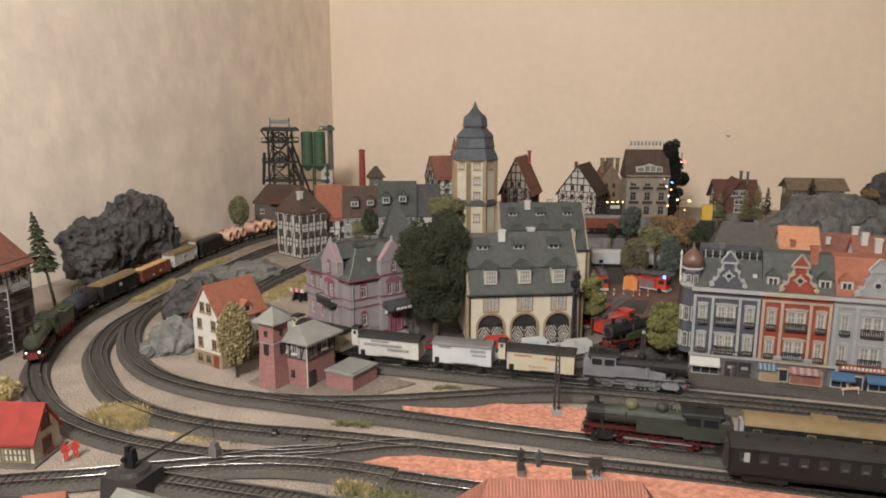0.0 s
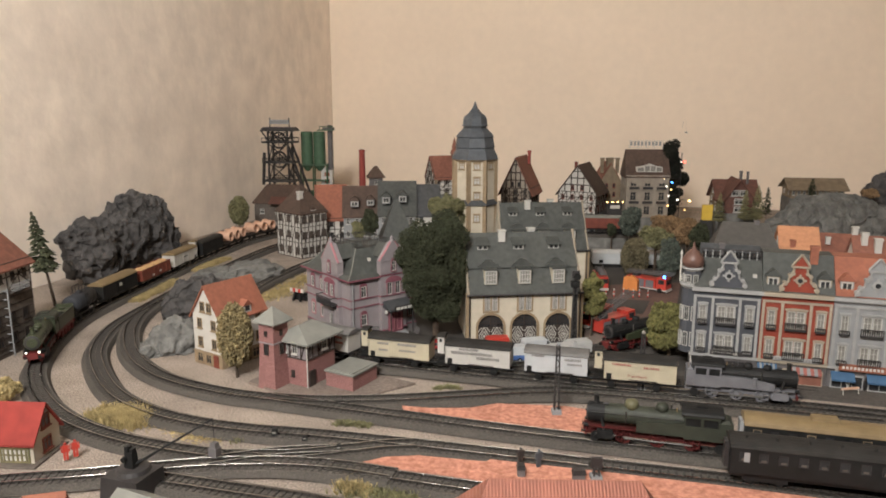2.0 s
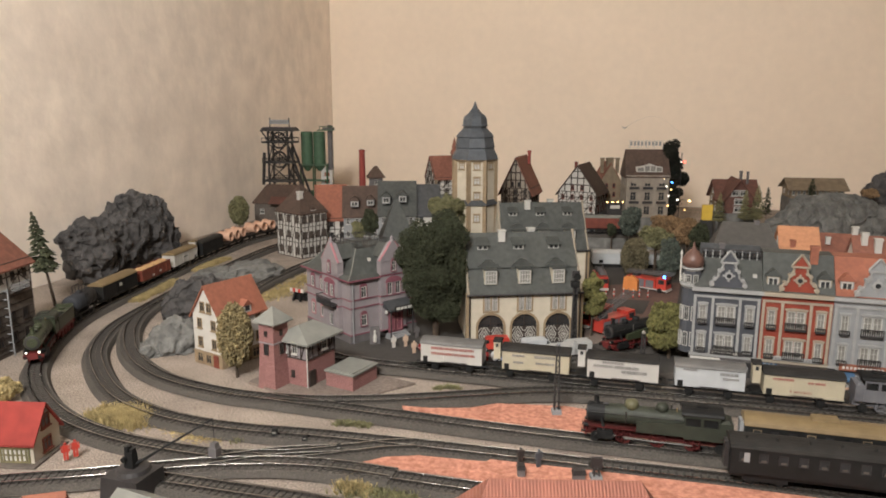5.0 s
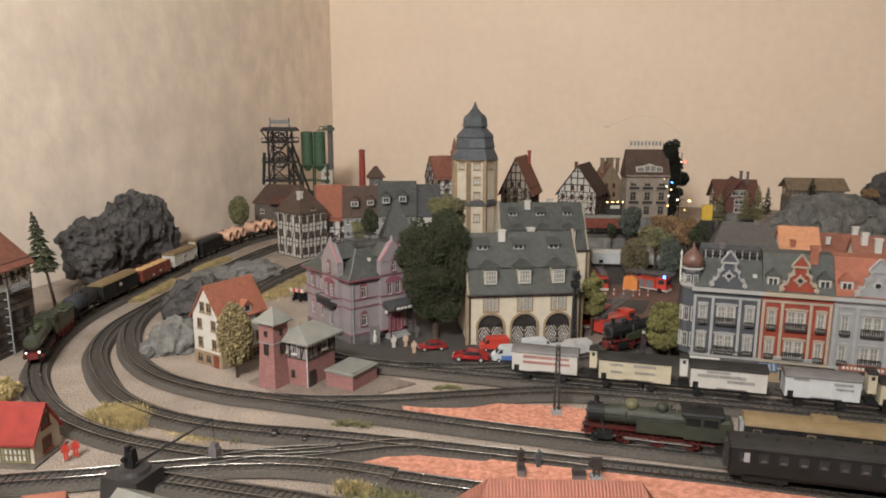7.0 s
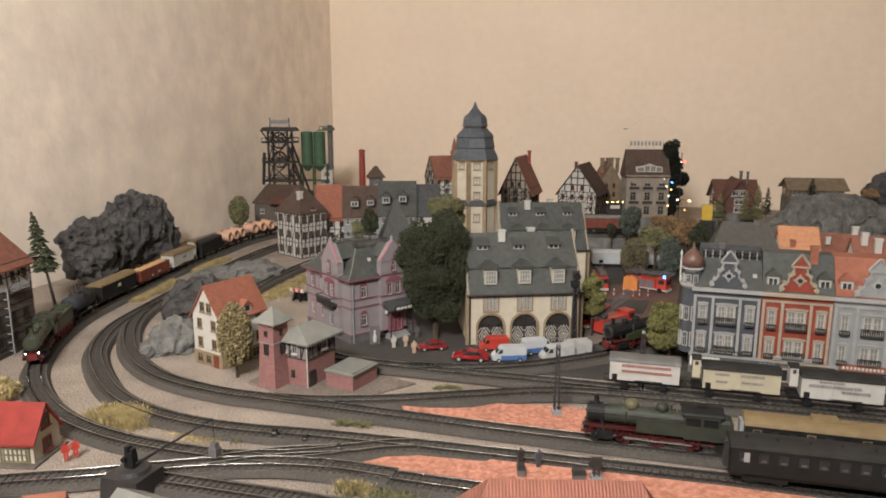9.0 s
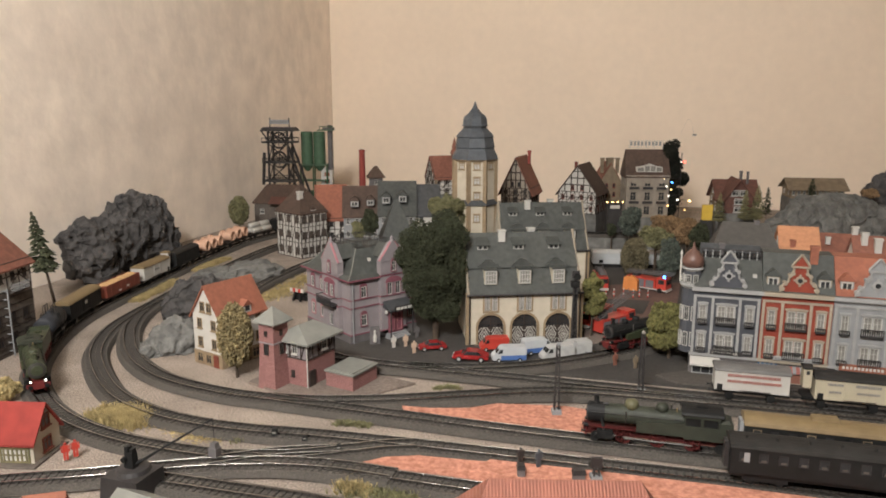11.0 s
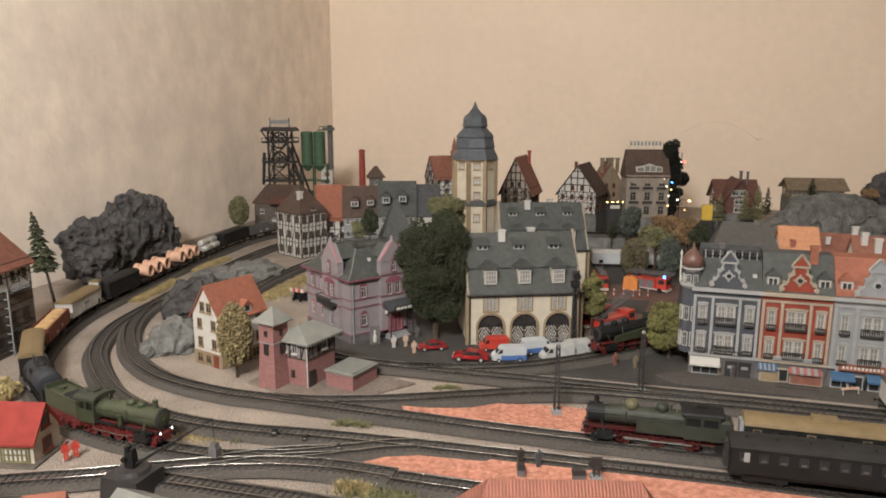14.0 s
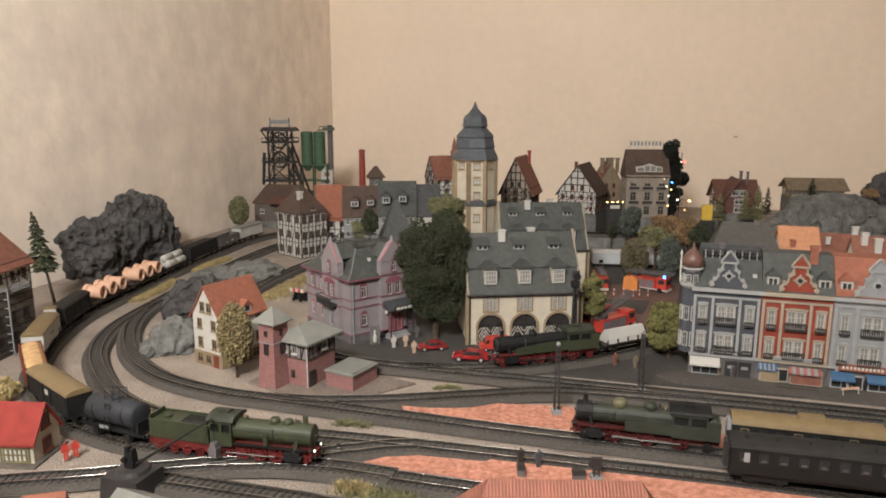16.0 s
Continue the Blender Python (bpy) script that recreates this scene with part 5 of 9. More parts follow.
def signal_box():
    at = (-0.1929, 0.9668, 0)
    h = thing("signal_box", at, "half-timbered brick signal box with a grey hipped roof", "signal box", yaw=SB)
    w, d, z1, z2, zr = 0.052, 0.062, 0.0425, 0.0744, 0.0954
    e = w / 2
    part("lower_wall", made(box, -w, 0, 0, d, 0, z1), M_BRICK, h, "rose brick wall")
    part("upper_wall", made(box, -w + 0.0004, -0.0004, 0.0004, d, z1, z2), M_LILAC, h, "lilac plaster infill")
    bm = bmesh.new()
    timber(bm, -w, 0, z1 + 0.001, z2, Matrix.Identity(4), 5, 1, t=0.0016)
    timber(bm, -d / 2, d / 2, z1 + 0.001, z2, pose(0, d / 2, 0, 0, 0, 90), 5, 1, t=0.0016)
    part("timber_frame", bm, M_TIMBER, h, "dark half-timbering")
    for x in (-w * 0.75, -w * 0.4):
        window(h, x, z1 + 0.008, 0.010, 0.016, pose(0, -0.001, 0), M_WHITE)
    window(h, 0.006, z1 + 0.008, 0.012, 0.014, pose(0.001, d / 2, 0, 0, 0, 90), M_WHITE)
    window(h, -w * 0.5, 0.016, 0.006, 0.009, pose(0, 0, 0), M_TIMBER)
    part("door", made(box, 0, 0.002, 0.004, 0.016, 0, 0.026), M_TIMBER, h, "dark door")
    part("roof", made(roof_prism, w + 0.006, d + 0.004, z2, z2 + 0.014, "y", 0.0075, 0.024), M_GREYROOF, h, "grey felt hipped roof", m=pose(-w / 2, -0.002, 0))
    part("downpipe", made(tube, (0.001, -0.001, 0), (0.001, -0.001, z2), 0.001, n=6), M_WHITE, h)
    at = (-0.1266, 0.9525, 0)
    h = thing("brick_hut", at, "low rose brick hut with a flat grey roof", "hut", yaw=SB)
    zt = 0.0244
    part("wall", made(box, -0.048, 0, 0, 0.058, 0, zt), M_BRICK, h, "rose brick wall")
    bm = bmesh.new()
    box(bm, -0.050, 0.002, -0.002, 0.060, zt, zt + 0.0025)
    box(bm, -0.046, -0.002, 0.002, 0.056, zt + 0.0025, zt + 0.004)
    part("roof", bm, M_GREYROOF, h, "flat grey roof")
    at = (-0.238, 0.9627, 0)
    h = thing("brick_tower", at, "square rose brick tower with a grey pyramid roof", "tower", yaw=SB)
    z2, zr, w, d = 0.0981, 0.1195, 0.027, 0.030
    bm = bmesh.new()
    box(bm, -w - 0.003, 0.003, -0.003, d + 0.003, 0, z2 * 0.6, taper=0.003)
    box(bm, -w, 0, 0, d, z2 * 0.6, z2)
    part("wall", bm, M_BRICK, h, "rose brick wall")
    part("ledge", made(box, -w - 0.001, 0.001, -0.001, d + 0.001, z2 * 0.69, z2 * 0.69 + 0.002), M_LILAC, h)
    part("roof", made(lathe, [(0.0285, z2 - 0.001), (0.0285, z2 + 0.001), (0.0005, zr)], 4, c=(-w / 2, d / 2), turn=math.pi / 4), M_GREYROOF, h, "grey pyramid roof")
    for m in (pose(-w / 2, -0.0005, 0), pose(0.0005, d / 2, 0, 0, 0, 90)):
        window(h, 0, z2 * 0.52, 0.008, 0.016, m, M_TIMBER, sill=False)
        window(h, 0, z2 * 0.80, 0.005, 0.008, m, M_TIMBER, sill=False)
    slab("pavement", [(-0.2835, 0.9892), (-0.2249, 0.9474), (-0.1269, 0.9238), (-0.0402, 0.9849), (-0.0701, 1.0024), (-0.1601, 1.0489), (-0.2617, 1.0369)], 0.003, M_PAVE, "grey paved base round the signal box", "pavement", 0.003)


signal_box()

# ---- small white house ----
house("cottage", edge(-0.3915, 1.0818, -34, 0.065), -34, 0.065, 0.088, 0.082, 0.129, M_PLAST, M_TILE, "small white gabled house with a red-brown tiled roof", along="y", floors=2, cols=2, side_cols=3, win=(0.011, 0.016), frame_mat=M_TRIM, base=0.022, base_mat=M_TRIM)

cott = bpy.data.objects["cottage"]
for x in (-0.018, 0.002):
    window(cott, x, 0.003, 0.014, 0.016, face(0.0666, 0.0896, "front") @ pose(0, -0.0008, 0), M_TRIM)
part("door", made(box, 0.014, 0.025, -0.0022, 0.0, 0.0005, 0.020), M_WBROWN, cott, "brown shop door")
for x in (-0.028, -0.005, 0.020):
    window(cott, x, 0.003, 0.015, 0.016, face(0.0666, 0.0896, "right") @ pose(0, -0.0008, 0), M_TRIM)
cd = part("dormer", made(box, -0.001, 0.016, -0.008, 0.008, 0, 0.012), M_PLAST, cott, m=pose(0.018, 0.052, 0.080))
part("dormer_roof", made(extrude_poly, [(-0.010, 0.011), (0.0, 0.020), (0.010, 0.011)], "x", -0.014, 0.018), M_TILE, cd)
part("pane", made(box, 0.0155, 0.0165, -0.004, 0.004, 0.002, 0.010), M_GLASS, cd)

# ---- timber houses near the corner ----
house("timber_house", edge(-0.3702, 1.8484, 48, 0.085), 48, 0.085, 0.105, 0.1246, 0.1918, M_PLAST, M_BROOF, "black and white half-timbered house with a brown hipped roof", hip=0.045, floors=3, cols=4, side_cols=3, style="timber", win=(0.0155, 0.017), frame_mat=M_TIMBER, pane_mat=M_SIDING, bays=7, over=0.004, dormers=((0.0, 0.0, 0.115, 0.018, 0.012, 0.03),), chimneys=((-0.02, 0.03, 0.14, 0.012, 0.035, M_WHITE),))
house("timber_house", edge(-0.3470, 1.9443, 8, 0.082), 8, 0.082, 0.11, 0.0935, 0.180, M_PLAST, M_TILE, "narrow half-timbered house with an orange-red roof", floors=3, cols=3, style="timber", win=(0.011, 0.014), frame_mat=M_TIMBER, bays=5)
house("tenement", (-0.2230, 1.9443, 0), 5, 0.098, 0.12, 0.1029, 0.1765, M_GREYH, M_BROOF, "grey house with a dark brown roof and two dormers", floors=3, cols=4, win=(0.010, 0.016), dormers=((-0.018, 0.0, 0.1248, 0.022, 0.016, 0.04), (0.025, 0.0, 0.1279, 0.020, 0.016, 0.04)))
house("tenement", (-0.1250, 1.9443, 0), 3, 0.100, 0.12, 0.106, 0.1900, M_GREYH, M_SLATE, "grey house with a slate roof and arched dormers", floors=3, cols=4, win=(0.010, 0.016), dormers=((-0.03, 0.0, 0.1341, 0.022, 0.018, 0.04), (0.015, 0.0, 0.1372, 0.022, 0.018, 0.04)))
house("tenement", (-0.0400, 1.9638, 0), 3, 0.078, 0.10, 0.1032, 0.1800, M_PLAST, M_SLATED, "pale house with a dark half-hipped roof", floors=3, cols=2, win=(0.012, 0.018), hip=0.012, chimneys=((0.024, 0.06, 0.165, 0.007, 0.026, M_DRIED),))
house("villa_annexe", (-0.1129, 1.7741, 0), 10, 0.062, 0.062, 0.0930, 0.1640, M_LILAC, M_SLATE, "lilac house with a slate pyramid roof", floors=2, cols=3, hip=0.038, over=0.012)

# ---- houses along the back ----
sp = thing("roof_spire", (0.0358, 2.30, 0), "narrow dark red spire behind the octagonal tower", "spire")
part("shaft", made(lathe, [(0.011, 0), (0.010, 0.2460)], 8), M_CHALET, sp, "red-brown shaft")
part("cap", made(lathe, [(0.013, 0.2460), (0.012, 0.2520), (0.007, 0.2620), (0.008, 0.2660), (0.0006, 0.2975)], 8), M_TILED, sp, "pointed red cap")

house("timber_house", (0.0107, 2.25, 0.1204), 20, 0.075, 0.09, 0.055, 0.12, M_PLAST, M_TILED, "half-timbered house with a red roof near the back wall", floors=2, cols=3, style="timber", frame_mat=M_TIMBER, bays=5)
house("timber_house", (0.2128, 2.1, 0.114), -20, 0.085, 0.12, 0.045, 0.135, M_GREYTAN, M_TILED, "dark half-timbered house with a steep red roof", along="y", floors=2, cols=3, style="timber", frame_mat=M_TIMBER, bays=7, over=0.01, wood=M_TIMBER, chimneys=((0.02, 0.08, 0.11, 0.008, 0.04, M_CHIM),))
house("timber_house", (0.4123, 2.2, 0.0687), -26, 0.118, 0.13, 0.068, 0.150, M_PLAST, M_BROOF, "white and brown half-timbered gabled house", along="y", floors=2, cols=4, style="timber", frame_mat=M_WBROWN, bays=9, over=0.008, chimneys=((-0.02, 0.05, 0.125, 0.008, 0.030, M_WBROWN),))
house("timber_house", (0.5481, 2.35, 0.0574), 0, 0.10, 0.11, 0.07, 0.155, M_DRIED, M_TILED, "tan town house with a stepped gable", along="y", floors=2, cols=4, frame_mat=M_WBROWN, chimneys=((0, 0.02, 0.14, 0.02, 0.03, M_DRIED), (-0.025, 0.02, 0.12, 0.01, 0.05, M_DRIED), (0.025, 0.02, 0.12, 0.01, 0.05, M_DRIED)))


def grand_house(at, yaw):
    h = house("grand_house", at, yaw, 0.128, 0.10, 0.131, 0.206, M_GREYTAN, M_BROOF, "grey-tan stuccoed corner house with a steep brown roof and roof sign", floors=3, cols=3, win=(0.020, 0.028), frame_mat=M_GREYTAN, hip=0.004, pane_mat=M_GLASS)
    for z in (0.042, 0.086, 0.130):
        part("cornice", made(box, -0.066, 0.066, -0.004, 0.10, z - 0.003, z), M_GREYTAN, h)
    for x in (-0.06, -0.022, 0.022, 0.06):
        part("pilaster", made(box, x - 0.004, x + 0.004, -0.003, 0.002, 0, 0.128), M_GREYTAN, h)
    for x in (-0.041, 0.0, 0.041):
        for z in (0.042, 0.086):
            g = part("balcony", made(box, x - 0.015, x + 0.015, -0.009, -0.001, z, z + 0.0014), M_GREYTAN, h)
            part("railing", made(ring, x - 0.015, x + 0.015, z + 0.0014, z + 0.0095, -0.009, -0.0082, 0.0018), M_IRON, g, "dark iron railing")
            part("grille", made(box, x - 0.014, x + 0.014, -0.0087, -0.0084, z + 0.002, z + 0.008), M_IRON, g)
        part("arch", made(tube, (x, 0.0, 0.117), (x, -0.0035, 0.117), 0.0125, n=20), M_GREYTAN, h, "round arched window head")
    bm = bmesh.new()
    extrude_poly(bm, [(-0.036, 0.140), (0.042, 0.140), (0.042, 0.155), (0.024, 0.158), (0.006, 0.165), (-0.014, 0.158), (-0.036, 0.155)], "y", -0.002, 0.03)
    g = part("dormer", bm, M_PLAST, h, "pale curved dormer")
    for x0, x1, zt in ((-0.033, -0.015, 0.154), (-0.011, 0.003, 0.158), (0.006, 0.020, 0.158), (0.024, 0.039, 0.154)):
        part("pane", made(box, x0, x1, -0.003, -0.0015, 0.1425, zt), M_PANE, g)
    bm = bmesh.new()
    for k in range(5):
        bar(bm, (-0.05 + k * 0.025, 0.05, 0.20), (-0.05 + k * 0.025, 0.05, 0.234), 0.001)
    for z in (0.211, 0.217, 0.232):
        bar(bm, (-0.055, 0.05, z), (0.055, 0.05, z), 0.001)
    g = part("roof_sign", bm, M_WHITE, h, "white lettered sign on a roof frame")
    bm = bmesh.new()
    for k in range(9):
        box(bm, -0.05 + k * 0.011, -0.043 + k * 0.011, 0.0485, 0.0495, 0.218, 0.230)
    part("lettering", bm, M_WTRIM, g, "unreadable pale letters")


grand_house((0.6278, 2.2, 0.0563), -4)
house("chalet", (0.886, 2.15, 0.0762), -8, 0.112, 0.11, 0.050, 0.098, M_DRIED, M_CHALET, "tan chalet with a red-brown crossed gable roof", floors=2, cols=3, win=(0.012, 0.015), over=0.01, chimneys=((0.015, 0.04, 0.085, 0.007, 0.040, M_MINEG), (0.035, 0.04, 0.085, 0.006, 0.038, M_MINEG)))
house("chalet_wing", (0.8700, 2.1, 0.0837), -8, 0.078, 0.10, 0.047, 0.100, M_CHALET, M_CHALET, "gabled chalet front with a balcony window", along="y", floors=2, cols=1, win=(0.026, 0.018), over=0.012)
house("long_hall", (1.2041, 2.3, 0.1014), -10, 0.16, 0.10, 0.035, 0.062, M_DRIED, M_DRIED, "long tan hall with a ribbed roof", floors=1, cols=10, over=0.012)
left_house = house("timber_house", edge(-0.6942, 1.1756, 84, 0.17, 1), 84, 0.17, 0.075, 0.1511, 0.2049, M_PLAST, M_TILED, "half-timbered house with a red roof and grey boarded base", floors=1, cols=6, side_cols=3, style="timber", frame_mat=M_TIMBER, bays=6, base=0.1042, base_mat=M_SIDING, hip=0.03, over=0.007, chimneys=((-0.03, 0.04, 0.20, 0.012, 0.03, M_WHITE),))
for q in range(5):
    for zz in (0.018, 0.052):
        window(left_house, -0.065 + q * 0.032, zz, 0.014, 0.018, face(0.1716, 0.0766, "front") @ pose(0, -0.0008, 0), M_TIMBER)
g = part("balcony", made(box, 0.022, 0.066, -0.012, 0.0, 0.1042 - 0.002, 0.1042), M_TIMBER, left_house, "small wooden balcony")
bm = bmesh.new()
for q in range(12):
    bar(bm, (0.023 + q * 0.0038, -0.0115, 0.1042), (0.023 + q * 0.0038, -0.0115, 0.1042 + 0.011), 0.0009)
bar(bm, (0.022, -0.0115, 0.1042 + 0.011), (0.066, -0.0115, 0.1042 + 0.011), 0.0013)
part("railing", bm, M_GREYH, g, "pale balustrade")
for q in range(8):
    part("siding_board", made(box, -0.086, 0.086, -0.0018, 0.0, 0.006 + q * 0.0125, 0.0068 + q * 0.0125), M_TIMBER, left_house)

# ---- foreground ----
shed = house("red_roof_shed", edge(-0.4607, 0.7473, -4, 0.09, 1), -4, 0.09, 0.050, 0.0316, 0.0654, M_CREAMW, M_REDROOF, "cream shed with a bright red roof and olive lattice window", floors=1, cols=1, side_cols=1, win=(0.016, 0.016), over=0.004, frame_mat=M_WBROWN, pane_mat=M_MINEG, sides=("left", "right"))
g = part("lattice_window", made(ring, 0.006, 0.041, 0.003, 0.021, -0.0018, 0.001, 0.002), M_OLIVE, shed, "olive lattice window")
part("pane", made(box, 0.007, 0.040, -0.0004, 0.0006, 0.004, 0.020), M_PLAST, g)
for q in range(6):
    part("bar", made(box, 0.0095 + q * 0.0053, 0.0111 + q * 0.0053, -0.0016, -0.0002, 0.005, 0.019), M_OLIVE, g)
part("bar", made(box, 0.008, 0.039, -0.0015, -0.0003, 0.0115, 0.0128), M_OLIVE, g)
part("door", made(box, -0.014, 0.0, -0.0016, 0.001, 0.0005, 0.022), M_TILED, shed, "brown wooden door")
part("ledge", made(box, -0.05, 0.051, -0.010, 0.056, -0.001, 0.0022), M_SIDING, shed, "grey paved plinth")
house("station_building", (0.0917, 0.46, 0), -2, 0.16, 0.09, 0.075, 0.118, M_PLAST, M_STATION, "station building with a ribbed red tiled hipped roof", floors=2, cols=5, hip=0.03, over=0.008, chimneys=((0.038, 0.025, 0.092, 0.008, 0.016, M_MINEG), (-0.016, 0.012, 0.08, 0.007, 0.010, M_WHITE)))


# ---- rolling stock: x forwards, z up from the rail head ----
def wheel_mesh(r, w, material, spokes=0):
    bm = bmesh.new()
    n = 20
    if spokes:
        loops = []
        for rad, gap in ((r * 0.24, 0.30), (r * 0.80, 0.085), (r, 0.085)):
            loops.append([bm.verts.new((math.cos(a) * rad, -w / 2, math.sin(a) * rad)) for k in range(spokes) for a in (k * math.tau / spokes - gap, k * math.tau / spokes + gap)])
        hub, inner, rim = loops
        q = 2 * spokes
        fs = [bm.faces.new(hub)]
        for k in range(q):
            j = (k + 1) % q
            fs.append(bm.faces.new((inner[k], inner[j], rim[j], rim[k])))
            if k % 2 == 0:
                fs.append(bm.faces.new((hub[k], hub[j], inner[j], inner[k])))
        ext = bmesh.ops.extrude_face_region(bm, geom=fs)
        bmesh.ops.translate(bm, vec=(0, w, 0), verts=[g for g in ext["geom"] if isinstance(g, bmesh.types.BMVert)])
    else:
        tube(bm, (0, -w / 2, 0), (0, w / 2, 0), r, n=n)
        tube(bm, (0, -w * 0.8, 0), (0, w * 0.8, 0), r * 0.3, n=8)
    return mesh_of("wheel", bm, material)


W_SMALL = wheel_mesh(0.0055, 0.003, M_BLACK)
W_TRUCK = wheel_mesh(0.0055, 0.003, M_LRED, 6)
W_RED = wheel_mesh(0.0095, 0.0028, M_LRED, 10)
W_DULL = wheel_mesh(0.0095, 0.0028, M_LREDD, 10)
W_GREY = wheel_mesh(0.0088, 0.0028, M_LGREY, 10)
WHEELS = {}


def wheels(parent, xs, me, r, inset=0.0082):
    for x in xs:
        for s in (-1, 1):
            ob = part("wheel", me, None, parent, m=pose(x, s * inset, r))
            WHEELS.setdefault(parent.name, []).append((ob, (x, s * inset, r), r))


def under(parent, length, wheelbase, buffers=True, material=None):
    bm = bmesh.new()
    for s in (-1, 1):
        box(bm, -length / 2, length / 2, s * 0.0095 - 0.001, s * 0.0095 + 0.001, 0.0095, 0.0125)
        for x in (-wheelbase / 2, wheelbase / 2):
            box(bm, x - 0.004, x + 0.004, s * 0.0105 - 0.0015, s * 0.0105 + 0.0015, 0.004, 0.010)
    box(bm, -length / 2, length / 2, -0.0125, 0.0125, 0.0125, 0.0142)
    part("underframe", bm, material or M_BLACK, parent, "black underframe")
    if buffers:
        for x in (-1, 1):
            for s in (-1, 1):
                bm = bmesh.new()
                tube(bm, (x * length / 2, s * 0.010, 0.012), (x * (length / 2 + 0.005), s * 0.010, 0.012), 0.001, n=6)
                tube(bm, (x * (length / 2 + 0.005), s * 0.010, 0.012), (x * (length / 2 + 0.006), s * 0.010, 0.012), 0.0025, n=10)
                part("buffer", bm, M_BLACK, parent)
    wheels(parent, (-wheelbase / 2, wheelbase / 2), W_SMALL, 0.0055)


def curved_roof(bm, l, w, z, rise, over=0.0015, n=8):
    hw = w / 2 + over
    pts = [(-hw, z - 0.0008)] + [(-hw * math.cos(k * math.pi / n), z + rise * math.sin(k * math.pi / n)) for k in range(n + 1)] + [(hw, z - 0.0008)]
    extrude_poly(bm, pts, "x", -l / 2 - over, l / 2 + over)


def letters(parent, rows, y, material, seed, label="unreadable lettering"):
    """Plain bars where writing on a side cannot be read: rows of x0, x1, z, height."""
    rnd = random.Random(seed)
    for s in (-1, 1):
        bm = bmesh.new()
        for x0, x1, z, h in rows:
            x = x0
            while x < x1 - 0.001:
                w = rnd.uniform(0.0012, 0.0026)
                box(bm, x, min(x1, x + w), s * y - 0.0003, s * y + 0.0003, z, z + h)
                x += w + 0.0006
        tagged(part("lettering", bm, material, parent, label), kind="stuff")


def written(word, size, material):
    """A word in the built-in font, as a thin mesh that reads along x."""
    cu = bpy.data.curves.new("lettering", "FONT")
    cu.body, cu.size, cu.extrude = word, size, 0.00015
    ob = bpy.data.objects.new("lettering", cu)
    scene.collection.objects.link(ob)
    me = bpy.data.meshes.new_from_object(ob.evaluated_get(bpy.context.evaluated_depsgraph_get()))
    bpy.data.objects.remove(ob)
    me.materials.clear()
    me.materials.append(material)
    return me


def van(name, length, body, roofm, label, cab=0, text=None, ink=None, group="wagons of the white train", h=0.0275, planks=True, hatch=True, word=""):
    t = thing(name, (0, 0, 0), label, "railway wagon", group)
    under(t, length, length * 0.55)
    l = length * (0.86 if cab else 0.97)
    x0 = 0.0 if not cab else -cab * length * 0.065
    bm = bmesh.new()
    box(bm, x0 - l / 2, x0 + l / 2, -0.0145, 0.0145, 0.0142, 0.0142 + h)
    b = part("body", bm, body, t)
    if planks:
        n = int(l / 0.0075)
        for s in (-1, 1):
            bm = bmesh.new()
            for k in range(n + 1):
                x = x0 - l / 2 + l * k / n
                box(bm, x - 0.0003, x + 0.0003, s * 0.0146 - 0.0004, s * 0.0146 + 0.0004, 0.0142, 0.0142 + h)
            tagged(part("planking", bm, body, b), kind="stuff")
    for s in (-1, 1):
        for x in (x0 - 0.012, x0 + 0.012):
            part("door_post", made(box, x - 0.0006, x + 0.0006, s * 0.0149 - 0.0006, s * 0.0149 + 0.0006, 0.0148, 0.0142 + h - 0.001), body, b)
        for x in (x0 - l / 2 + 0.0006, x0 + l / 2 - 0.0006):
            part("corner_post", made(box, x - 0.0008, x + 0.0008, s * 0.0149 - 0.0006, s * 0.0149 + 0.0006, 0.0148, 0.0142 + h), body, b)
        part("door_rail", made(box, x0 - 0.014, x0 + 0.024, s * 0.0150 - 0.0005, s * 0.0150 + 0.0005, 0.0150, 0.0160), M_IRON, b)
    bm = bmesh.new()
    curved_roof(bm, l, 0.029, 0.0142 + h, 0.0062)
    part("roof", bm, roofm, t, "curved roof", m=pose(x0, 0, 0))
    if hatch:
        for s in (-1, 1):
            bm = bmesh.new()
            box(bm, x0 - l / 2 + 0.003, x0 - l / 2 + 0.010, s * 0.0146 - 0.0006, s * 0.0146 + 0.0006, 0.0145, 0.0225)
            part("side_hatch", bm, M_BLACK, b, "dark opening low in the side")
    if cab:
        xc = cab * (length / 2 - 0.006)
        bm = bmesh.new()
        box(bm, xc - 0.005, xc + 0.005, -0.009, 0.009, 0.026, 0.0142 + h + 0.010)
        c = part("brake_cab", bm, body, t, "small brakeman's cab")
        bm = bmesh.new()
        curved_roof(bm, 0.010, 0.018, 0.0142 + h + 0.010, 0.003, 0.001)
        part("cab_roof", bm, roofm, c, m=pose(xc, 0, 0))
        for s in (-1, 1):
            part("cab_window", made(box, xc - 0.002, xc + 0.002, s * 0.009 - 0.0005, s * 0.009 + 0.0005, 0.0142 + h + 0.002, 0.0142 + h + 0.007), M_GLASS, c)
        part("cab_step", made(box, xc - 0.005, xc + 0.005, -0.012, 0.012, 0.0142, 0.0155), M_BLACK, c)
    if word:
        for s in (-1, 1):
            part("lettering", written(word, 0.0062, ink or M_TEXT), None, t, "red painted word", m=pose(x0 + s * 0.016, s * 0.0151, 0.0192, 90, 0, 180 if s > 0 else 0))
    if text:
        letters(t, text, 0.0152, ink or M_TEXT, len(name) + int(length * 1000))
    return t


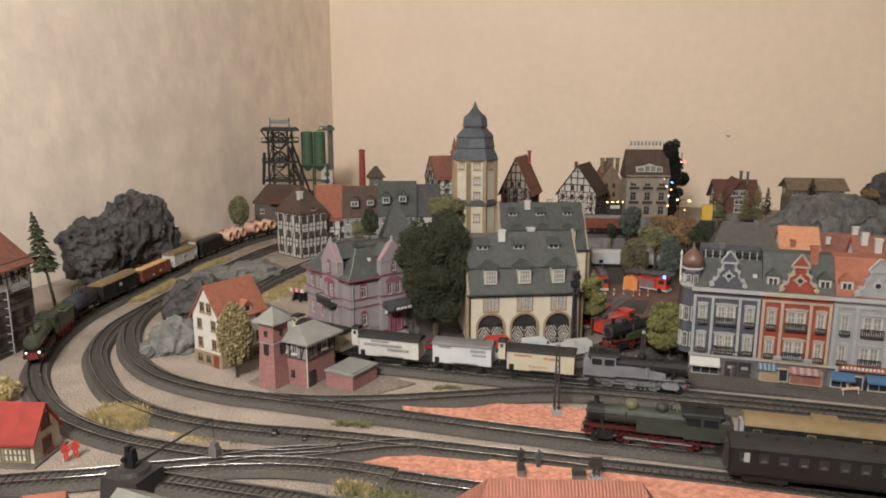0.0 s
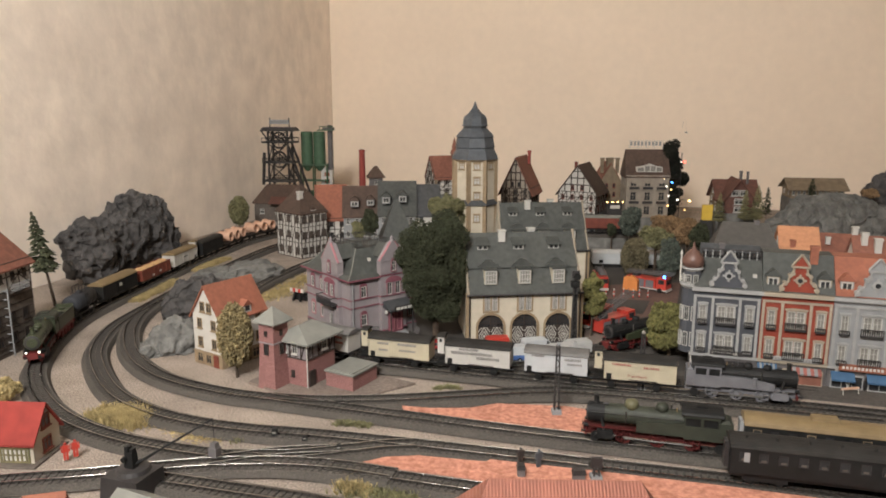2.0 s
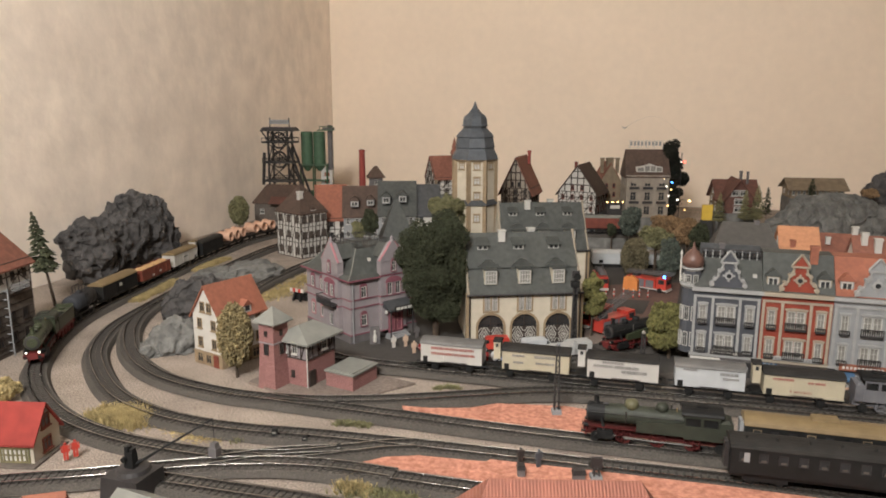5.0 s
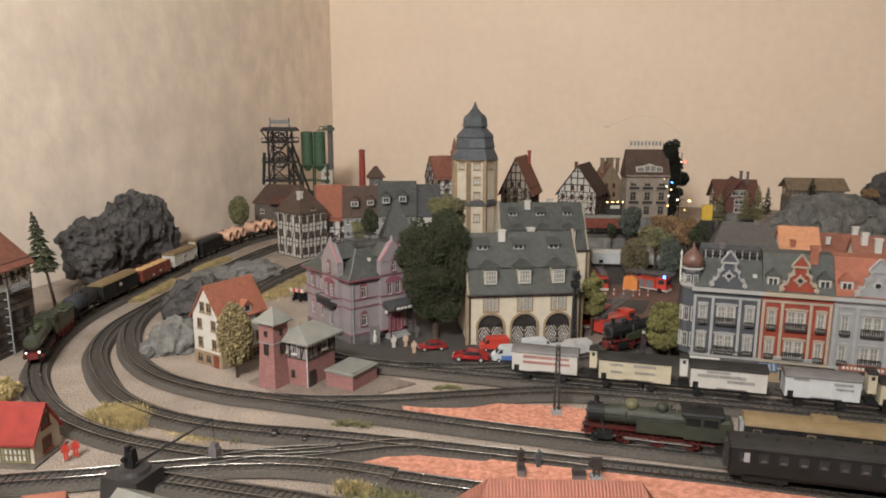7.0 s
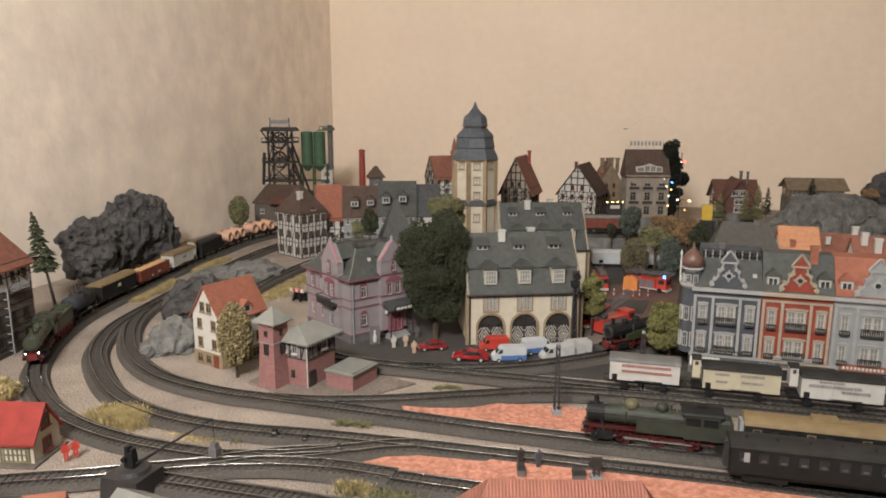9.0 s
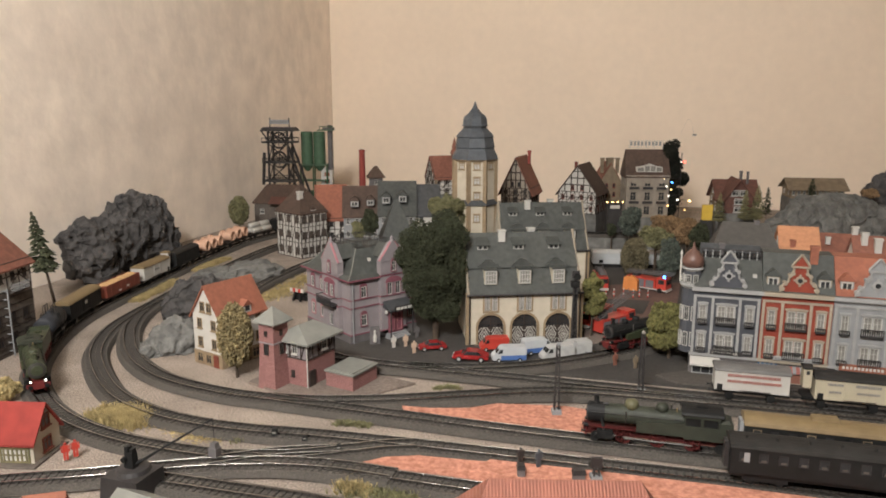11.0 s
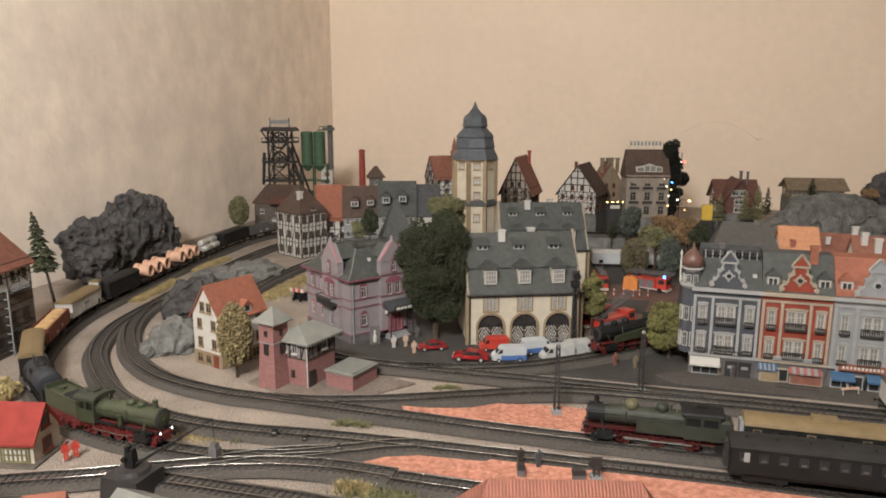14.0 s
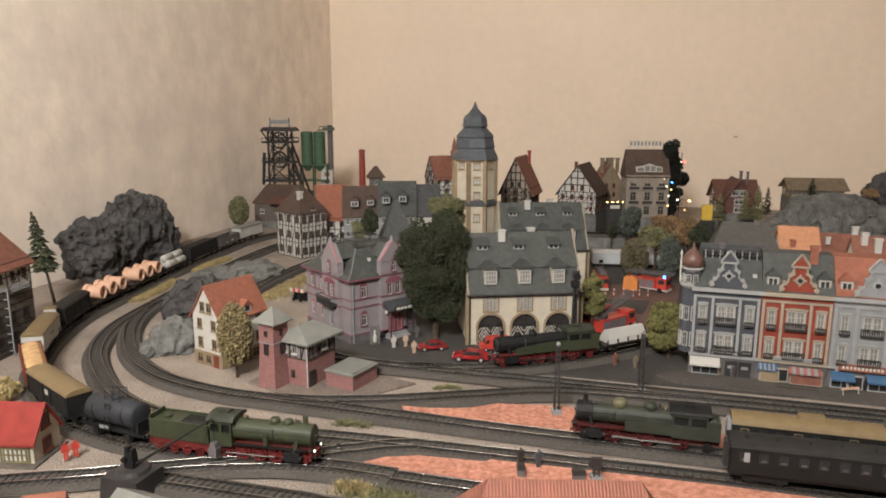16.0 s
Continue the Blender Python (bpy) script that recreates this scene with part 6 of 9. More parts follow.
def buffers_red(parent, x, s=1):
    part("buffer_beam", made(box, x - 0.001, x + 0.001, -0.0145, 0.0145, 0.009, 0.0145), M_LRED, parent, "red buffer beam")
    for y in (-0.010, 0.010):
        bm = bmesh.new()
        tube(bm, (x, y, 0.012), (x + s * 0.005, y, 0.012), 0.0011, n=6)
        tube(bm, (x + s * 0.005, y, 0.012), (x + s * 0.006, y, 0.012), 0.0028, n=12)
        part("buffer", bm, M_BLACK, parent)


def loco(name, length, label, body, frame_m, wheel_me, wheel_r, boiler_r=0.0115, tanks=False, cab_back=0.035, lamps=True, roofm=None, boiler_m=None, drivers=4, smokebox=M_BLACK, bunker=0.0, domes=None, tank_front=0.034):
    """A steam engine that runs towards +x, its front end at +length / 2."""
    boiler_m = boiler_m or body
    t = thing(name, (0, 0, 0), label, "locomotive", "locomotives")
    f, r = length / 2, -length / 2
    zb = 0.0330
    bm = bmesh.new()
    box(bm, r, f - 0.002, -0.0065, 0.0065, 0.008, 0.0175)
    part("frame", bm, frame_m, t)
    bm = bmesh.new()
    for s in (-1, 1):
        box(bm, r + 0.004, f - 0.010, s * 0.0125 - 0.002, s * 0.0125 + 0.002, 0.0190, 0.0205)
    part("running_board", bm, M_BLACK if not tanks else frame_m, t)
    cabx = r + bunker + cab_back
    bm = bmesh.new()
    tube(bm, (cabx - 0.002, 0, zb), (f - 0.026, 0, zb), boiler_r, n=24)
    b = part("boiler", bm, boiler_m, t, smooth=False)
    for k in range(4):
        x = cabx + (f - 0.028 - cabx) * (k + 0.5) / 4
        part("boiler_band", made(tube, (x - 0.0005, 0, zb), (x + 0.0005, 0, zb), boiler_r + 0.0003, n=24), boiler_m, b)
    bm = bmesh.new()
    tube(bm, (f - 0.026, 0, zb), (f - 0.007, 0, zb), boiler_r + 0.0004, n=24)
    tube(bm, (f - 0.007, 0, zb), (f - 0.005, 0, zb), boiler_r * 0.85, boiler_r * 0.6, n=24)
    tube(bm, (f - 0.005, 0, zb), (f - 0.0035, 0, zb), 0.0015, n=8)
    part("smokebox", bm, smokebox, t, "black smokebox with round door")
    part("chimney", made(lathe, [(0.0042, zb + boiler_r - 0.002), (0.0030, zb + boiler_r + 0.002), (0.0030, zb + boiler_r + 0.008), (0.0037, zb + boiler_r + 0.0095)], 14, c=(f - 0.016, 0)), smokebox, t, "black chimney")
    for back, rad, hh, dm in domes or ((0.042, 0.0052, 0.0055, boiler_m), (0.066, 0.0058, 0.0065, boiler_m)):
        x = f - back
        part("dome", made(lathe, [(rad, zb + boiler_r - 0.003), (rad, zb + boiler_r + hh * 0.5), (rad * 0.8, zb + boiler_r + hh * 0.85), (rad * 0.3, zb + boiler_r + hh)], 16, c=(x, 0)), dm, t, smooth=True)
    part("whistle", made(tube, (cabx + 0.008, 0.003, zb + boiler_r - 0.001), (cabx + 0.008, 0.003, zb + boiler_r + 0.004), 0.0008, n=6), M_OCHRE, t)
    # cab with side windows
    zc, zt = 0.0205, 0.0460
    bm = bmesh.new()
    x0, x1 = r + bunker, cabx
    zs, ze = 0.0325, 0.0418
    for s in (-1, 1):
        y0, y1 = s * 0.0145 - 0.0006, s * 0.0145 + 0.0006
        box(bm, x0, x1, y0, y1, 0.0165, zs)
        box(bm, x0, x1, y0, y1, ze, zt)
        n = 2
        for k in range(n + 1):
            xx = x0 + (x1 - x0) * k / n
            wd = 0.0035
            box(bm, max(x0, xx - wd / 2), min(x1, xx + wd / 2), y0, y1, zs, ze)
    box(bm, x1 - 0.0012, x1, -0.0139, 0.0139, zc, zt)
    box(bm, x0, x0 + 0.0012, -0.0139, 0.0139, zc, zs)
    c = part("cab", bm, body, t)
    part("cab_inside", made(box, x0 + 0.002, x1 - 0.002, -0.012, 0.012, zc, zt - 0.002), M_BLACK, c)
    bm = bmesh.new()
    curved_roof(bm, x1 - x0 + 0.004, 0.030, zt, 0.0055)
    part("cab_roof", bm, roofm or M_BLACK, c, "dark curved cab roof", m=pose((x0 + x1) / 2, 0, 0))
    if tanks:
        for s in (-1, 1):
            bm = bmesh.new()
            extrude_poly(bm, [(cabx, 0.0185), (f - tank_front, 0.0185), (f - tank_front, 0.0300 if tank_front > 0.05 else 0.0275), (cabx + (0.030 if tank_front < 0.05 else 0.0), 0.0345 if tank_front > 0.05 else 0.0330), (cabx - 0.0005, 0.0345 if tank_front > 0.05 else 0.0330)], "y", min(s * 0.0105, s * 0.0148), max(s * 0.0105, s * 0.0148))
            part("side_tank", bm, body, t, "side water tank")
    if bunker:
        bm = bmesh.new()
        box(bm, r, r + bunker, -0.0145, 0.0145, 0.0165, 0.038)
        box(bm, r + 0.002, r + bunker - 0.001, -0.012, 0.012, 0.038, 0.041, taper=0.003)
        part("coal_bunker", bm, body, t, "coal bunker behind the cab")
    x0, x1 = cabx - 0.010, f - 0.048
    xs = [x0 + (x1 - x0) * k / (drivers - 1) for k in range(drivers)]
    wheels(t, xs, wheel_me, wheel_r)
    wheels(t, [f - 0.016] + ([r + 0.012] if bunker else []), W_TRUCK if wheel_me is W_RED else W_SMALL, 0.0055)
    for s in (-1, 1):
        bm = bmesh.new()
        box(bm, f - 0.036, f - 0.018, s * 0.0130 - 0.0035, s * 0.0130 + 0.0035, 0.007, 0.017)
        tube(bm, (f - 0.038, s * 0.013, 0.0105), (f - 0.016, s * 0.013, 0.0105), 0.0034, n=12)
        part("cylinder", bm, frame_m if frame_m is M_LGREY else M_BLACK, t)
        bm = bmesh.new()
        bar(bm, (xs[0], s * 0.0112, wheel_r - 0.002), (xs[-1], s * 0.0112, wheel_r - 0.002), 0.0012)
        bar(bm, (xs[-2], s * 0.0125, wheel_r - 0.002), (f - 0.036, s * 0.0125, 0.0105), 0.0011)
        part("coupling_rod", bm, M_ROD, t, "worn steel rods")
        bm = bmesh.new()
        bar(bm, (cabx, s * (boiler_r + 0.0012), zb + 0.004), (f - 0.010, s * (boiler_r + 0.0012), zb + 0.004), 0.0005)
        part("handrail", bm, M_IRON, t)
    part("pump", made(tube, (f - 0.058, -0.0135, 0.022), (f - 0.058, -0.0135, 0.034), 0.0028, n=10), body, t)
    for s in (-1, 1):
        for x in (x0 - 0.004, f - 0.044):
            st = part("step", made(box, x - 0.004, x + 0.004, s * 0.0140 - 0.0012, s * 0.0140 + 0.0012, 0.0055, 0.0063), frame_m, t)
            for dx in (-0.0036, 0.0036):
                part("step_iron", made(bar, (x + dx, s * 0.0145, 0.0058), (x + dx, s * 0.0145, 0.0190), 0.0008), frame_m, st)
            part("tread", made(box, x - 0.004, x + 0.004, s * 0.0140 - 0.0012, s * 0.0140 + 0.0012, 0.0115, 0.0123), frame_m, st)
        part("feed_pipe", made(bar, (f - 0.050, s * (boiler_r - 0.0008), zb + 0.0075), (f - 0.050, s * (boiler_r + 0.0010), zb - 0.006), 0.0011), M_ROD, t)
        part("steam_pipe", made(tube, (f - 0.022, s * 0.0095, zb - 0.001), (f - 0.026, s * 0.0125, 0.0165), 0.0019, n=8), smokebox, t)
    part("smokebox_door_ring", made(lathe, [(boiler_r * 0.92, 0), (boiler_r * 0.92, 0.0012), (boiler_r * 0.8, 0.0018)], 22), M_IRON, t, m=pose(f - 0.0072, 0, zb, 0, 90, 0))
    part("generator", made(tube, (f - 0.030, 0.004, zb + boiler_r + 0.001), (f - 0.024, 0.004, zb + boiler_r + 0.001), 0.0018, n=8), M_IRON, t)
    part("safety_valve", made(tube, (cabx + 0.014, -0.002, zb + boiler_r - 0.001), (cabx + 0.014, -0.002, zb + boiler_r + 0.005), 0.0012, n=8), M_ROD, t)
    part("roof_vent", made(box, -0.006, 0.006, -0.005, 0.005, 0.0, 0.0022), roofm or M_BLACK, t, m=pose((r + bunker + cabx) / 2, 0, 0.0508))
    buffers_red(t, f - 0.006)
    for y in (-0.009, 0.009):
        lp = part("headlamp", made(tube, (f - 0.008, y, 0.019), (f - 0.003, y, 0.019), 0.0022, n=12), M_BLACK, t)
        part("lens", made(tube, (f - 0.003, y, 0.019), (f - 0.0025, y, 0.019), 0.0013, n=12), M_LAMP if lamps else M_PANE, lp, "bright headlamp lens")
    return t


def tender(length, label):
    t = thing("tender", (0, 0, 0), label, "locomotive tender", "locomotives")
    bm = bmesh.new()
    box(bm, -length / 2, length / 2, -0.0145, 0.0145, 0.0165, 0.036)
    part("tank", bm, M_GREEN, t, "green riveted tank")
    part("coal", made(box, -length * 0.02, length / 2 - 0.004, -0.0105, 0.0105, 0.036, 0.0385, taper=0.003), M_BLACK, t, "heap of coal")
    part("rear_board", made(box, -length / 2, -length / 2 + 0.0014, -0.0139, 0.0139, 0.036, 0.0420), M_GREEN, t)
    part("water_hatch", made(tube, (-length * 0.30, 0, 0.036), (-length * 0.30, 0, 0.0390), 0.0050, n=14), M_GREEN, t)
    part("frame", made(box, -length / 2, length / 2, -0.0125, 0.0125, 0.006, 0.0165), M_LRED, t, "red frame")
    wheels(t, (-length * 0.33, -length * 0.1, length * 0.12, length * 0.34), W_TRUCK, 0.0055, 0.013)
    for s in (-1, 1):
        part("rim", made(box, -length / 2, length / 2, s * 0.0145 - 0.0006, s * 0.0145 + 0.0006, 0.036, 0.0385), M_GREEN, t)
    buffers_red(t, -length / 2, -1)
    return t


def tank_wagon(length):
    t = thing("tank_wagon", (0, 0, 0), "dark slate-grey tank wagon with a hand rail", "railway wagon", "wagons of the freight train")
    under(t, length, length * 0.55)
    bm = bmesh.new()
    prof = [(0.002, -length * 0.42), (0.012, -length * 0.415), (0.0160, -length * 0.395), (0.0160, length * 0.395), (0.012, length * 0.415), (0.002, length * 0.42)]
    lathe(bm, prof, 28)
    bm.transform(pose(0, 0, 0.0315, 0, 90, 0))
    part("barrel", bm, M_TANK, t, "slate-grey barrel", smooth=True)
    part("filler_dome", made(lathe, [(0.0055, 0.043), (0.0055, 0.049), (0.003, 0.051)], 14), M_TANK, t)
    for x in (-length * 0.25, length * 0.25):
        part("band", made(tube, (x - 0.001, 0, 0.031), (x + 0.001, 0, 0.0315), 0.0163, n=28), M_BLACK, t)
    bm = bmesh.new()
    for x in (-0.012, 0.0, 0.012):
        bar(bm, (x, -0.006, 0.045), (x, -0.006, 0.060), 0.0012)
        bar(bm, (x, 0.006, 0.045), (x, 0.006, 0.060), 0.0012)
    for y in (-0.006, 0.006):
        bar(bm, (-0.012, y, 0.060), (0.012, y, 0.060), 0.0012)
    part("hand_rail", bm, M_IRON, t)
    for s in (-1, 1):
        ld = part("ladder", made(bar, (-0.004, s * 0.0178, 0.013), (-0.004, s * 0.0130, 0.046), 0.0010), M_BLACK, t, "black side ladder")
        part("stile", made(bar, (0.004, s * 0.0178, 0.013), (0.004, s * 0.0130, 0.046), 0.0010), M_BLACK, ld)
        for q in range(7):
            f = (q + 0.5) / 7
            part("rung", made(bar, (-0.004, s * (0.0178 - 0.0048 * f), 0.013 + 0.033 * f), (0.004, s * (0.0178 - 0.0048 * f), 0.013 + 0.033 * f), 0.0008), M_BLACK, ld)
        part("end_platform", made(box, s * length * 0.44, s * length * 0.44 + s * 0.004, -0.012, 0.012, 0.0142, 0.0285), M_BLACK, t)
    bm = bmesh.new()
    for s in (-1, 1):
        box(bm, -0.012, 0.002, s * 0.0168 - 0.0005, s * 0.0168 + 0.0005, 0.0150, 0.0190)
    part("plate", bm, M_GREYH, t, "pale data plate")
    bm = bmesh.new()
    for x in (-length * 0.36, length * 0.36):
        box(bm, x - 0.003, x + 0.003, -0.011, 0.011, 0.0142, 0.022)
    part("saddle", bm, M_BLACK, t)
    return t


def open_wagon(length, body, load, label, h=0.020, heap=0.008):
    t = thing("open_wagon", (0, 0, 0), label, "railway wagon", "wagons of the freight train")
    under(t, length, length * 0.55)
    bm = bmesh.new()
    l = length * 0.97 / 2
    for s in (-1, 1):
        box(bm, -l, l, s * 0.0140 - 0.0007, s * 0.0140 + 0.0007, 0.0142, 0.0142 + h)
        box(bm, s * l - 0.0007, s * l + 0.0007, -0.0133, 0.0133, 0.0142, 0.0142 + h)
        for k in range(8):
            x = -l + 2 * l * k / 7
            box(bm, x - 0.0008, x + 0.0008, s * 0.0149 - 0.0005, s * 0.0149 + 0.0005, 0.0142, 0.0142 + h)
    part("body", bm, body, t)
    if load:
        bm = bmesh.new()
        nx, ny = 24, 7
        vs = [[bm.verts.new((-l + 0.001 + (2 * l - 0.002) * i / nx, -0.0132 + 0.0264 * j / ny,
                             0.0142 + h - 0.004 + heap * math.sin(math.pi * j / ny) ** 0.5 * (0.72 + 0.10 * math.sin(i * 1.05)) * (0.4 if i in (0, nx) else 1) + 0.0006 * noise.noise(Vector((i * 0.9, j * 0.9, 3)))))
               for j in range(ny + 1)] for i in range(nx + 1)]
        for i in range(nx):
            for j in range(ny):
                bm.faces.new((vs[i][j], vs[i + 1][j], vs[i + 1][j + 1], vs[i][j + 1]))
        part("load", bm, load, t, "heaped loose load")
        part("deck", made(box, -l, l, -0.0133, 0.0133, 0.0143, 0.0142 + h - 0.006), body, t)
    letters(t, [(-0.02, -0.008, 0.0200, 0.004), (0.01, 0.018, 0.0180, 0.003)], 0.0150, M_PLAST, 5, "unreadable pale lettering")
    return t


def flat_wagon(length, label):
    t = thing("flat_wagon", (0, 0, 0), label, "railway wagon", "wagons of the freight train")
    under(t, length, length * 0.6)
    part("deck", made(box, -length * 0.49, length * 0.49, -0.0145, 0.0145, 0.0143, 0.0165), M_TIMBER, t, "dark plank deck")
    bm = bmesh.new()
    for s in (-1, 1):
        for k in range(6):
            x = -length * 0.46 + length * 0.92 * k / 5
            box(bm, x - 0.0007, x + 0.0007, s * 0.0140 - 0.0007, s * 0.0140 + 0.0007, 0.0165, 0.024)
    part("stake_rail", bm, M_BLACK, t, "black side stakes")
    return t


def pipes(parent, length, count=3):
    """Short wide clay pipes lying across the wagon, side by side."""
    l = length * 0.84 / count
    for k in range(count):
        x = -length * 0.42 + l * (k + 0.5)
        bm = bmesh.new()
        n = 20
        for q in range(n):
            a0, a1 = q * math.tau / n, (q + 1) * math.tau / n
            for xa, xb, ro in ((-0.018, 0.009, 0.0130), (0.009, 0.017, 0.0152)):
                pts = [(math.cos(a) * rr, math.sin(a) * rr) for a, rr in ((a0, ro), (a1, ro), (a1, 0.0105), (a0, 0.0105))]
                extrude_poly(bm, pts, "x", xa, xb)
        bmesh.ops.remove_doubles(bm, verts=bm.verts, dist=0.00005)
        part("clay_pipe", bm, M_CLAY, parent, "wide salmon clay pipe", m=pose(x, 0, 0.0318, 0, 0, -90))


def white_drums(parent, length):
    for k in range(2):
        for y, z in ((-0.0080, 0.0247), (0.0080, 0.0247), (0, 0.0385)):
            x = (k - 0.5) * length * 0.42
            bm = bmesh.new()
            lathe(bm, [(0.002, -length * 0.2), (0.0066, -length * 0.195), (0.0080, -length * 0.18), (0.0080, length * 0.18), (0.0066, length * 0.195), (0.002, length * 0.2)], 16)
            bm.transform(pose(0, 0, 0, 0, 90, 0))
            part("drum", bm, M_FRAME, parent, "white cylindrical drum", m=pose(x, y, z), smooth=True)


def hopper(length):
    t = thing("hopper_wagon", (0, 0, 0), "long black bogie hopper wagon", "railway wagon", "wagons of the freight train")
    under(t, length, length * 0.7)
    bm = bmesh.new()
    l = length * 0.48
    extrude_poly(bm, [(-l, 0.0143), (l, 0.0143), (l, 0.040), (l * 0.92, 0.044), (-l * 0.92, 0.044), (-l, 0.040)], "y", -0.0145, 0.0145)
    part("body", bm, M_BLACK, t)
    bm = bmesh.new()
    for s in (-1, 1):
        for k in range(12):
            x = -l + 2 * l * k / 11
            box(bm, x - 0.0007, x + 0.0007, s * 0.0150 - 0.0008, s * 0.0150 + 0.0008, 0.0148, 0.0395)
    tagged(part("ribbing", bm, M_BLACK, t), kind="stuff")
    return t


def coach(name, length, roofm, side, label, clerestory=False):
    t = thing(name, (0, 0, 0), label, "railway coach", "passenger coaches")
    hl = length / 2
    part("underframe", made(box, -hl, hl, -0.0125, 0.0125, 0.009, 0.0145), M_BLACK, t)
    for bx in (-hl + 0.035, hl - 0.035):
        part("bogie", made(box, bx - 0.022, bx + 0.022, -0.0115, 0.0115, 0.004, 0.009), M_BLACK, t)
        wheels(t, (bx - 0.014, bx + 0.014), W_SMALL, 0.0055)
    bm = bmesh.new()
    n = int(length / 0.0185)
    p = (length - 0.006) / n
    for s in (-1, 1):
        y0, y1 = s * 0.0158 - 0.0007, s * 0.0158 + 0.0007
        box(bm, -hl, hl, y0, y1, 0.0135, 0.0275)
        box(bm, -hl, hl, y0, y1, 0.0375, 0.042)
        for k in range(n + 1):
            x = -hl + 0.003 + p * k
            box(bm, max(-hl, x - p * 0.28), min(hl, x + p * 0.28), y0, y1, 0.0275, 0.0375)
    for s in (-1, 1):
        box(bm, s * hl - 0.0007, s * hl + 0.0007, -0.0151, 0.0151, 0.0135, 0.042)
    b = part("body", bm, side, t)
    part("glass", made(box, -hl + 0.001, hl - 0.001, -0.0150, 0.0150, 0.027, 0.038), M_GLASS, b, "dark window glass")
    for s in (-1, 1):
        for k in range(n):
            if clerestory or k % 3 == 1:
                x = -hl + 0.003 + p * (k + 0.5)
                bm = bmesh.new()
                ring(bm, x - p * 0.24, x + p * 0.24, 0.0272, 0.0378, s * 0.0165 - 0.0002, s * 0.0165 + 0.0002, 0.0007)
                part("window_frame", bm, M_IRON if clerestory else M_TRIM, b)
                if clerestory and s < 0:
                    part("blind", made(box, x - p * 0.10, x + p * 0.16, -0.0158, -0.0152, 0.0280, 0.0300), M_SIDING, b)
    bm = bmesh.new()
    curved_roof(bm, length, 0.0316, 0.042, 0.008)
    part("roof", bm, roofm, t, "curved coach roof")
    if clerestory:
        bm = bmesh.new()
        for k in range(9):
            x = -hl + length * (k + 0.5) / 9
            tube(bm, (x, -0.006, 0.049), (x, -0.006, 0.0525), 0.0016, n=8)
        for s in (-1, 1):
            part("notice", made(box, -hl + 0.0125, -hl + 0.0180, s * 0.0166 - 0.0002, s * 0.0166 + 0.0002, 0.027, 0.0375), M_GREYH, b, "pale window blind")
        tagged(part("roof_vents", bm, roofm, t, "row of small roof vents"), kind="stuff")
    else:
        part("roof_box", made(box, -0.02, 0.008, -0.007, 0.005, 0.048, 0.054, taper=0.001), roofm, t, "roof ventilator box")
    for x, s in ((-hl, -1), (hl, 1)):
        part("gangway", made(box, min(x, x + s * 0.005), max(x, x + s * 0.005), -0.007, 0.007, 0.015, 0.042), M_IRON if clerestory else M_GREYH, t, "folding gangway")
    return t


# train of white vans: engine leads towards +s on the town line
TOWN = []
S_T = L_TOWN.near(0.4307, 0.8982)


def town(ob, rear, front, base):
    TOWN.append((ob, (rear + front) / 2 - 1.806, base))


grey = loco("tank_locomotive", 0.144, "grey and black tank steam engine", M_LGREY, M_LGREY, W_GREY, 0.0088, boiler_r=0.0105, tanks=True, cab_back=0.034, lamps=False, boiler_m=M_BLACK, drivers=3, bunker=0.010)
town(grey, 1.806, 1.95, 0.08)
town(van("covered_van", 0.110, M_CREAM, M_ROOFB, "cream covered van with a dark roof and brakeman's cab", cab=-1, text=[(-0.030, -0.005, 0.0350, 0.0028), (0.012, 0.032, 0.0330, 0.0028)], ink=M_TEXTR, word="Mannheim"), 1.682, 1.796, 0.06)
town(van("covered_van", 0.090, M_PALE, M_ROOFG, "bluish-white covered van with a grey roof", text=[(-0.034, -0.016, 0.0370, 0.003), (0.012, 0.036, 0.0340, 0.0036), (0.016, 0.036, 0.0280, 0.003)]), 1.587, 1.677, 0.05)
town(van("covered_van", 0.110, M_WHITE, M_ROOFB, "white covered van with a brakeman's cab", cab=-1, text=[(-0.032, 0.030, 0.0300, 0.004), (-0.020, 0.010, 0.0360, 0.003), (0.006, 0.040, 0.0240, 0.004)]), 1.455, 1.569, 0.06)
town(van("covered_van", 0.110, M_CREAM, M_ROOFB, "cream covered van lettered on its planked side", cab=-1, text=[(-0.026, -0.008, 0.0340, 0.003), (0.006, 0.036, 0.0340, 0.0036), (0.008, 0.034, 0.0250, 0.003), (-0.024, -0.010, 0.0240, 0.003)]), 1.335, 1.449, 0.06)
town(van("covered_van", 0.094, M_WHITE, M_ROOFG, "white covered van with red lettering and a grey roof", text=[(-0.030, 0.034, 0.0340, 0.0036), (-0.030, 0.036, 0.0260, 0.0036)], ink=M_TEXTR), 1.229, 1.323, 0.055)

# freight train on the outer line
OUTER = []
S_O = L_OUTER.near(-0.6254, 1.0331) + 0.004


def outer(ob, front, rear, base):
    OUTER.append((ob, (front + rear) / 2 - 1.734, base))


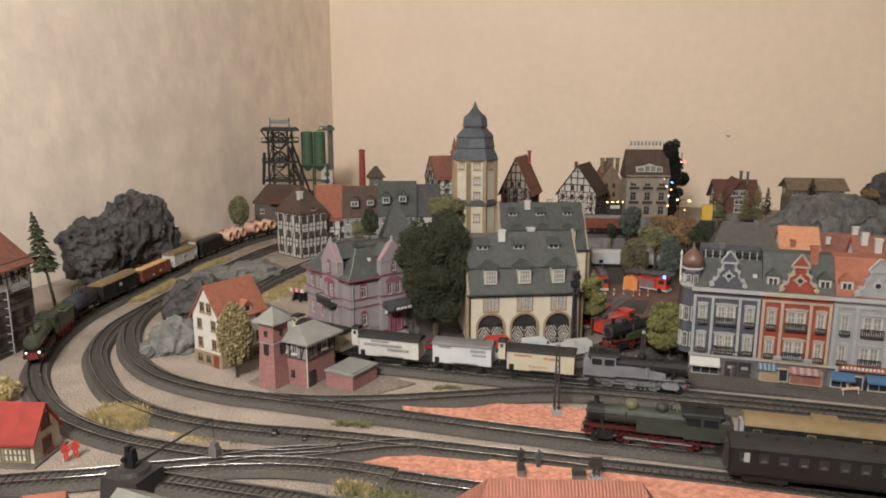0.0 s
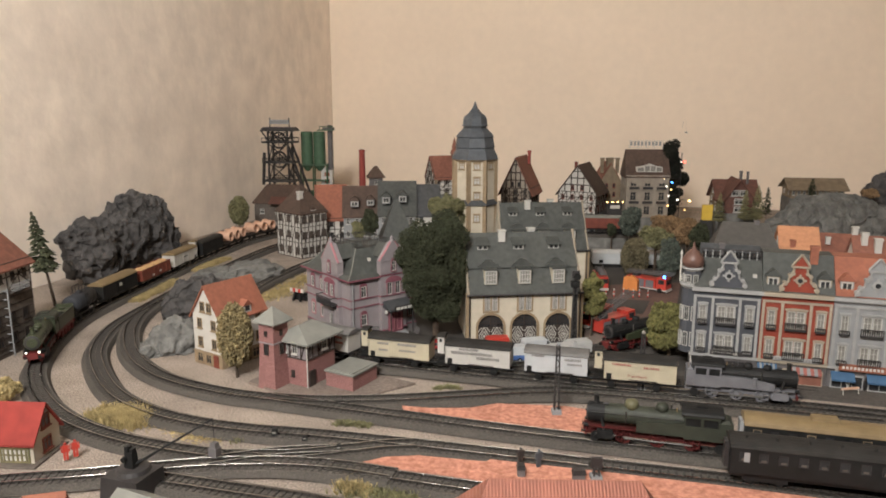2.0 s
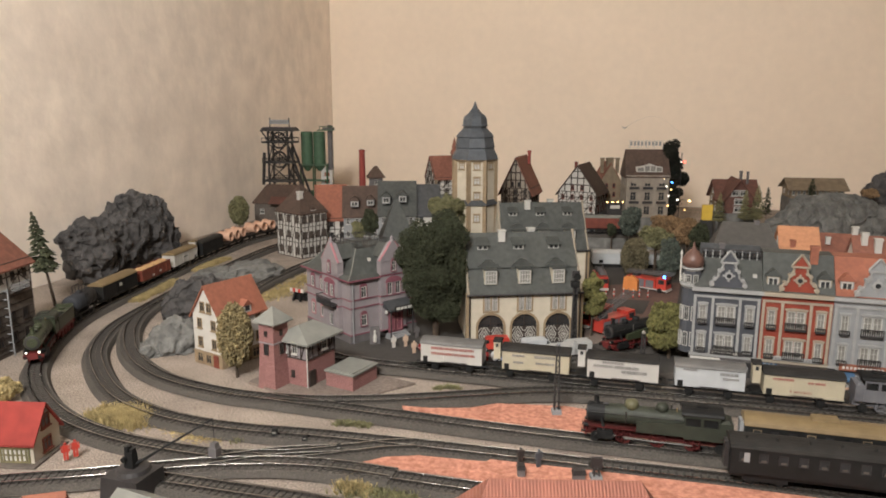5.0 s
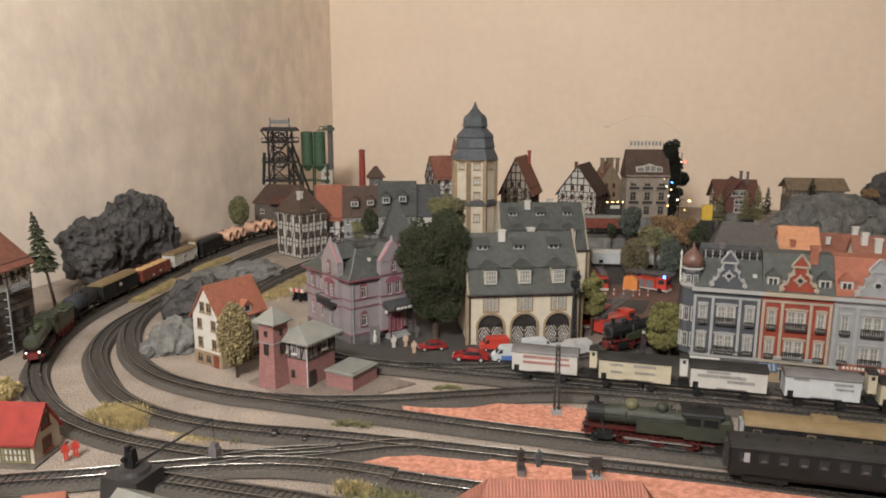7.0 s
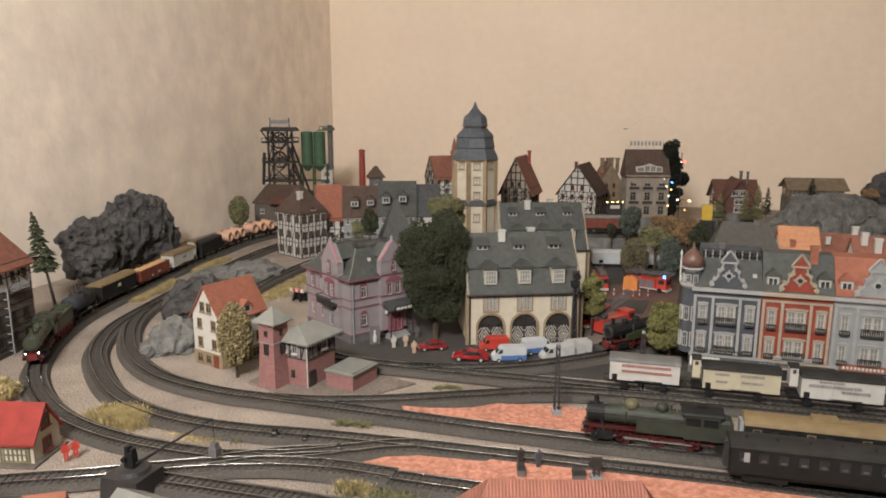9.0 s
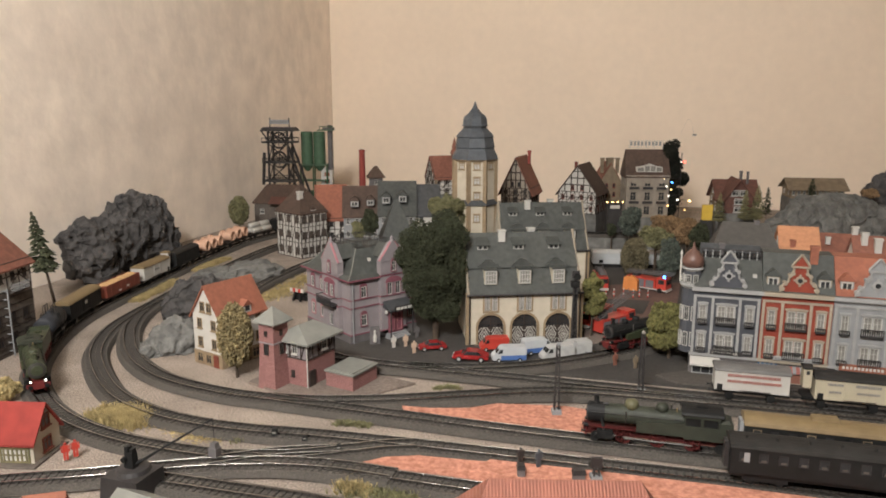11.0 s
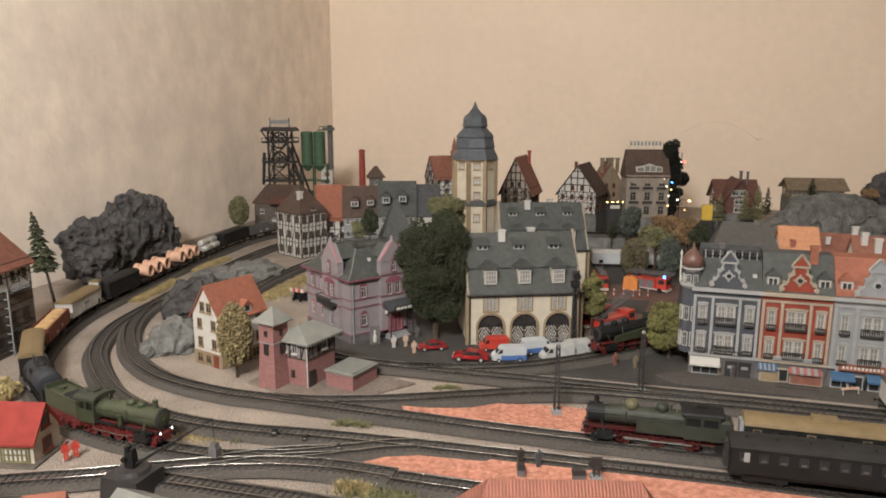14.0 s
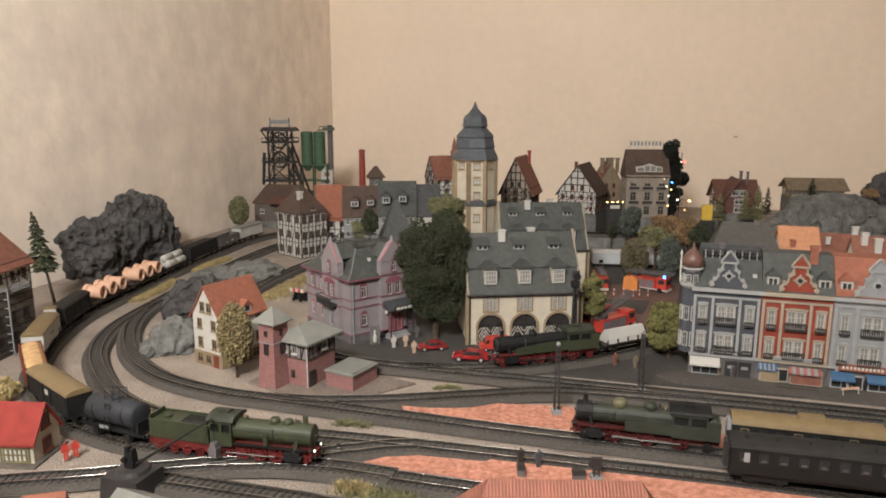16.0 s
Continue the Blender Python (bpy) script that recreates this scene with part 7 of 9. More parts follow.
green = loco("freight_locomotive", 0.124, "green steam engine with red frame and lit headlamps", M_GREEN, M_LRED, W_RED, 0.0095, boiler_r=0.0118, cab_back=0.026, drivers=4, smokebox=M_GREEN, roofm=M_DGREEN, domes=((0.036, 0.0056, 0.0046, M_GREEN), (0.052, 0.0060, 0.0052, M_GREEN)))
outer(green, 1.728, 1.604, 0.065)
outer(tender(0.076, "green tender with red frame and coal"), 1.602, 1.526, 0.05)
outer(tank_wagon(0.092), 1.512, 1.420, 0.052)
outer(van("covered_van", 0.130, M_BLACK, M_OCHRE, "black covered van with an ochre roof", group="wagons of the freight train", hatch=False, text=[(-0.004, 0.006, 0.0280, 0.006)], ink=M_PLAST), 1.404, 1.274, 0.075)
outer(open_wagon(0.126, M_WBROWN, M_SANDLOAD, "red-brown open wagon heaped with orange sand", h=0.024), 1.256, 1.130, 0.065)
outer(van("covered_van", 0.130, M_WHITE, M_OCHRE, "white covered van with a tan roof and brakeman's cab", cab=-1, group="wagons of the freight train", text=[(0.0, 0.02, 0.0280, 0.003)]), 1.112, 0.982, 0.065)
outer(van("covered_van", 0.118, M_BLACK, M_ROOFB, "black covered van with a dark roof", group="wagons of the freight train", hatch=False), 0.968, 0.850, 0.06)
fw = flat_wagon(0.132, "flat wagon loaded with clay pipes")
pipes(fw, 0.132)
outer(fw, 0.836, 0.704, 0.07)
fw = flat_wagon(0.132, "flat wagon stacked with clay pipes")
pipes(fw, 0.132)
outer(fw, 0.690, 0.558, 0.07)
fw = flat_wagon(0.100, "flat wagon loaded with white drums")
white_drums(fw, 0.100)
outer(fw, 0.544, 0.444, 0.06)
outer(hopper(0.150), 0.432, 0.282, 0.10)
outer(open_wagon(0.118, M_MINEG, None, "grey open goods wagon", h=0.022), 0.270, 0.152, 0.065)
outer(van("covered_van", 0.112, M_WHITE, M_GREYROOF, "white covered van with a pale roof", group="wagons of the freight train", hatch=False), 0.140, 0.028, 0.06)

# green engine of the yard line, with a tarpaulin wagon
YARD = []
S_Y = L_BACK.near(0.2507, 1.0926)
yard = loco("yard_locomotive", 0.172, "green tank steam engine with red wheels", M_GREEN, M_LRED, W_RED, 0.0095, boiler_r=0.0110, tanks=True, cab_back=0.040, lamps=False, boiler_m=M_BLACK, drivers=4, bunker=0.012, roofm=M_DGREEN)
YARD.append((yard, -0.086, 0.09))
tw = flat_wagon(0.112, "flat wagon with a white tarpaulin over its load")
bm = bmesh.new()
extrude_poly(bm, [(-0.013, 0.0166), (0.013, 0.0166), (0.0105, 0.024), (0.003, 0.036), (-0.003, 0.036), (-0.0105, 0.024)], "x", -0.030, 0.046)
part("tarpaulin", bm, M_WHITE, tw, "white peaked tarpaulin")
YARD.append((tw, -0.172 - 0.012 - 0.056, 0.065))

# passenger engine and coaches on the inner line; a dark coach on the middle line
INNER = []
S_I = L_INNER.near(0.1629, 0.7882)
pas = loco("passenger_locomotive", 0.166, "dark green tank steam engine with dull red wheels", M_DGREEN, M_LREDD, W_DULL, 0.0095, boiler_r=0.0112, tanks=True, cab_back=0.038, lamps=False, drivers=3, bunker=0.014, roofm=M_BLACK, domes=((0.056, 0.0078, 0.0075, M_OLIVED), (0.090, 0.0072, 0.0068, M_DGREEN)), tank_front=0.062)
INNER.append((pas, 0.083, 0.09))
INNER.append((coach("ochre_roof_coach", 0.150, M_OCHRE, M_BLACK, "dark passenger coach with an ochre roof"), 0.166 + 0.012 + 0.075, 0.08))
INNER.append((coach("ochre_roof_coach", 0.150, M_OCHRE, M_BLACK, "dark passenger coach with an ochre roof"), 0.166 + 0.024 + 0.225, 0.08))
dark = coach("express_coach", 0.27, M_ROOFB, M_BLACK, "nearly black express coach with a dark roof", clerestory=True)
s_m = L_MID.near(0.3009, 0.6979)
dark.matrix_world = L_MID.place(s_m + 0.135, 0.19, RAIL_Z + 0.0006)

BIRD_AT = pose(0.7503, 2.3, 0.3098, 0, 4.5, 0)
BIRD = thing("flying_bird", (0.7503, 2.3, 0.3098), "tiny pale bird circling on a thin wire", "bird")
bm = bmesh.new()
n = 14
for k in range(n):
    u0, u1 = k / n, (k + 1) / n
    bar(bm, (0.225 * u0, 0, 0.045 * math.sin(math.pi * u0)), (0.225 * u1, 0, 0.045 * math.sin(math.pi * u1)), 0.00022)
part("wire", bm, M_GREYH, BIRD, "thin bent wire")
bm = bmesh.new()
lathe(bm, [(0.0004, -0.006), (0.0018, -0.002), (0.0018, 0.002), (0.0004, 0.007)], 8)
bm.transform(pose(0.228, 0, 0, 90, 0, 0))
part("body", bm, M_PLAST, BIRD)
for s in (-1, 1):
    bm = bmesh.new()
    extrude_poly(bm, [(-0.004, 0.0), (0.004, 0.0), (0.0, 0.011), (-0.004, 0.010)], "z", -0.0004, 0.0004)
    part("wing", bm, M_MINEG, BIRD, m=pose(0.228, 0, 0, 20, 0, -90 * s))

# ---- white railing beside the half-timbered house ----
def white_railing(at):
    t = thing("white_railing", at, "white lattice railing in front of the half-timbered house", "railing")
    for k in range(4):
        part("post", made(box, -0.0225 + k * 0.012, -0.0205 + k * 0.012, -0.0008, 0.0008, 0, 0.112), M_GREYH, t)
    for k in range(8):
        part("rail", made(box, -0.0225, 0.0155, -0.0014, -0.0008, 0.008 + k * 0.0142, 0.0098 + k * 0.0142), M_GREYH, t)


white_railing((-0.7080, 1.1080, 0))

# ---- rocks, trees, grass ----
rock("cliff_rock", (-0.760, 1.690, 0), 0.305, 0.12, 0.180, M_ROCK, "large dark grey cracked cliff rock beside the track", 3, rough=0.5, yaw=74, boulders=[((-0.32, 0, 0.36), (0.26, 0.5, 0.42)), ((-0.33, 0, 0.62), (0.28, 0.45, 0.22)), ((-0.06, 0, 0.48), (0.25, 0.5, 0.46)), ((0.22, 0, 0.5), (0.26, 0.5, 0.48)), ((0.36, -0.1, 0.28), (0.2, 0.45, 0.32)), ((0.16, 0.05, 0.82), (0.22, 0.4, 0.24)), ((0.0, 0.0, 0.66), (0.16, 0.4, 0.20)), ((0.28, 0.02, 0.80), (0.16, 0.4, 0.22))])
rock("rock", (-0.4771, 1.3295, 0), 0.11, 0.09, 0.085, M_ROCK, "dark grey boulder between the tracks", 5, boulders=[((0, 0, 0.3), (0.42, 0.5, 0.6)), ((-0.25, -0.2, 0.2), (0.3, 0.4, 0.45)), ((0.2, 0.3, 0.4), (0.35, 0.4, 0.5))])
rock("rock", (-0.4698, 1.6414, 0), 0.20, 0.12, 0.055, M_ROCKL, "pale grey low rock between the tracks", 6, boulders=[((0.12, 0, 0.2), (0.36, 0.5, 0.6)), ((-0.28, -0.1, 0.1), (0.3, 0.4, 0.5))])
rock("rock", (-0.4509, 1.1408, 0), 0.10, 0.10, 0.06, M_ROCKL, "pale grey-green sloping rock beside the cottage", 8, boulders=[((0.05, 0.1, 0.1), (0.46, 0.5, 0.8)), ((-0.25, -0.1, 0.0), (0.3, 0.4, 0.35))])
rock("hill_rock", (1.0895, 2, 0.0228), 0.34, 0.16, 0.145, M_ROCKL, "grey rocky hill behind the town", 11, rough=0.25, boulders=[((0, 0, 0.2), (0.5, 0.5, 0.75)), ((-0.28, -0.1, 0.1), (0.3, 0.4, 0.45)), ((0.25, -0.1, 0.2), (0.3, 0.4, 0.6))])
rock("hill_rock", (1.2985, 2.1, 0.0466), 0.12, 0.10, 0.16, M_ROCK, "dark upright rock at the layout's back", 12, boulders=[((0, 0, 0.45), (0.5, 0.5, 0.55)), ((0.1, 0, 0.75), (0.35, 0.4, 0.3))])
conifer("pine_tree", (-0.7754, 1.3882, 0), 0.1932, 0.062, "tall slender pine with a bare trunk", 4, bare=0.42, lean=-0.028)
conifer("fir_tree", (0.9543, 2.1, 0.0787), 0.082, 0.035, "small dark fir by the chalet", 7, bare=0.08)
conifer("fir_tree", (1.1074, 2.15, 0.1328), 0.05, 0.035, "small dark fir on the hill", 8, bare=0.05)
for at, hh, ww, sd in (((0.7760, 2.0, 0.0763), 0.080, 0.045, 34), ((0.8480, 2.0, 0.0827), 0.082, 0.050, 35), ((0.8820, 2.0, 0.0827), 0.094, 0.056, 36)):
    conifer("fir_tree", at, hh, ww, "pale olive feathery fir by the chalet", sd, bare=0.05, material=M_LEAFO)
tree("topiary_tree", (-0.3072, 1.0145, 0), 0.1162, 0.0506, M_LEAFT, "tan sponge-like round topiary tree", 21, trunk=0.14, leaves=6500, size=0.0020, lumps=0)
tree("topiary_tree", (-0.6169, 2.15, 0.0347), 0.095, 0.058, M_LEAFO, "olive egg-shaped tree by the mine", 22, trunk=0.06, leaves=1500, size=0.004, lumps=0)
BT = 0.236
rnd = random.Random(77)
lobes = [(Vector((0, 0, BT * 0.52)), Vector((0.056, 0.052, BT * 0.36)))]
for k in range(34):
    u, a = rnd.uniform(-0.85, 0.92), rnd.uniform(0, math.tau)
    rr = math.sqrt(1 - u * u) * (1.0 if u > -0.3 else 0.9)
    q = rnd.uniform(0.013, 0.024)
    lobes.append((Vector((math.cos(a) * rr * 0.050, math.sin(a) * rr * 0.046, BT * (0.53 + 0.38 * u))), Vector((q, q, q * 0.9))))
tree("large_tree", (-0.0130, 1.1900, 0), BT, 0.13, M_LEAF, "large dense dark green broadleaf tree", 23, leaves=64000, size=0.00125, blobs=lobes)
tree("olive_tree", (0.0090, 1.4976, 0), 0.2293, 0.090, M_LEAFO, "pale olive tree beside the tower", 24, trunk=0.4, leaves=16000, size=0.0016, lumps=16)
tree("lime_tree", (0.3600, 1.0900, 0), 0.1020, 0.074, M_LEAFY, "yellow-green tree beside the street corner", 25, trunk=0.12, leaves=9000, size=0.0019, lumps=24)
tree("olive_tree", (0.2586, 1.1999, 0), 0.1260, 0.046, M_LEAFY, "olive tree beside the fire station", 26, trunk=0.26, leaves=6500, size=0.0018, lumps=20)
tree("bush", (0.5001, 1.9, 0.0417), 0.09647384645879076, 0.075, M_LEAFB, "blue-green round bush by the platform", 27, trunk=0.03, leaves=4000, size=0.0025, lumps=8)
tree("bush", (0.4472, 1.6414, 0), 0.0971, 0.0637, M_LEAFG, "grey-tan clipped egg-shaped bush", 28, trunk=0.03, leaves=4500, size=0.0021, lumps=0)
tree("bush", (0.5174, 1.5977, 0), 0.1143, 0.0647, M_LEAFB, "blue-green clipped bush in the yard", 29, trunk=0.03, leaves=4500, size=0.0022, lumps=5)
for at, h, w, mt, sd, lb in (((0.513, 1.7, 0.0517), 0.065, 0.085, M_LEAFO, 30, "green shrub on the bank"), ((0.6048, 1.75, 0.0486), 0.085, 0.085, M_LEAFA, 31, "rust-brown autumn shrub on the bank"), ((0.6014, 1.9, 0.0494), 0.065, 0.11, M_LEAFA, 32, "orange-brown autumn shrub on the bank"),
                              ((0.5998, 1.65, 0.0619), 0.075, 0.055, M_LEAF, 33, "small dark shrub on the bank"), 
                              ((-0.1806, 1.75, 0.07), 0.085, 0.045, M_LEAF, 36, "dark shrub behind the villa"), ((-0.2131, 1.8, 0.0606), 0.05, 0.045, M_LEAFO, 37, "olive shrub behind the villa"), ((0.4645, 1.95, 0.0402), 0.04, 0.03, M_LEAF, 38, "dark shrub behind the platform"),
                              ((1.1957, 2, 0.1403), 0.03, 0.05, M_LEAFA, 39, "dry shrub on the hill"), ((-0.6003, 0.9231, 0), 0.033, 0.045, M_STRAW, 40, "yellow-orange round shrub by the track")):
    tree("bush", at, h, w, mt, lb, sd, trunk=0.03, leaves=2600, size=0.0024, lumps=7)
DH = 0.2639
rnd = random.Random(78)
lobes = []
for k in range(26):
    f = k / 25
    q = rnd.uniform(0.014, 0.024)
    lobes.append((Vector((rnd.uniform(-0.028, 0.028) - 0.014 * (f > 0.85), rnd.uniform(-0.015, 0.015), DH * (0.12 + 0.80 * f))), Vector((q, q, q))))
tree("dark_tree", (0.7290, 2.25, 0.0358), DH, 0.075, M_LEAFK, "tall dark irregular tree by the fairground", 41, trunk=0.1, leaves=15000, size=0.0022, blobs=lobes)

tuft("grass_strip", [(-0.6352, 1.4344), (-0.6228, 1.5071), (-0.617, 1.6084)], 0.022, 0.007, M_STRAW, "strip of straw-coloured grass along the track", 1, 1600)
tuft("grass_strip", [(-0.6021, 1.7113), (-0.5887, 1.7872), (-0.5679, 1.8484)], 0.022, 0.007, M_STRAW, "strip of dry grass along the track", 2, 1600)
tuft("grass_clump", [(-0.4416, 0.876), (-0.418, 0.8726), (-0.3939, 0.859)], 0.035, 0.012, M_STRAW, "clump of bright yellow dry grass", 3, 3500)
tuft("grass_strip", [(-0.3709, 1.452), (-0.3507, 1.5215), (-0.3192, 1.6526)], 0.05, 0.006, M_STRAW, "dry yellow grass behind the cottage", 4, 900)
tuft("grass_clump", [(-0.3624, 0.8524), (-0.3379, 0.8442), (-0.3034, 0.8161), (-0.264, 0.8115)], 0.03, 0.004, M_STRAW, "scattered dry grass between the tracks", 5, 260)
tuft("grass_clump", [(-0.2486, 0.8055), (-0.2377, 0.8161), (-0.2301, 0.8268)], 0.02, 0.007, M_LEAFO, "green tuft between the tracks", 6, 160)
tuft("grass_clump", [(-0.0979, 0.694), (-0.0825, 0.6895), (-0.0552, 0.6807), (-0.0314, 0.6742)], 0.03, 0.008, M_LEAFO, "olive and yellow tuft near the layout's edge", 7, 420)
tuft("grass_clump", [(-0.103, 0.6963), (-0.0852, 0.6873)], 0.02, 0.012, M_STRAW, "yellow tuft near the layout's edge", 9, 160)
tuft("grass_clump", [(-0.0113, 0.9668), (0.0065, 0.9731), (0.021, 0.9668)], 0.01, 0.006, M_LEAFO, "small green tuft by the switch", 8, 110)
tuft("grass_clump", [(-0.1359, 0.8524), (-0.1143, 0.8524), (-0.0921, 0.8459)], 0.012, 0.006, M_LEAFO, "low green strip between the tracks", 10, 160)


# ---- the mine ----
def mine():
    at = (-0.5497, 2.45, 0.0955)
    t = thing("mine_headframe", at, "dark grey steel pit headframe with two winding wheels", "pit headframe", yaw=-10)
    s = 2.45 / 1272 * 1.02
    H0 = 118 * s
    part("base", made(box, -0.05, 0.05, -0.03, 0.03, -at[2], 0.004), M_IRON, t, "dark pit building base")
    for x in (-1, 1):
        for y in (-1, 1):
            part("leg", made(bar, (x * 0.036, y * 0.02, 0.0), (x * 0.034, y * 0.02, H0 * 0.95), 0.0058), M_IRON, t)
    for k, z in enumerate((0.20, 0.47, 0.76)):
        part("platform", made(box, -0.055, 0.055, -0.03, 0.03, H0 * z, H0 * z + 0.006), M_IRON, t)
    part("top_roof", made(box, -0.058, 0.058, -0.034, 0.034, H0 * 0.93, H0 * 0.985, taper=0.008), M_IRON, t)
    for z0, z1 in ((0.22, 0.47), (0.49, 0.76), (0.78, 0.93)):
        for a in (-1, 1):
            part("brace", made(bar, (-a * 0.035, -0.021, H0 * z0), (a * 0.035, -0.021, H0 * z1), 0.003), M_IRON, t)
    for z in (0.52, 0.80):
        bm = bmesh.new()
        n = 20
        for k in range(n):
            a0, a1 = k * math.tau / n, (k + 1) * math.tau / n
            bar(bm, (math.cos(a0) * 0.026, -0.012, H0 * z + math.sin(a0) * 0.026), (math.cos(a1) * 0.026, -0.012, H0 * z + math.sin(a1) * 0.026), 0.0044)
        for k in range(8):
            a = k * math.tau / 8
            bar(bm, (0, -0.012, H0 * z), (math.cos(a) * 0.026, -0.012, H0 * z + math.sin(a) * 0.026), 0.0020)
        part("winding_wheel", bm, M_IRON, t, "spoked winding wheel")
    for y in (-0.02, 0.02):
        part("strut", made(bar, (0.036, y, H0 * 0.72), (0.105, y, -0.03), 0.006), M_IRON, t)
        part("strut", made(bar, (0.036, y, H0 * 0.40), (0.085, y, -0.03), 0.004), M_IRON, t)
    for x in (-0.034, 0.034):
        part("sign_post", made(bar, (x, 0, H0 * 0.98), (x, 0, H0 * 1.12), 0.003), M_IRON, t)
    for z in (0.20, 0.47, 0.76):
        for y in (-0.029, 0.029):
            rl = part("rail", made(bar, (-0.054, y, H0 * z + 0.017), (0.054, y, H0 * z + 0.017), 0.0018), M_IRON, t)
            for q in range(8):
                part("baluster", made(bar, (-0.054 + q * 0.0154, y, H0 * z + 0.005), (-0.054 + q * 0.0154, y, H0 * z + 0.017), 0.0014), M_IRON, rl)
    for a in (-1, 1):
        for z0, z1 in ((0.22, 0.47), (0.49, 0.76), (0.78, 0.93)):
            part("brace", made(bar, (a * 0.035, -0.02, H0 * z0), (a * 0.035, 0.02, H0 * z1), 0.0026), M_IRON, t)
        part("corbel", made(bar, (a * 0.036, -0.02, H0 * 0.80), (a * 0.054, -0.026, H0 * 0.93), 0.0035), M_IRON, t)
    sg = part("sign", made(box, -0.034, 0.034, -0.002, 0.002, H0 * 1.03, H0 * 1.09), M_GREYH, t, "pale nameboard with unreadable letters")
    bm = bmesh.new()
    for k in range(9):
        box(bm, -0.030 + k * 0.0068, -0.026 + k * 0.0068, -0.0026, -0.0016, H0 * 1.045, H0 * 1.075)
    part("lettering", bm, M_TEXT, sg)
    part("side_stair", made(bar, (-0.062, -0.01, H0 * 0.15), (-0.054, -0.01, H0 * 0.62), 0.008), M_IRON, t)
    house("winding_house", (-0.5414, 2.33, 0.0229), -6, 0.155, 0.12, 0.066, 0.115, M_SIDING, M_BROOF, "grey-brown winding house below the headframe", floors=1, cols=3, win=(0.014, 0.016), hip=0.03, over=0.006)
    wh = bpy.data.objects["winding_house"]
    sg = part("nameboard", made(box, 0.005, 0.062, -0.004, -0.001, 0.040, 0.048), M_PLAST, wh, "white nameboard")
    for q in range(8):
        part("letter_bar", made(box, 0.009 + q * 0.0063, 0.0135 + q * 0.0063, -0.0048, -0.0038, 0.042, 0.046), M_TEXT, sg)
    part("porch_roof", made(extrude_poly, [(-0.030, 0.060), (0.004, 0.078), (0.004, 0.081), (-0.030, 0.063)], "x", -0.02, 0.082), M_CHALET, wh, "red-brown lean-to roof")
    si = thing("silo_tower", (-0.4482, 2.55, 0.1134), "pair of dark green mine silos on a steel frame", "silo", yaw=0)
    for x in (-0.030, 0.013):
        for z in (0.105, 0.135, 0.165):
            part("hoop", made(lathe, [(0.0214, z), (0.0218, z + 0.0008), (0.0214, z + 0.0016)], 18, c=(x, 0)), M_MINE, si)
        part("silo", made(lathe, [(0.006, 0.055), (0.021, 0.075), (0.021, 0.188), (0.019, 0.192)], 18, c=(x, 0)), M_MINE, si, "dark green round silo", smooth=False)
    bm = bmesh.new()
    for x in (-0.052, -0.008, 0.040):
        for y in (-0.018, 0.018):
            bar(bm, (x, y, -0.02), (x, y, 0.075), 0.004)
    for z in (0.02, 0.075):
        box(bm, -0.055, 0.045, -0.022, 0.022, z, z + 0.004)
    box(bm, -0.055, 0.045, -0.02, 0.02, -si.location.z, -0.016)
    part("silo_frame", bm, M_MINE, si)
    bm = bmesh.new()
    for k in range(5):
        bar(bm, (0.020 + k * 0.011, -0.021, 0.198), (0.020 + k * 0.011, -0.021, 0.210), 0.0014)
    bar(bm, (0.018, -0.021, 0.210), (0.066, -0.021, 0.210), 0.002)
    box(bm, 0.010, 0.066, -0.022, 0.022, 0.196, 0.199)
    part("railing", bm, M_MINE, si)
    part("pipe", made(tube, (0.052, 0.0, 0.06), (0.052, 0.0, 0.215), 0.009, n=12), M_MINEG, si, "grey vertical pipe")
    part("cap", made(box, 0.028, 0.066, -0.012, 0.012, 0.198, 0.206), M_MINEG, si)
    kiosk = thing("white_annex", (-0.4143, 2.55, 0.1033), "white mine annex with red panels", "hut")
    part("wall", made(box, -0.018, 0.022, 0, 0.03, -kiosk.location.z, 0.075), M_PLAST, kiosk)
    for z in (0.022, 0.046):
        part("panel", made(box, -0.006, 0.012, -0.001, 0.001, z, z + 0.014), M_TILE, kiosk, "red panel")
    ch = thing("factory_chimney", (-0.2692, 2.4, 0.1017), "tall red brick factory chimney", "chimney")
    part("shaft", made(lathe, [(0.013, -ch.location.z), (0.0095, 0.142), (0.0105, 0.144), (0.0105, 0.150)], 18), M_CHIM, ch)
    part("mouth", made(lathe, [(0.007, 0.150), (0.007, 0.151)], 18), M_BLACK, ch)
    house("stair_tower", (-0.2141, 2.3, 0.1306), 8, 0.042, 0.04, 0.050, 0.074, M_MINEG, M_BROOF, "small dark tower with a pyramid roof", floors=1, cols=1, win=(0.010, 0.016), hip=0.024, over=0.008, side_cols=1)


mine()


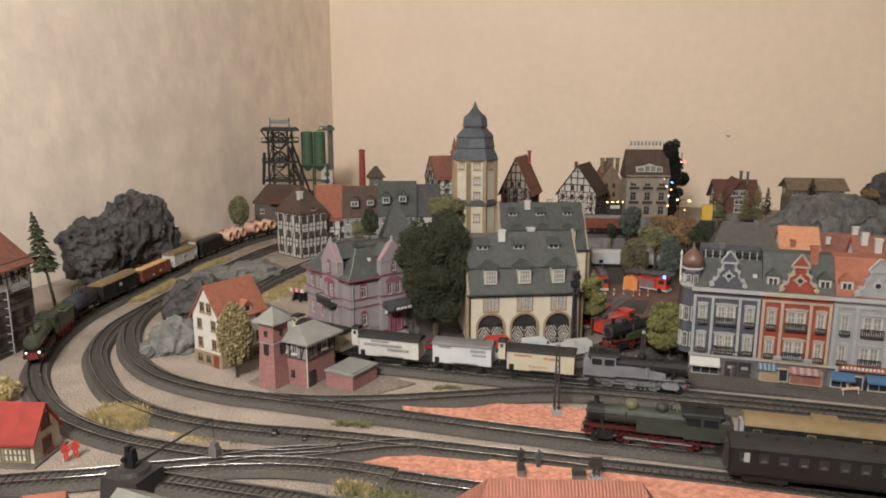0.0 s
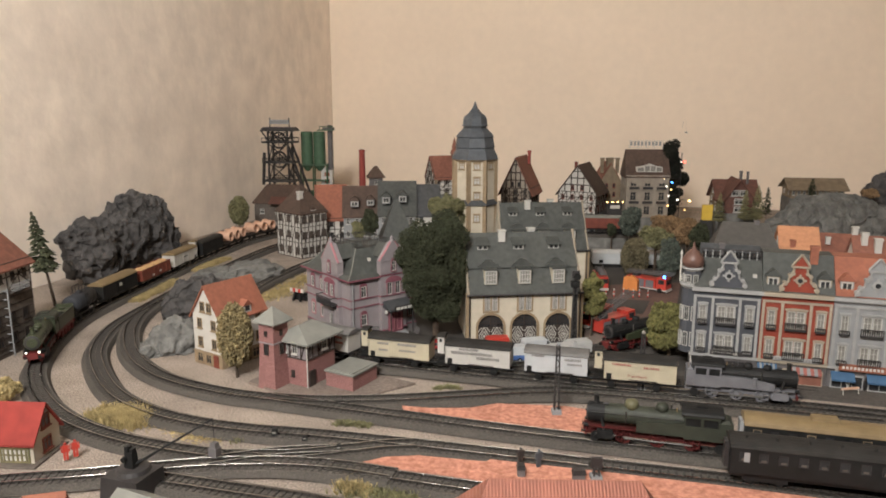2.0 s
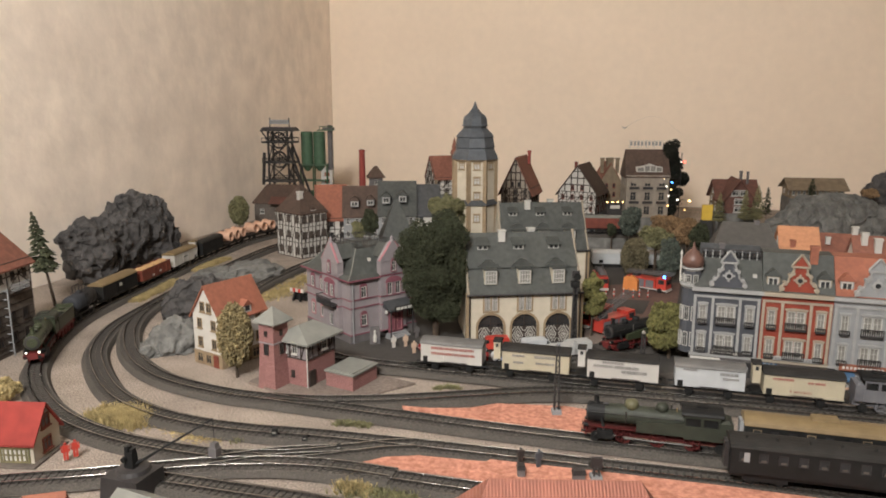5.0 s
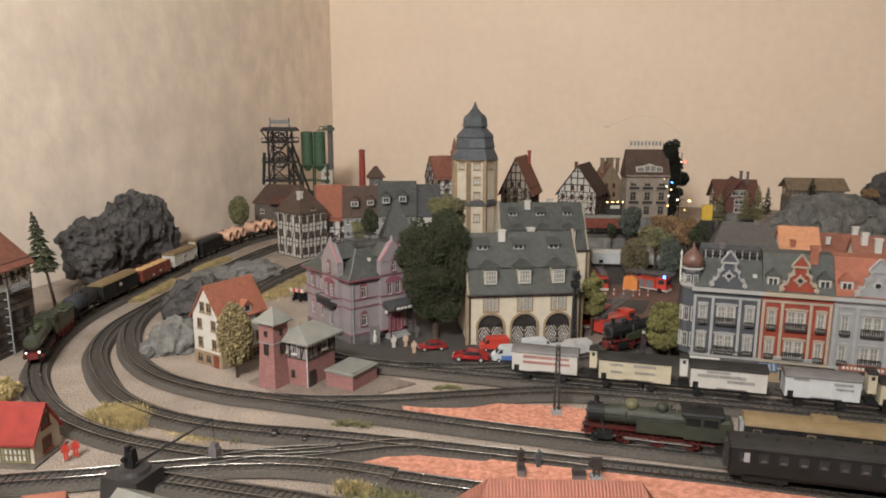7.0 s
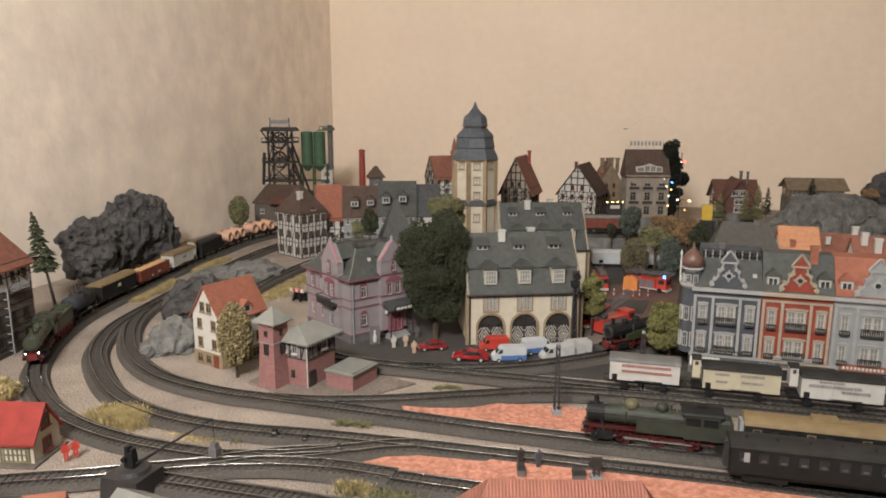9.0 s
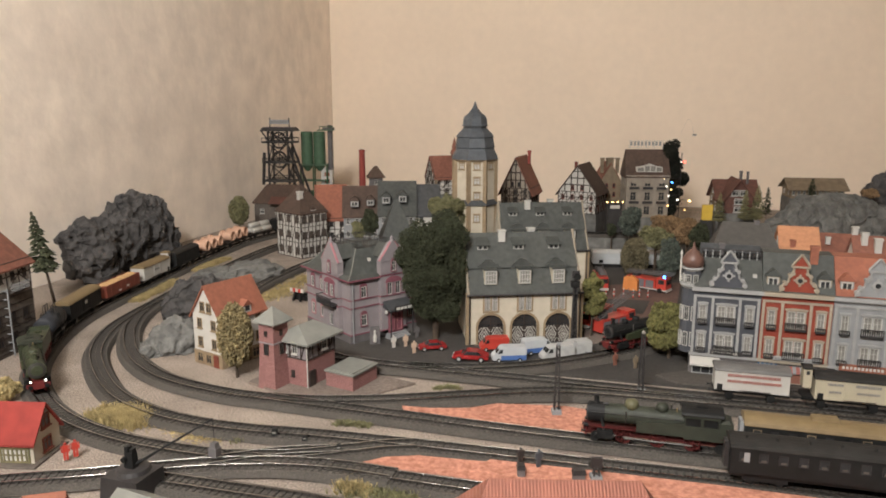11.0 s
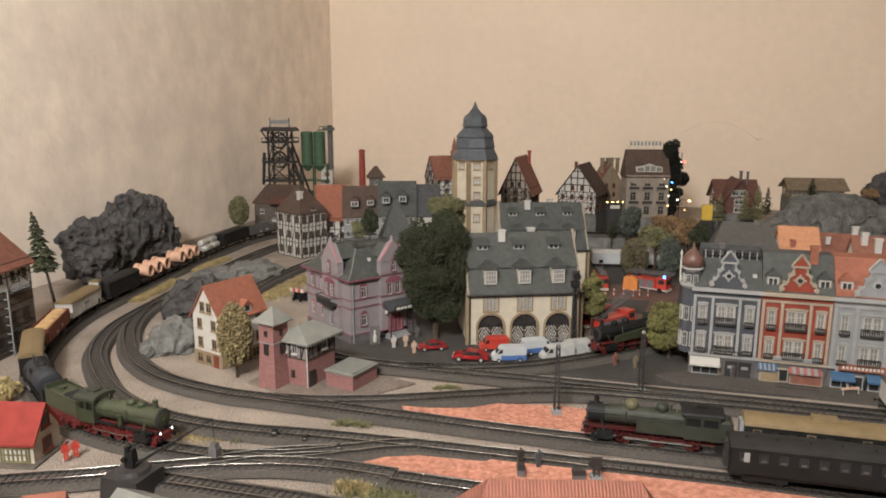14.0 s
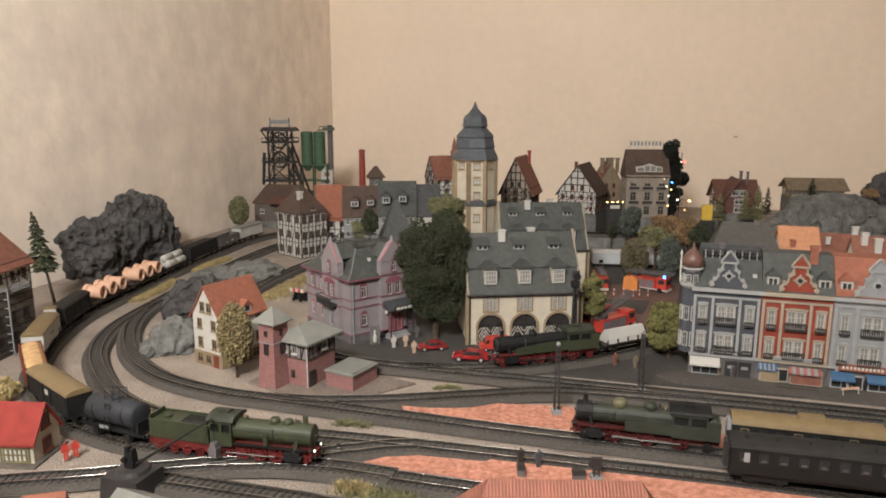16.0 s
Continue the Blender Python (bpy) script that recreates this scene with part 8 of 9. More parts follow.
# ---- street furniture and vehicles ----
def car(at, yaw, paint, label, kind="sedan", lower=None, size=0.9):
    t = thing("car" if kind == "sedan" else "delivery_van", at, label, "car" if kind == "sedan" else "van", "parked cars", yaw=yaw)
    if kind == "sedan":
        l, w = 0.052, 0.0195
        prof = [(-l / 2, 0.004), (-l / 2, 0.0095), (-l * 0.36, 0.0105), (-l * 0.22, 0.0160), (l * 0.12, 0.0163), (l * 0.24, 0.0108), (l * 0.47, 0.0092), (l / 2, 0.007), (l / 2, 0.004)]
        glass = [(-l * 0.335, 0.0108), (-l * 0.21, 0.0154), (l * 0.11, 0.0157), (l * 0.215, 0.0110)]
    else:
        l, w = 0.060, 0.022
        prof = [(-l / 2, 0.004), (-l / 2, 0.026), (-l * 0.46, 0.028), (l * 0.20, 0.028), (l * 0.30, 0.024), (l * 0.38, 0.0165), (l * 0.49, 0.0125), (l / 2, 0.009), (l / 2, 0.004)]
        glass = [(l * 0.20, 0.0175), (l * 0.20, 0.0245), (l * 0.275, 0.0240), (l * 0.35, 0.0170)]
    bm = bmesh.new()
    extrude_poly(bm, prof, "y", -w / 2, w / 2)
    bmesh.ops.bevel(bm, geom=bm.edges[:], offset=0.0012, segments=2, affect="EDGES")
    part("body", bm, paint, t)
    bm = bmesh.new()
    extrude_poly(bm, glass, "y", -w / 2 - 0.0003, w / 2 + 0.0003)
    part("side_glass", bm, M_GLASS, t, "dark side windows")
    if kind == "sedan":
        bm = bmesh.new()
        for x0, z0, x1, z1 in ((l * 0.125, 0.0163, l * 0.235, 0.0112),):
            extrude_poly(bm, [(x0, z0), (x1, z1), (x1 + 0.0008, z1 + 0.0002), (x0 + 0.0008, z0 + 0.0002)], "y", -w * 0.40, w * 0.40)
        part("windscreen", bm, M_GLASS, t)
    else:
        bm = bmesh.new()
        extrude_poly(bm, [(l * 0.305, 0.0236), (l * 0.375, 0.0172), (l * 0.384, 0.0176), (l * 0.314, 0.0240)], "y", -w * 0.42, w * 0.42)
        part("windscreen", bm, M_GLASS, t)
        if lower:
            bm = bmesh.new()
            box(bm, -l * 0.49, l * 0.25, -w / 2 - 0.0004, w / 2 + 0.0004, 0.005, 0.0135)
            part("lower_stripe", bm, lower, t, "blue lower side")
    for x in (-l * 0.3, l * 0.31):
        for s in (-1, 1):
            wh = part("wheel", made(tube, (x, s * w * 0.40, 0.0042), (x, s * w * 0.52, 0.0042), 0.0042, n=14), M_BLACK, t)
            part("hubcap", made(tube, (x, s * w * 0.5, 0.0042), (x, s * w * 0.535, 0.0042), 0.0022, n=10), M_SILVER, wh)
    for s in (-1, 1):
        part("headlight", made(box, l * 0.485, l * 0.503, s * w * 0.34 - 0.002, s * w * 0.34 + 0.002, 0.0068, 0.0088), M_PALE, t)
    part("bumper", made(box, l * 0.49, l * 0.51, -w * 0.46, w * 0.46, 0.0040, 0.0058), M_IRON, t)
    t.scale = (size, size, size)
    return t


Z_R = 0.003
slab("yard_pavement", [(0.2429, 1.171), (0.3356, 1.5574), (0.5396, 1.5833), (0.4426, 1.3175), (0.3597, 1.1953)], 0.0036, M_YARD, "reddish paved fire station yard", "pavement", 0.0036)
slab("pavement", [(0.3165, 1.0128), (0.3395, 0.9796), (0.4831, 0.9382), (0.5951, 0.9056), (0.6787, 0.882), (0.7284, 0.9523), (0.6234, 0.9523), (0.5038, 0.9817), (0.3682, 1.0291)], 0.0055, M_STREET, "grey pavement in front of the shops", "pavement", 0.0055)
car((0.0438, 1.0793, Z_R), 172, M_RED, "bright red saloon with white lettering on its door", size=1.1)
car((-0.0177, 1.1297, Z_R), 190, M_RED, "bright red car parked under the tree")
car((0.0839, 1.1297, Z_R), 188, M_FIRE, "red minibus in front of the gates", "van", size=0.8)
car((0.1035, 1.0767, Z_R), 184, M_PALE, "white van with a blue lower side", "van", M_BLUE)
car((0.1546, 1.1133, Z_R), 15, M_PALE, "white and blue van behind another", "van", M_BLUE)
car((0.1801, 1.0818, Z_R), 195, M_SILVER, "silver-grey van beside the mast", "van")
car((0.2116, 1.1026, Z_R), 195, M_SILVER, "pale grey van parked in a row", "van")


def fire_engine(at, yaw, label, ladder=True, light=True, raised=0.0):
    t = thing("fire_engine", at, label, "fire engine", "fire engines", yaw=yaw)
    part("cab", made(box, 0.022, 0.046, -0.0135, 0.0135, 0.006, 0.033, taper=0.0015), M_FIRE, t, "red cab")
    part("windscreen", made(box, 0.0445, 0.0462, -0.0115, 0.0115, 0.019, 0.029), M_GLASS, t)
    part("body", made(box, -0.046, 0.021, -0.0135, 0.0135, 0.006, 0.028), M_FIRE, t, "red equipment body")
    for s in (-1, 1):
        part("cab_window", made(box, 0.028, 0.041, s * 0.0128 - 0.0008, s * 0.0128 + 0.0008, 0.020, 0.029), M_GLASS, t)
        for k in range(3):
            x = -0.043 + k * 0.021
            part("shutter", made(box, x, x + 0.018, s * 0.0135 - 0.0005, s * 0.0135 + 0.0005, 0.009, 0.025), M_LGREY, t, "grey roller shutter")
        part("stripe", made(box, -0.046, 0.046, s * 0.0137 - 0.0004, s * 0.0137 + 0.0004, 0.0055, 0.0080), M_WHITE, t, "white stripe")
        for x in (-0.028, 0.032):
            part("wheel", made(tube, (x, s * 0.010, 0.0055), (x, s * 0.0145, 0.0055), 0.0055, n=14), M_BLACK, t)
    if ladder:
        bm = bmesh.new()
        for s in (-0.007, 0.007):
            bar(bm, (-0.05, s, 0.034), (0.055, s, 0.040), 0.0016)
            bar(bm, (-0.05, s, 0.039), (0.055, s, 0.044), 0.0012)
        for k in range(16):
            x = -0.05 + k * 0.007
            bar(bm, (x, -0.007, 0.034 + k * 0.0004), (x, 0.007, 0.034 + k * 0.0004), 0.001)
        part("ladder", bm, M_MINEG, t, "grey turntable ladder", m=pose(-0.03, 0, 0.034) @ pose(0, 0, 0, 0, -raised, 0) @ pose(0.03, 0, -0.034))
        part("turntable", made(tube, (-0.03, 0, 0.028), (-0.03, 0, 0.034), 0.009, n=14), M_IRON, t)
    if light:
        part("beacon", made(lathe, [(0.003, 0.033), (0.003, 0.037), (0.001, 0.039)], 10, c=(0.038, -0.006)), M_LAMPB, t, "glowing blue beacon")
    part("bumper", made(box, 0.046, 0.048, -0.0135, 0.0135, 0.004, 0.009), M_WHITE, t, "white bumper")
    return t


fire_engine((0.4480, 1.5200, Z_R), -42, "red turntable ladder fire engine with a blue beacon")
fire_engine((0.3480, 1.5450, Z_R), -97, "red fire engine facing the yard", light=False)
fire_engine((0.3050, 1.2350, Z_R), 38, "orange-red fire engine with a raised ladder", light=False, raised=16)
fire_engine((0.2801, 1.2753, Z_R), 230, "orange-red fire engine beside the trees", ladder=False, light=False)
L_REAR = Line([(0.640, 1.985), (0.540, 1.993), (0.4598, 2.000), (0.380, 2.012), (0.300, 2.034), (0.220, 2.060), (0.150, 2.100), (0.100, 2.160), (0.075, 2.240), (0.050, 2.330), (0.000, 2.420), (-0.080, 2.500)])
solo("railway_embankment", made(sweep, L_REAR.p, [(-0.034, 0.0), (-0.024, 0.0328), (0.024, 0.0328), (0.034, 0.0)]), M_ROCKL, "low grey embankment under the rear track", "embankment", kind="structure")
track(L_REAR, 0.0325, "railway track on an embankment behind the town")
red_wagon = thing("covered_van", (0, 0, 0), "dark red covered van at the end of the freight train", "railway wagon", "wagons of the freight train")
part("body", made(box, -0.068, 0.068, -0.014, 0.014, 0.0142, 0.044), M_WBROWN, red_wagon)
part("roof", made(curved_roof, 0.136, 0.028, 0.044, 0.006), M_GREYROOF, red_wagon, "pale grey curved roof")
under(red_wagon, 0.140, 0.080)
for q in range(9):
    part("side_rib", made(box, -0.066 + q * 0.0163, -0.0648 + q * 0.0163, -0.0147, -0.0138, 0.0146, 0.0436), M_WBROWN, red_wagon)
t = thing("white_railcar", (0, 0, 0), "silver-white railcar behind the round bushes", "railway wagon")
part("body", made(box, -0.09, 0.09, -0.0145, 0.0145, 0.010, 0.036), M_PALE, t)
part("roof", made(curved_roof, 0.18, 0.029, 0.036, 0.008), M_SILVER, t, "silver roof")
for x in (-0.075, 0.06):
    part("hatch", made(box, x, x + 0.010, -0.0152, -0.0140, 0.012, 0.020), M_BLACK, t, "dark side hatch")
for q in range(11):
    part("side_rib", made(box, -0.085 + q * 0.017, -0.0842 + q * 0.017, -0.0150, -0.0140, 0.011, 0.035), M_SILVER, t)
part("skirt", made(box, -0.088, 0.088, -0.012, 0.012, 0.0, 0.010), M_BLACK, t)
t.matrix_world = pose(0.4623, 1.7484, 0.002, 0, 0, -4)
slab("yard_apron", [(0.3359, 1.4400), (0.4240, 1.4230), (0.3850, 1.3320), (0.3110, 1.3470)], 0.0048, M_ASPH, "dark grey paved apron in the yard", "pavement", 0.0012)
slab("pavement", [(0.2383, 1.1464), (0.2846, 1.1756), (0.3017, 1.3073), (0.2625, 1.2929)], 0.0040, M_PAVE, "pale concrete strip beside the fire station", "pavement", 0.0012)
tent = thing("orange_tent", (0.4075, 1.5167, Z_R), "orange tarpaulin screen in the yard", "tent", yaw=-30)
part("cover", made(extrude_poly, [(-0.016, 0), (-0.014, 0.028), (0.004, 0.032), (0.016, 0.022), (0.016, 0)], "y", -0.004, 0.010), M_ORANGEP, tent)
box_y = thing("yellow_container", (0.7802, 2.1, 0.0635), "yellow upright display panel", "panel", yaw=-10)
part("body", made(box, -0.015, 0.015, 0, 0.012, 0, 0.045), M_YELLOW, box_y)
part("foot", made(box, -0.017, 0.017, -0.002, 0.014, -0.06348437687508612, 0.0), M_IRON, box_y)


def cone(at):
    c = thing("traffic_post", at, "thin red and white striped warning post", "post", "warning posts in the yard")
    for k in range(4):
        part("band", made(tube, (0, 0, k * 0.0045), (0, 0, k * 0.0045 + 0.0045), 0.0018 - k * 0.0002, n=8), M_WHITE if k % 2 else M_FIRE, c)
    part("foot", made(box, -0.004, 0.004, -0.004, 0.004, -0.0002, 0.001), M_IRON, c)


for at in ((0.3588, 1.4609), (0.3801, 1.4654), (0.3969, 1.452), (0.411, 1.4564), (0.4276, 1.452), (0.3421, 1.4609)):
    cone((*at, Z_R))


def mast(at, height, label, wide=0.0030, lampm=None):
    t = thing("mast", at, label, "mast", "trackside masts")
    part("foot", made(box, -0.006, 0.006, -0.006, 0.006, 0, 0.010), M_GREYH, t, "grey concrete foot")
    w0, w1 = wide, wide * 0.6
    for x in (-1, 1):
        for y in (-1, 1):
            part("upright", made(bar, (x * w0, y * w0, 0.01), (x * w1, y * w1, height), 0.0014), M_IRON, t)
    bm = bmesh.new()
    n = int(height / 0.008)
    for k in range(n):
        a, b = 0.01 + (height - 0.01) * k / n, 0.01 + (height - 0.01) * (k + 1) / n
        wa, wb = w0 + (w1 - w0) * k / n, w0 + (w1 - w0) * (k + 1) / n
        s = 1 if k % 2 else -1
        bar(bm, (-s * wa, -wa, a), (s * wb, -wb, b), 0.0009)
        bar(bm, (wa, -s * wa, a), (wb, s * wb, b), 0.0006)
    tagged(part("lattice", bm, M_IRON, t), kind="stuff")
    if lampm:
        part("lamp", made(lathe, [(0.0015, height), (0.0032, height + 0.002), (0.0015, height + 0.005)], 10), lampm, t, "small lamp head")
    else:
        part("head", made(box, -0.006, 0.006, -0.002, 0.002, height - 0.002, height + 0.010), M_IRON, t, "dark mast head")
    return t


mast((0.1464, 0.8691, 0.004), 0.0953, "dark lattice mast on the salmon strip", lampm=M_GREYH)
mast((0.2763, 0.9465, 0), 0.0894, "dark lattice mast by the street", lampm=M_PANE)
sm = mast((0.2136, 1.1241, 0.003), 0.1246, "tall dark signal mast by the fire station", wide=0.0040)
part("mast_core", made(bar, (0, 0, 0.008), (0, 0, 0.122), 0.0030), M_BLACK, sm)
part("signal_plate", made(lathe, [(0.006, -0.001), (0.006, 0.001)], 14), M_BLACK, sm, "dark round signal plate", m=pose(0.002, -0.004, 0.126) @ pose(0, 0, 0, 90, 0, 0))
part("signal_cage", made(box, -0.0075, 0.0065, -0.004, 0.004, 0.108, 0.118), M_BLACK, sm)
mast((0.1626, 0.7009, 0.004), 0.02, "short dark post on the platform")


def doll(at, coat, trousers, label, h=0.021, group="tiny painted figures"):
    bm = bmesh.new()
    box(bm, -0.0026, -0.0003, -0.0012, 0.0012, 0, h * 0.48)
    box(bm, 0.0003, 0.0026, -0.0012, 0.0012, 0, h * 0.48)
    box(bm, -0.0034, 0.0034, -0.0019, 0.0019, h * 0.46, h * 0.83, taper=0.0006)
    box(bm, -0.0046, -0.0034, -0.001, 0.001, h * 0.46, h * 0.80)
    box(bm, 0.0034, 0.0046, -0.001, 0.001, h * 0.46, h * 0.80)
    bmesh.ops.create_icosphere(bm, subdivisions=1, radius=h * 0.085, matrix=Matrix.Translation((0, 0, h * 0.92)))
    return solo("figurine", bm, coat, label, "figurine", at=at, yaw=30, group=group)


for at, m1, lb in (((-0.429, 0.7552), M_FIRE, "tiny figurine in a bright red suit"), ((-0.422, 0.7632), M_FIRE, "tiny red figurine beside another"), ((-0.0819, 1.1408), M_PLAST, "tiny figurine by the villa"), ((-0.0624, 1.1465), M_SKIN, "tiny beige figurine by the villa"),
                   ((-0.0469, 1.1133), M_SKIN, "tiny tan figurine by the road"), ((-0.0452, 1.1937), M_MINEG, "tiny dark figurine under the tree"), ((0.2665, 1.0569), M_TILED, "tiny figurine in red and grey"), ((0.2949, 1.0448), M_DRIED, "tiny figurine in a tan coat"),
                   ((0.4102, 1.01), M_DRIED, "tiny figurine at the shop"), ((0.426, 1.0011), M_MINEG, "tiny grey figurine at the shop"), ((0.4779, 0.9923), M_PLAST, "tiny figurine by the street stall"), ((0.5602, 0.9668), M_TILED, "tiny figurine with a placard"),
                   ((0.5723, 0.9566), M_PLAST, "tiny pale figurine with a placard"), ((0.5928, 0.9505), M_IRON, "tiny dark figurine in the crowd"), ((0.6184, 0.9668), M_TILED, "tiny red figurine in the crowd"), ((0.3454, 1.2858), M_ORANGEP, "tiny orange figurine in the fire yard"), ((0.5965, 0.971), M_SKIN, "tiny figurine in the crowd")):
    doll((*at, Z_R), m1, m1, lb)
doll((0.1051, 0.728, 0.009), M_SLATEB, M_BLACK, "tiny figurine in a blue-grey coat on the platform")
doll((0.0856, 0.7318, 0.009), M_IRON, M_BLACK, "tiny dark figurine on the platform")


def placard(at, yaw, label):
    t = thing("placard", at, label, "placard", "placards of the crowd", yaw=yaw)
    part("stick", made(bar, (0, 0, 0), (0, 0, 0.03), 0.0007), M_BARK, t)
    part("board", made(box, -0.006, 0.006, -0.0006, 0.0006, 0.026, 0.036), M_WHITE, t, "white board")


for k, at in enumerate(((0.5612, 0.9627), (0.5845, 0.9668), (0.5983, 0.9545), (0.54, 0.9794))):
    placard((*at, Z_R), -15 + 12 * k, "white placard on a thin stick")
for k, (x, y) in enumerate([(0.5642, 0.9829), (0.5821, 0.9873), (0.5864, 0.9786), (0.6043, 0.9916), (0.6011, 0.9743), (0.6142, 0.9829), (0.6128, 0.9680), (0.5960, 1.0005)]):
    doll((x, y, 0.0055), (M_IRON, M_MINEG, M_BLACK, M_TILED, M_PLAST)[k % 5], M_BLACK, ("tiny figurine in dark clothes among the crowd", "tiny grey figurine among the crowd", "tiny black figurine among the crowd", "tiny red figurine among the crowd", "tiny pale figurine among the crowd")[k % 5])
t = thing("plank_pile", (0.5014, 0.9586, Z_R), "pile of dark boards on the pavement", "boards", yaw=-18)
for k in range(4):
    part("board", made(box, -0.028, 0.028, -0.010 + k * 0.006, -0.006 + k * 0.006, 0, 0.002 + 0.001 * (k % 2)), M_SLEEP, t)
t = thing("barrier", (0.5648, 0.9386, Z_R), "low red and white street barrier", "barrier", yaw=10)
part("rail", made(box, -0.014, 0.014, -0.0006, 0.0006, 0.009, 0.012), M_CLAY, t)
for s in (-1, 1):
    part("leg", made(bar, (s * 0.012, -0.003, 0), (s * 0.012, 0, 0.012), 0.001), M_PLAST, t)
t = thing("flower_stall", (0.628, 0.9668, Z_R), "low brown market stall with a bright display", "stall", yaw=-18)
part("box", made(box, -0.012, 0.016, -0.008, 0.008, 0, 0.012), M_WBROWN, t)
part("display", made(box, -0.011, 0.015, -0.007, 0.007, 0.012, 0.016, taper=0.002), M_SANDLOAD, t)
for x, y, m1, w in ((-0.028, 0.0, M_TRIM, 0.024), (0.020, 0.0, M_TILED, 0.040)):
    t = thing("shop_poster", (H_RED[0], H_RED[1], 0), "warm coloured shop window display", "poster", yaw=STREET)
    part("board", made(box, x - w / 2, x + w / 2, -0.0052, -0.0030, 0.006, ZA - 0.016), m1, t)
    part("frame", made(ring, x - w / 2 - 0.001, x + w / 2 + 0.001, 0.005, ZA - 0.015, -0.0058, -0.0030, 0.0012), M_CTRIM, t)
t = thing("shop_sign", (H_PALE[0], H_PALE[1], 0), "red shop sign with unreadable pale letters", "sign", yaw=STREET)
part("board", made(box, -0.036, 0.024, -0.0060, -0.0028, ZA - 0.002, ZA + 0.007), M_TILE, t)
bm = bmesh.new()
for k in range(11):
    box(bm, -0.032 + k * 0.0048, -0.029 + k * 0.0048, -0.0066, -0.0059, ZA + 0.0005, ZA + 0.0045)
tagged(part("lettering", bm, M_PLAST, t), kind="stuff")
for hx, xs, n in ((H_BLUE, -0.012, 9), (H_RED, -0.02, 13)):
    t = thing("shop_sign", (hx[0], hx[1], 0), "narrow dark shop sign with unreadable letters", "sign", yaw=STREET)
    part("board", made(box, xs - 0.006, xs + n * 0.0042, -0.0050, -0.0030, ZA + 0.003, ZA + 0.009), M_IRON if n == 9 else M_WTRIM, t)
    bm = bmesh.new()
    for k in range(n):
        box(bm, xs - 0.003 + k * 0.0040, xs - 0.0005 + k * 0.0040, -0.0056, -0.0049, ZA + 0.0045, ZA + 0.0075)
    tagged(part("lettering", bm, M_PLAST if n == 9 else M_TEXT, t), kind="stuff")

# ---- foreground: crane block, small things ----
t = thing("crane_base", (-0.3213, 0.6829, 0), "dark grey stone block with a thin crane boom", "crane", yaw=-18)
part("block", made(box, -0.024, 0.024, -0.022, 0.022, 0, 0.028, taper=0.002), M_IRON, t, "dark stone block")
part("cap", made(lathe, [(0.018, 0.028), (0.016, 0.032), (0.010, 0.033)], 20, c=(0, 0.002)), M_IRON, t)
bm = bmesh.new()
box(bm, -0.0055, 0.0055, -0.0045, 0.0045, 0.033, 0.050, taper=0.0008)
box(bm, -0.0045, -0.0005, -0.0035, 0.0035, 0.0498, 0.056)
box(bm, 0.0012, 0.0048, -0.0030, 0.0030, 0.0498, 0.054)
tube(bm, (-0.004, -0.0075, 0.043), (-0.004, 0.0075, 0.043), 0.0030, n=12)
part("winch_house", bm, M_BLACK, t, "black winch house")
e0 = Vector((0.004, 0, 0.036))
tip = pose(0, 0, 0, 0, 0, 18) @ (Vector((-0.2525, 0.735, 0.0624)) - Vector((-0.3213, 0.6829, 0)))
part("boom", made(tube, e0, tip, 0.0017, 0.0009, 8), M_BLACK, t, "thin black boom")
part("cable", made(tube, tip, tip - Vector((0, 0, 0.030)), 0.0004, n=5), M_BLACK, t)
bm = bmesh.new()
box(bm, -0.005, 0.005, -0.005, 0.005, -0.044, -0.034)
box(bm, -0.004, 0.004, -0.004, 0.004, -0.034, -0.028, taper=0.001)
bm.transform(Matrix.Translation(tip))
part("crane_hook_block", bm, M_MINEG, t, "grey hanging load")
for (x, y), w, h in (((-0.2028, 0.8055), 0.007, 0.010), ((-0.1644, 0.7938), 0.006, 0.006), ((-0.1208, 0.7713), 0.006, 0.006)):
    t = thing("switch_motor", (x, y, 0.008), "small black switch lantern box", "switch lantern", "switch lanterns")
    part("box", made(box, -w / 2, w / 2, -w / 2, w / 2, 0, h, taper=0.0006), M_BLACK, t)
    part("lens", made(box, -w * 0.3, w * 0.3, -w / 2 - 0.0005, w / 2, h * 0.4, h * 0.6), M_PANE, t)
for (x, y), w in (((0.0838, 0.7096), 0.008), ((0.1438, 0.6989), 0.013)):
    t = thing("platform_kiosk", (x, y, 0.009), "small dark platform kiosk with a grey base", "kiosk", "platform kiosks")
    part("base", made(box, -w / 2, w / 2, -0.004, 0.004, 0, 0.008), M_MINEG, t)
    part("top", made(box, -w / 2 - 0.0008, w / 2 + 0.0008, -0.005, 0.005, 0.008, 0.013, taper=0.001), M_IRON, t)
t = thing("buffer_stop", (-0.3015, 1.4301, 0.002), "dark buffer stop with a red and white board", "buffer stop", yaw=-30)
for s in (-1, 1):
    part("strut", made(bar, (s * 0.010, 0, 0), (s * 0.006, 0.006, 0.022), 0.004), M_BLACK, t)
    part("strut", made(bar, (s * 0.016, 0.012, 0), (s * 0.007, 0.006, 0.020), 0.003), M_BLACK, t)
part("mound", made(box, -0.018, 0.018, 0.010, 0.030, 0, 0.014, taper=0.005), M_BLACK, t, "dark heap behind the buffer stop")
for k in range(5):
    part("board", made(box, -0.0175 + k * 0.007, -0.0105 + k * 0.007, 0.001, 0.004, 0.019, 0.026), M_WHITE if k % 2 == 0 else M_FIRE, t)
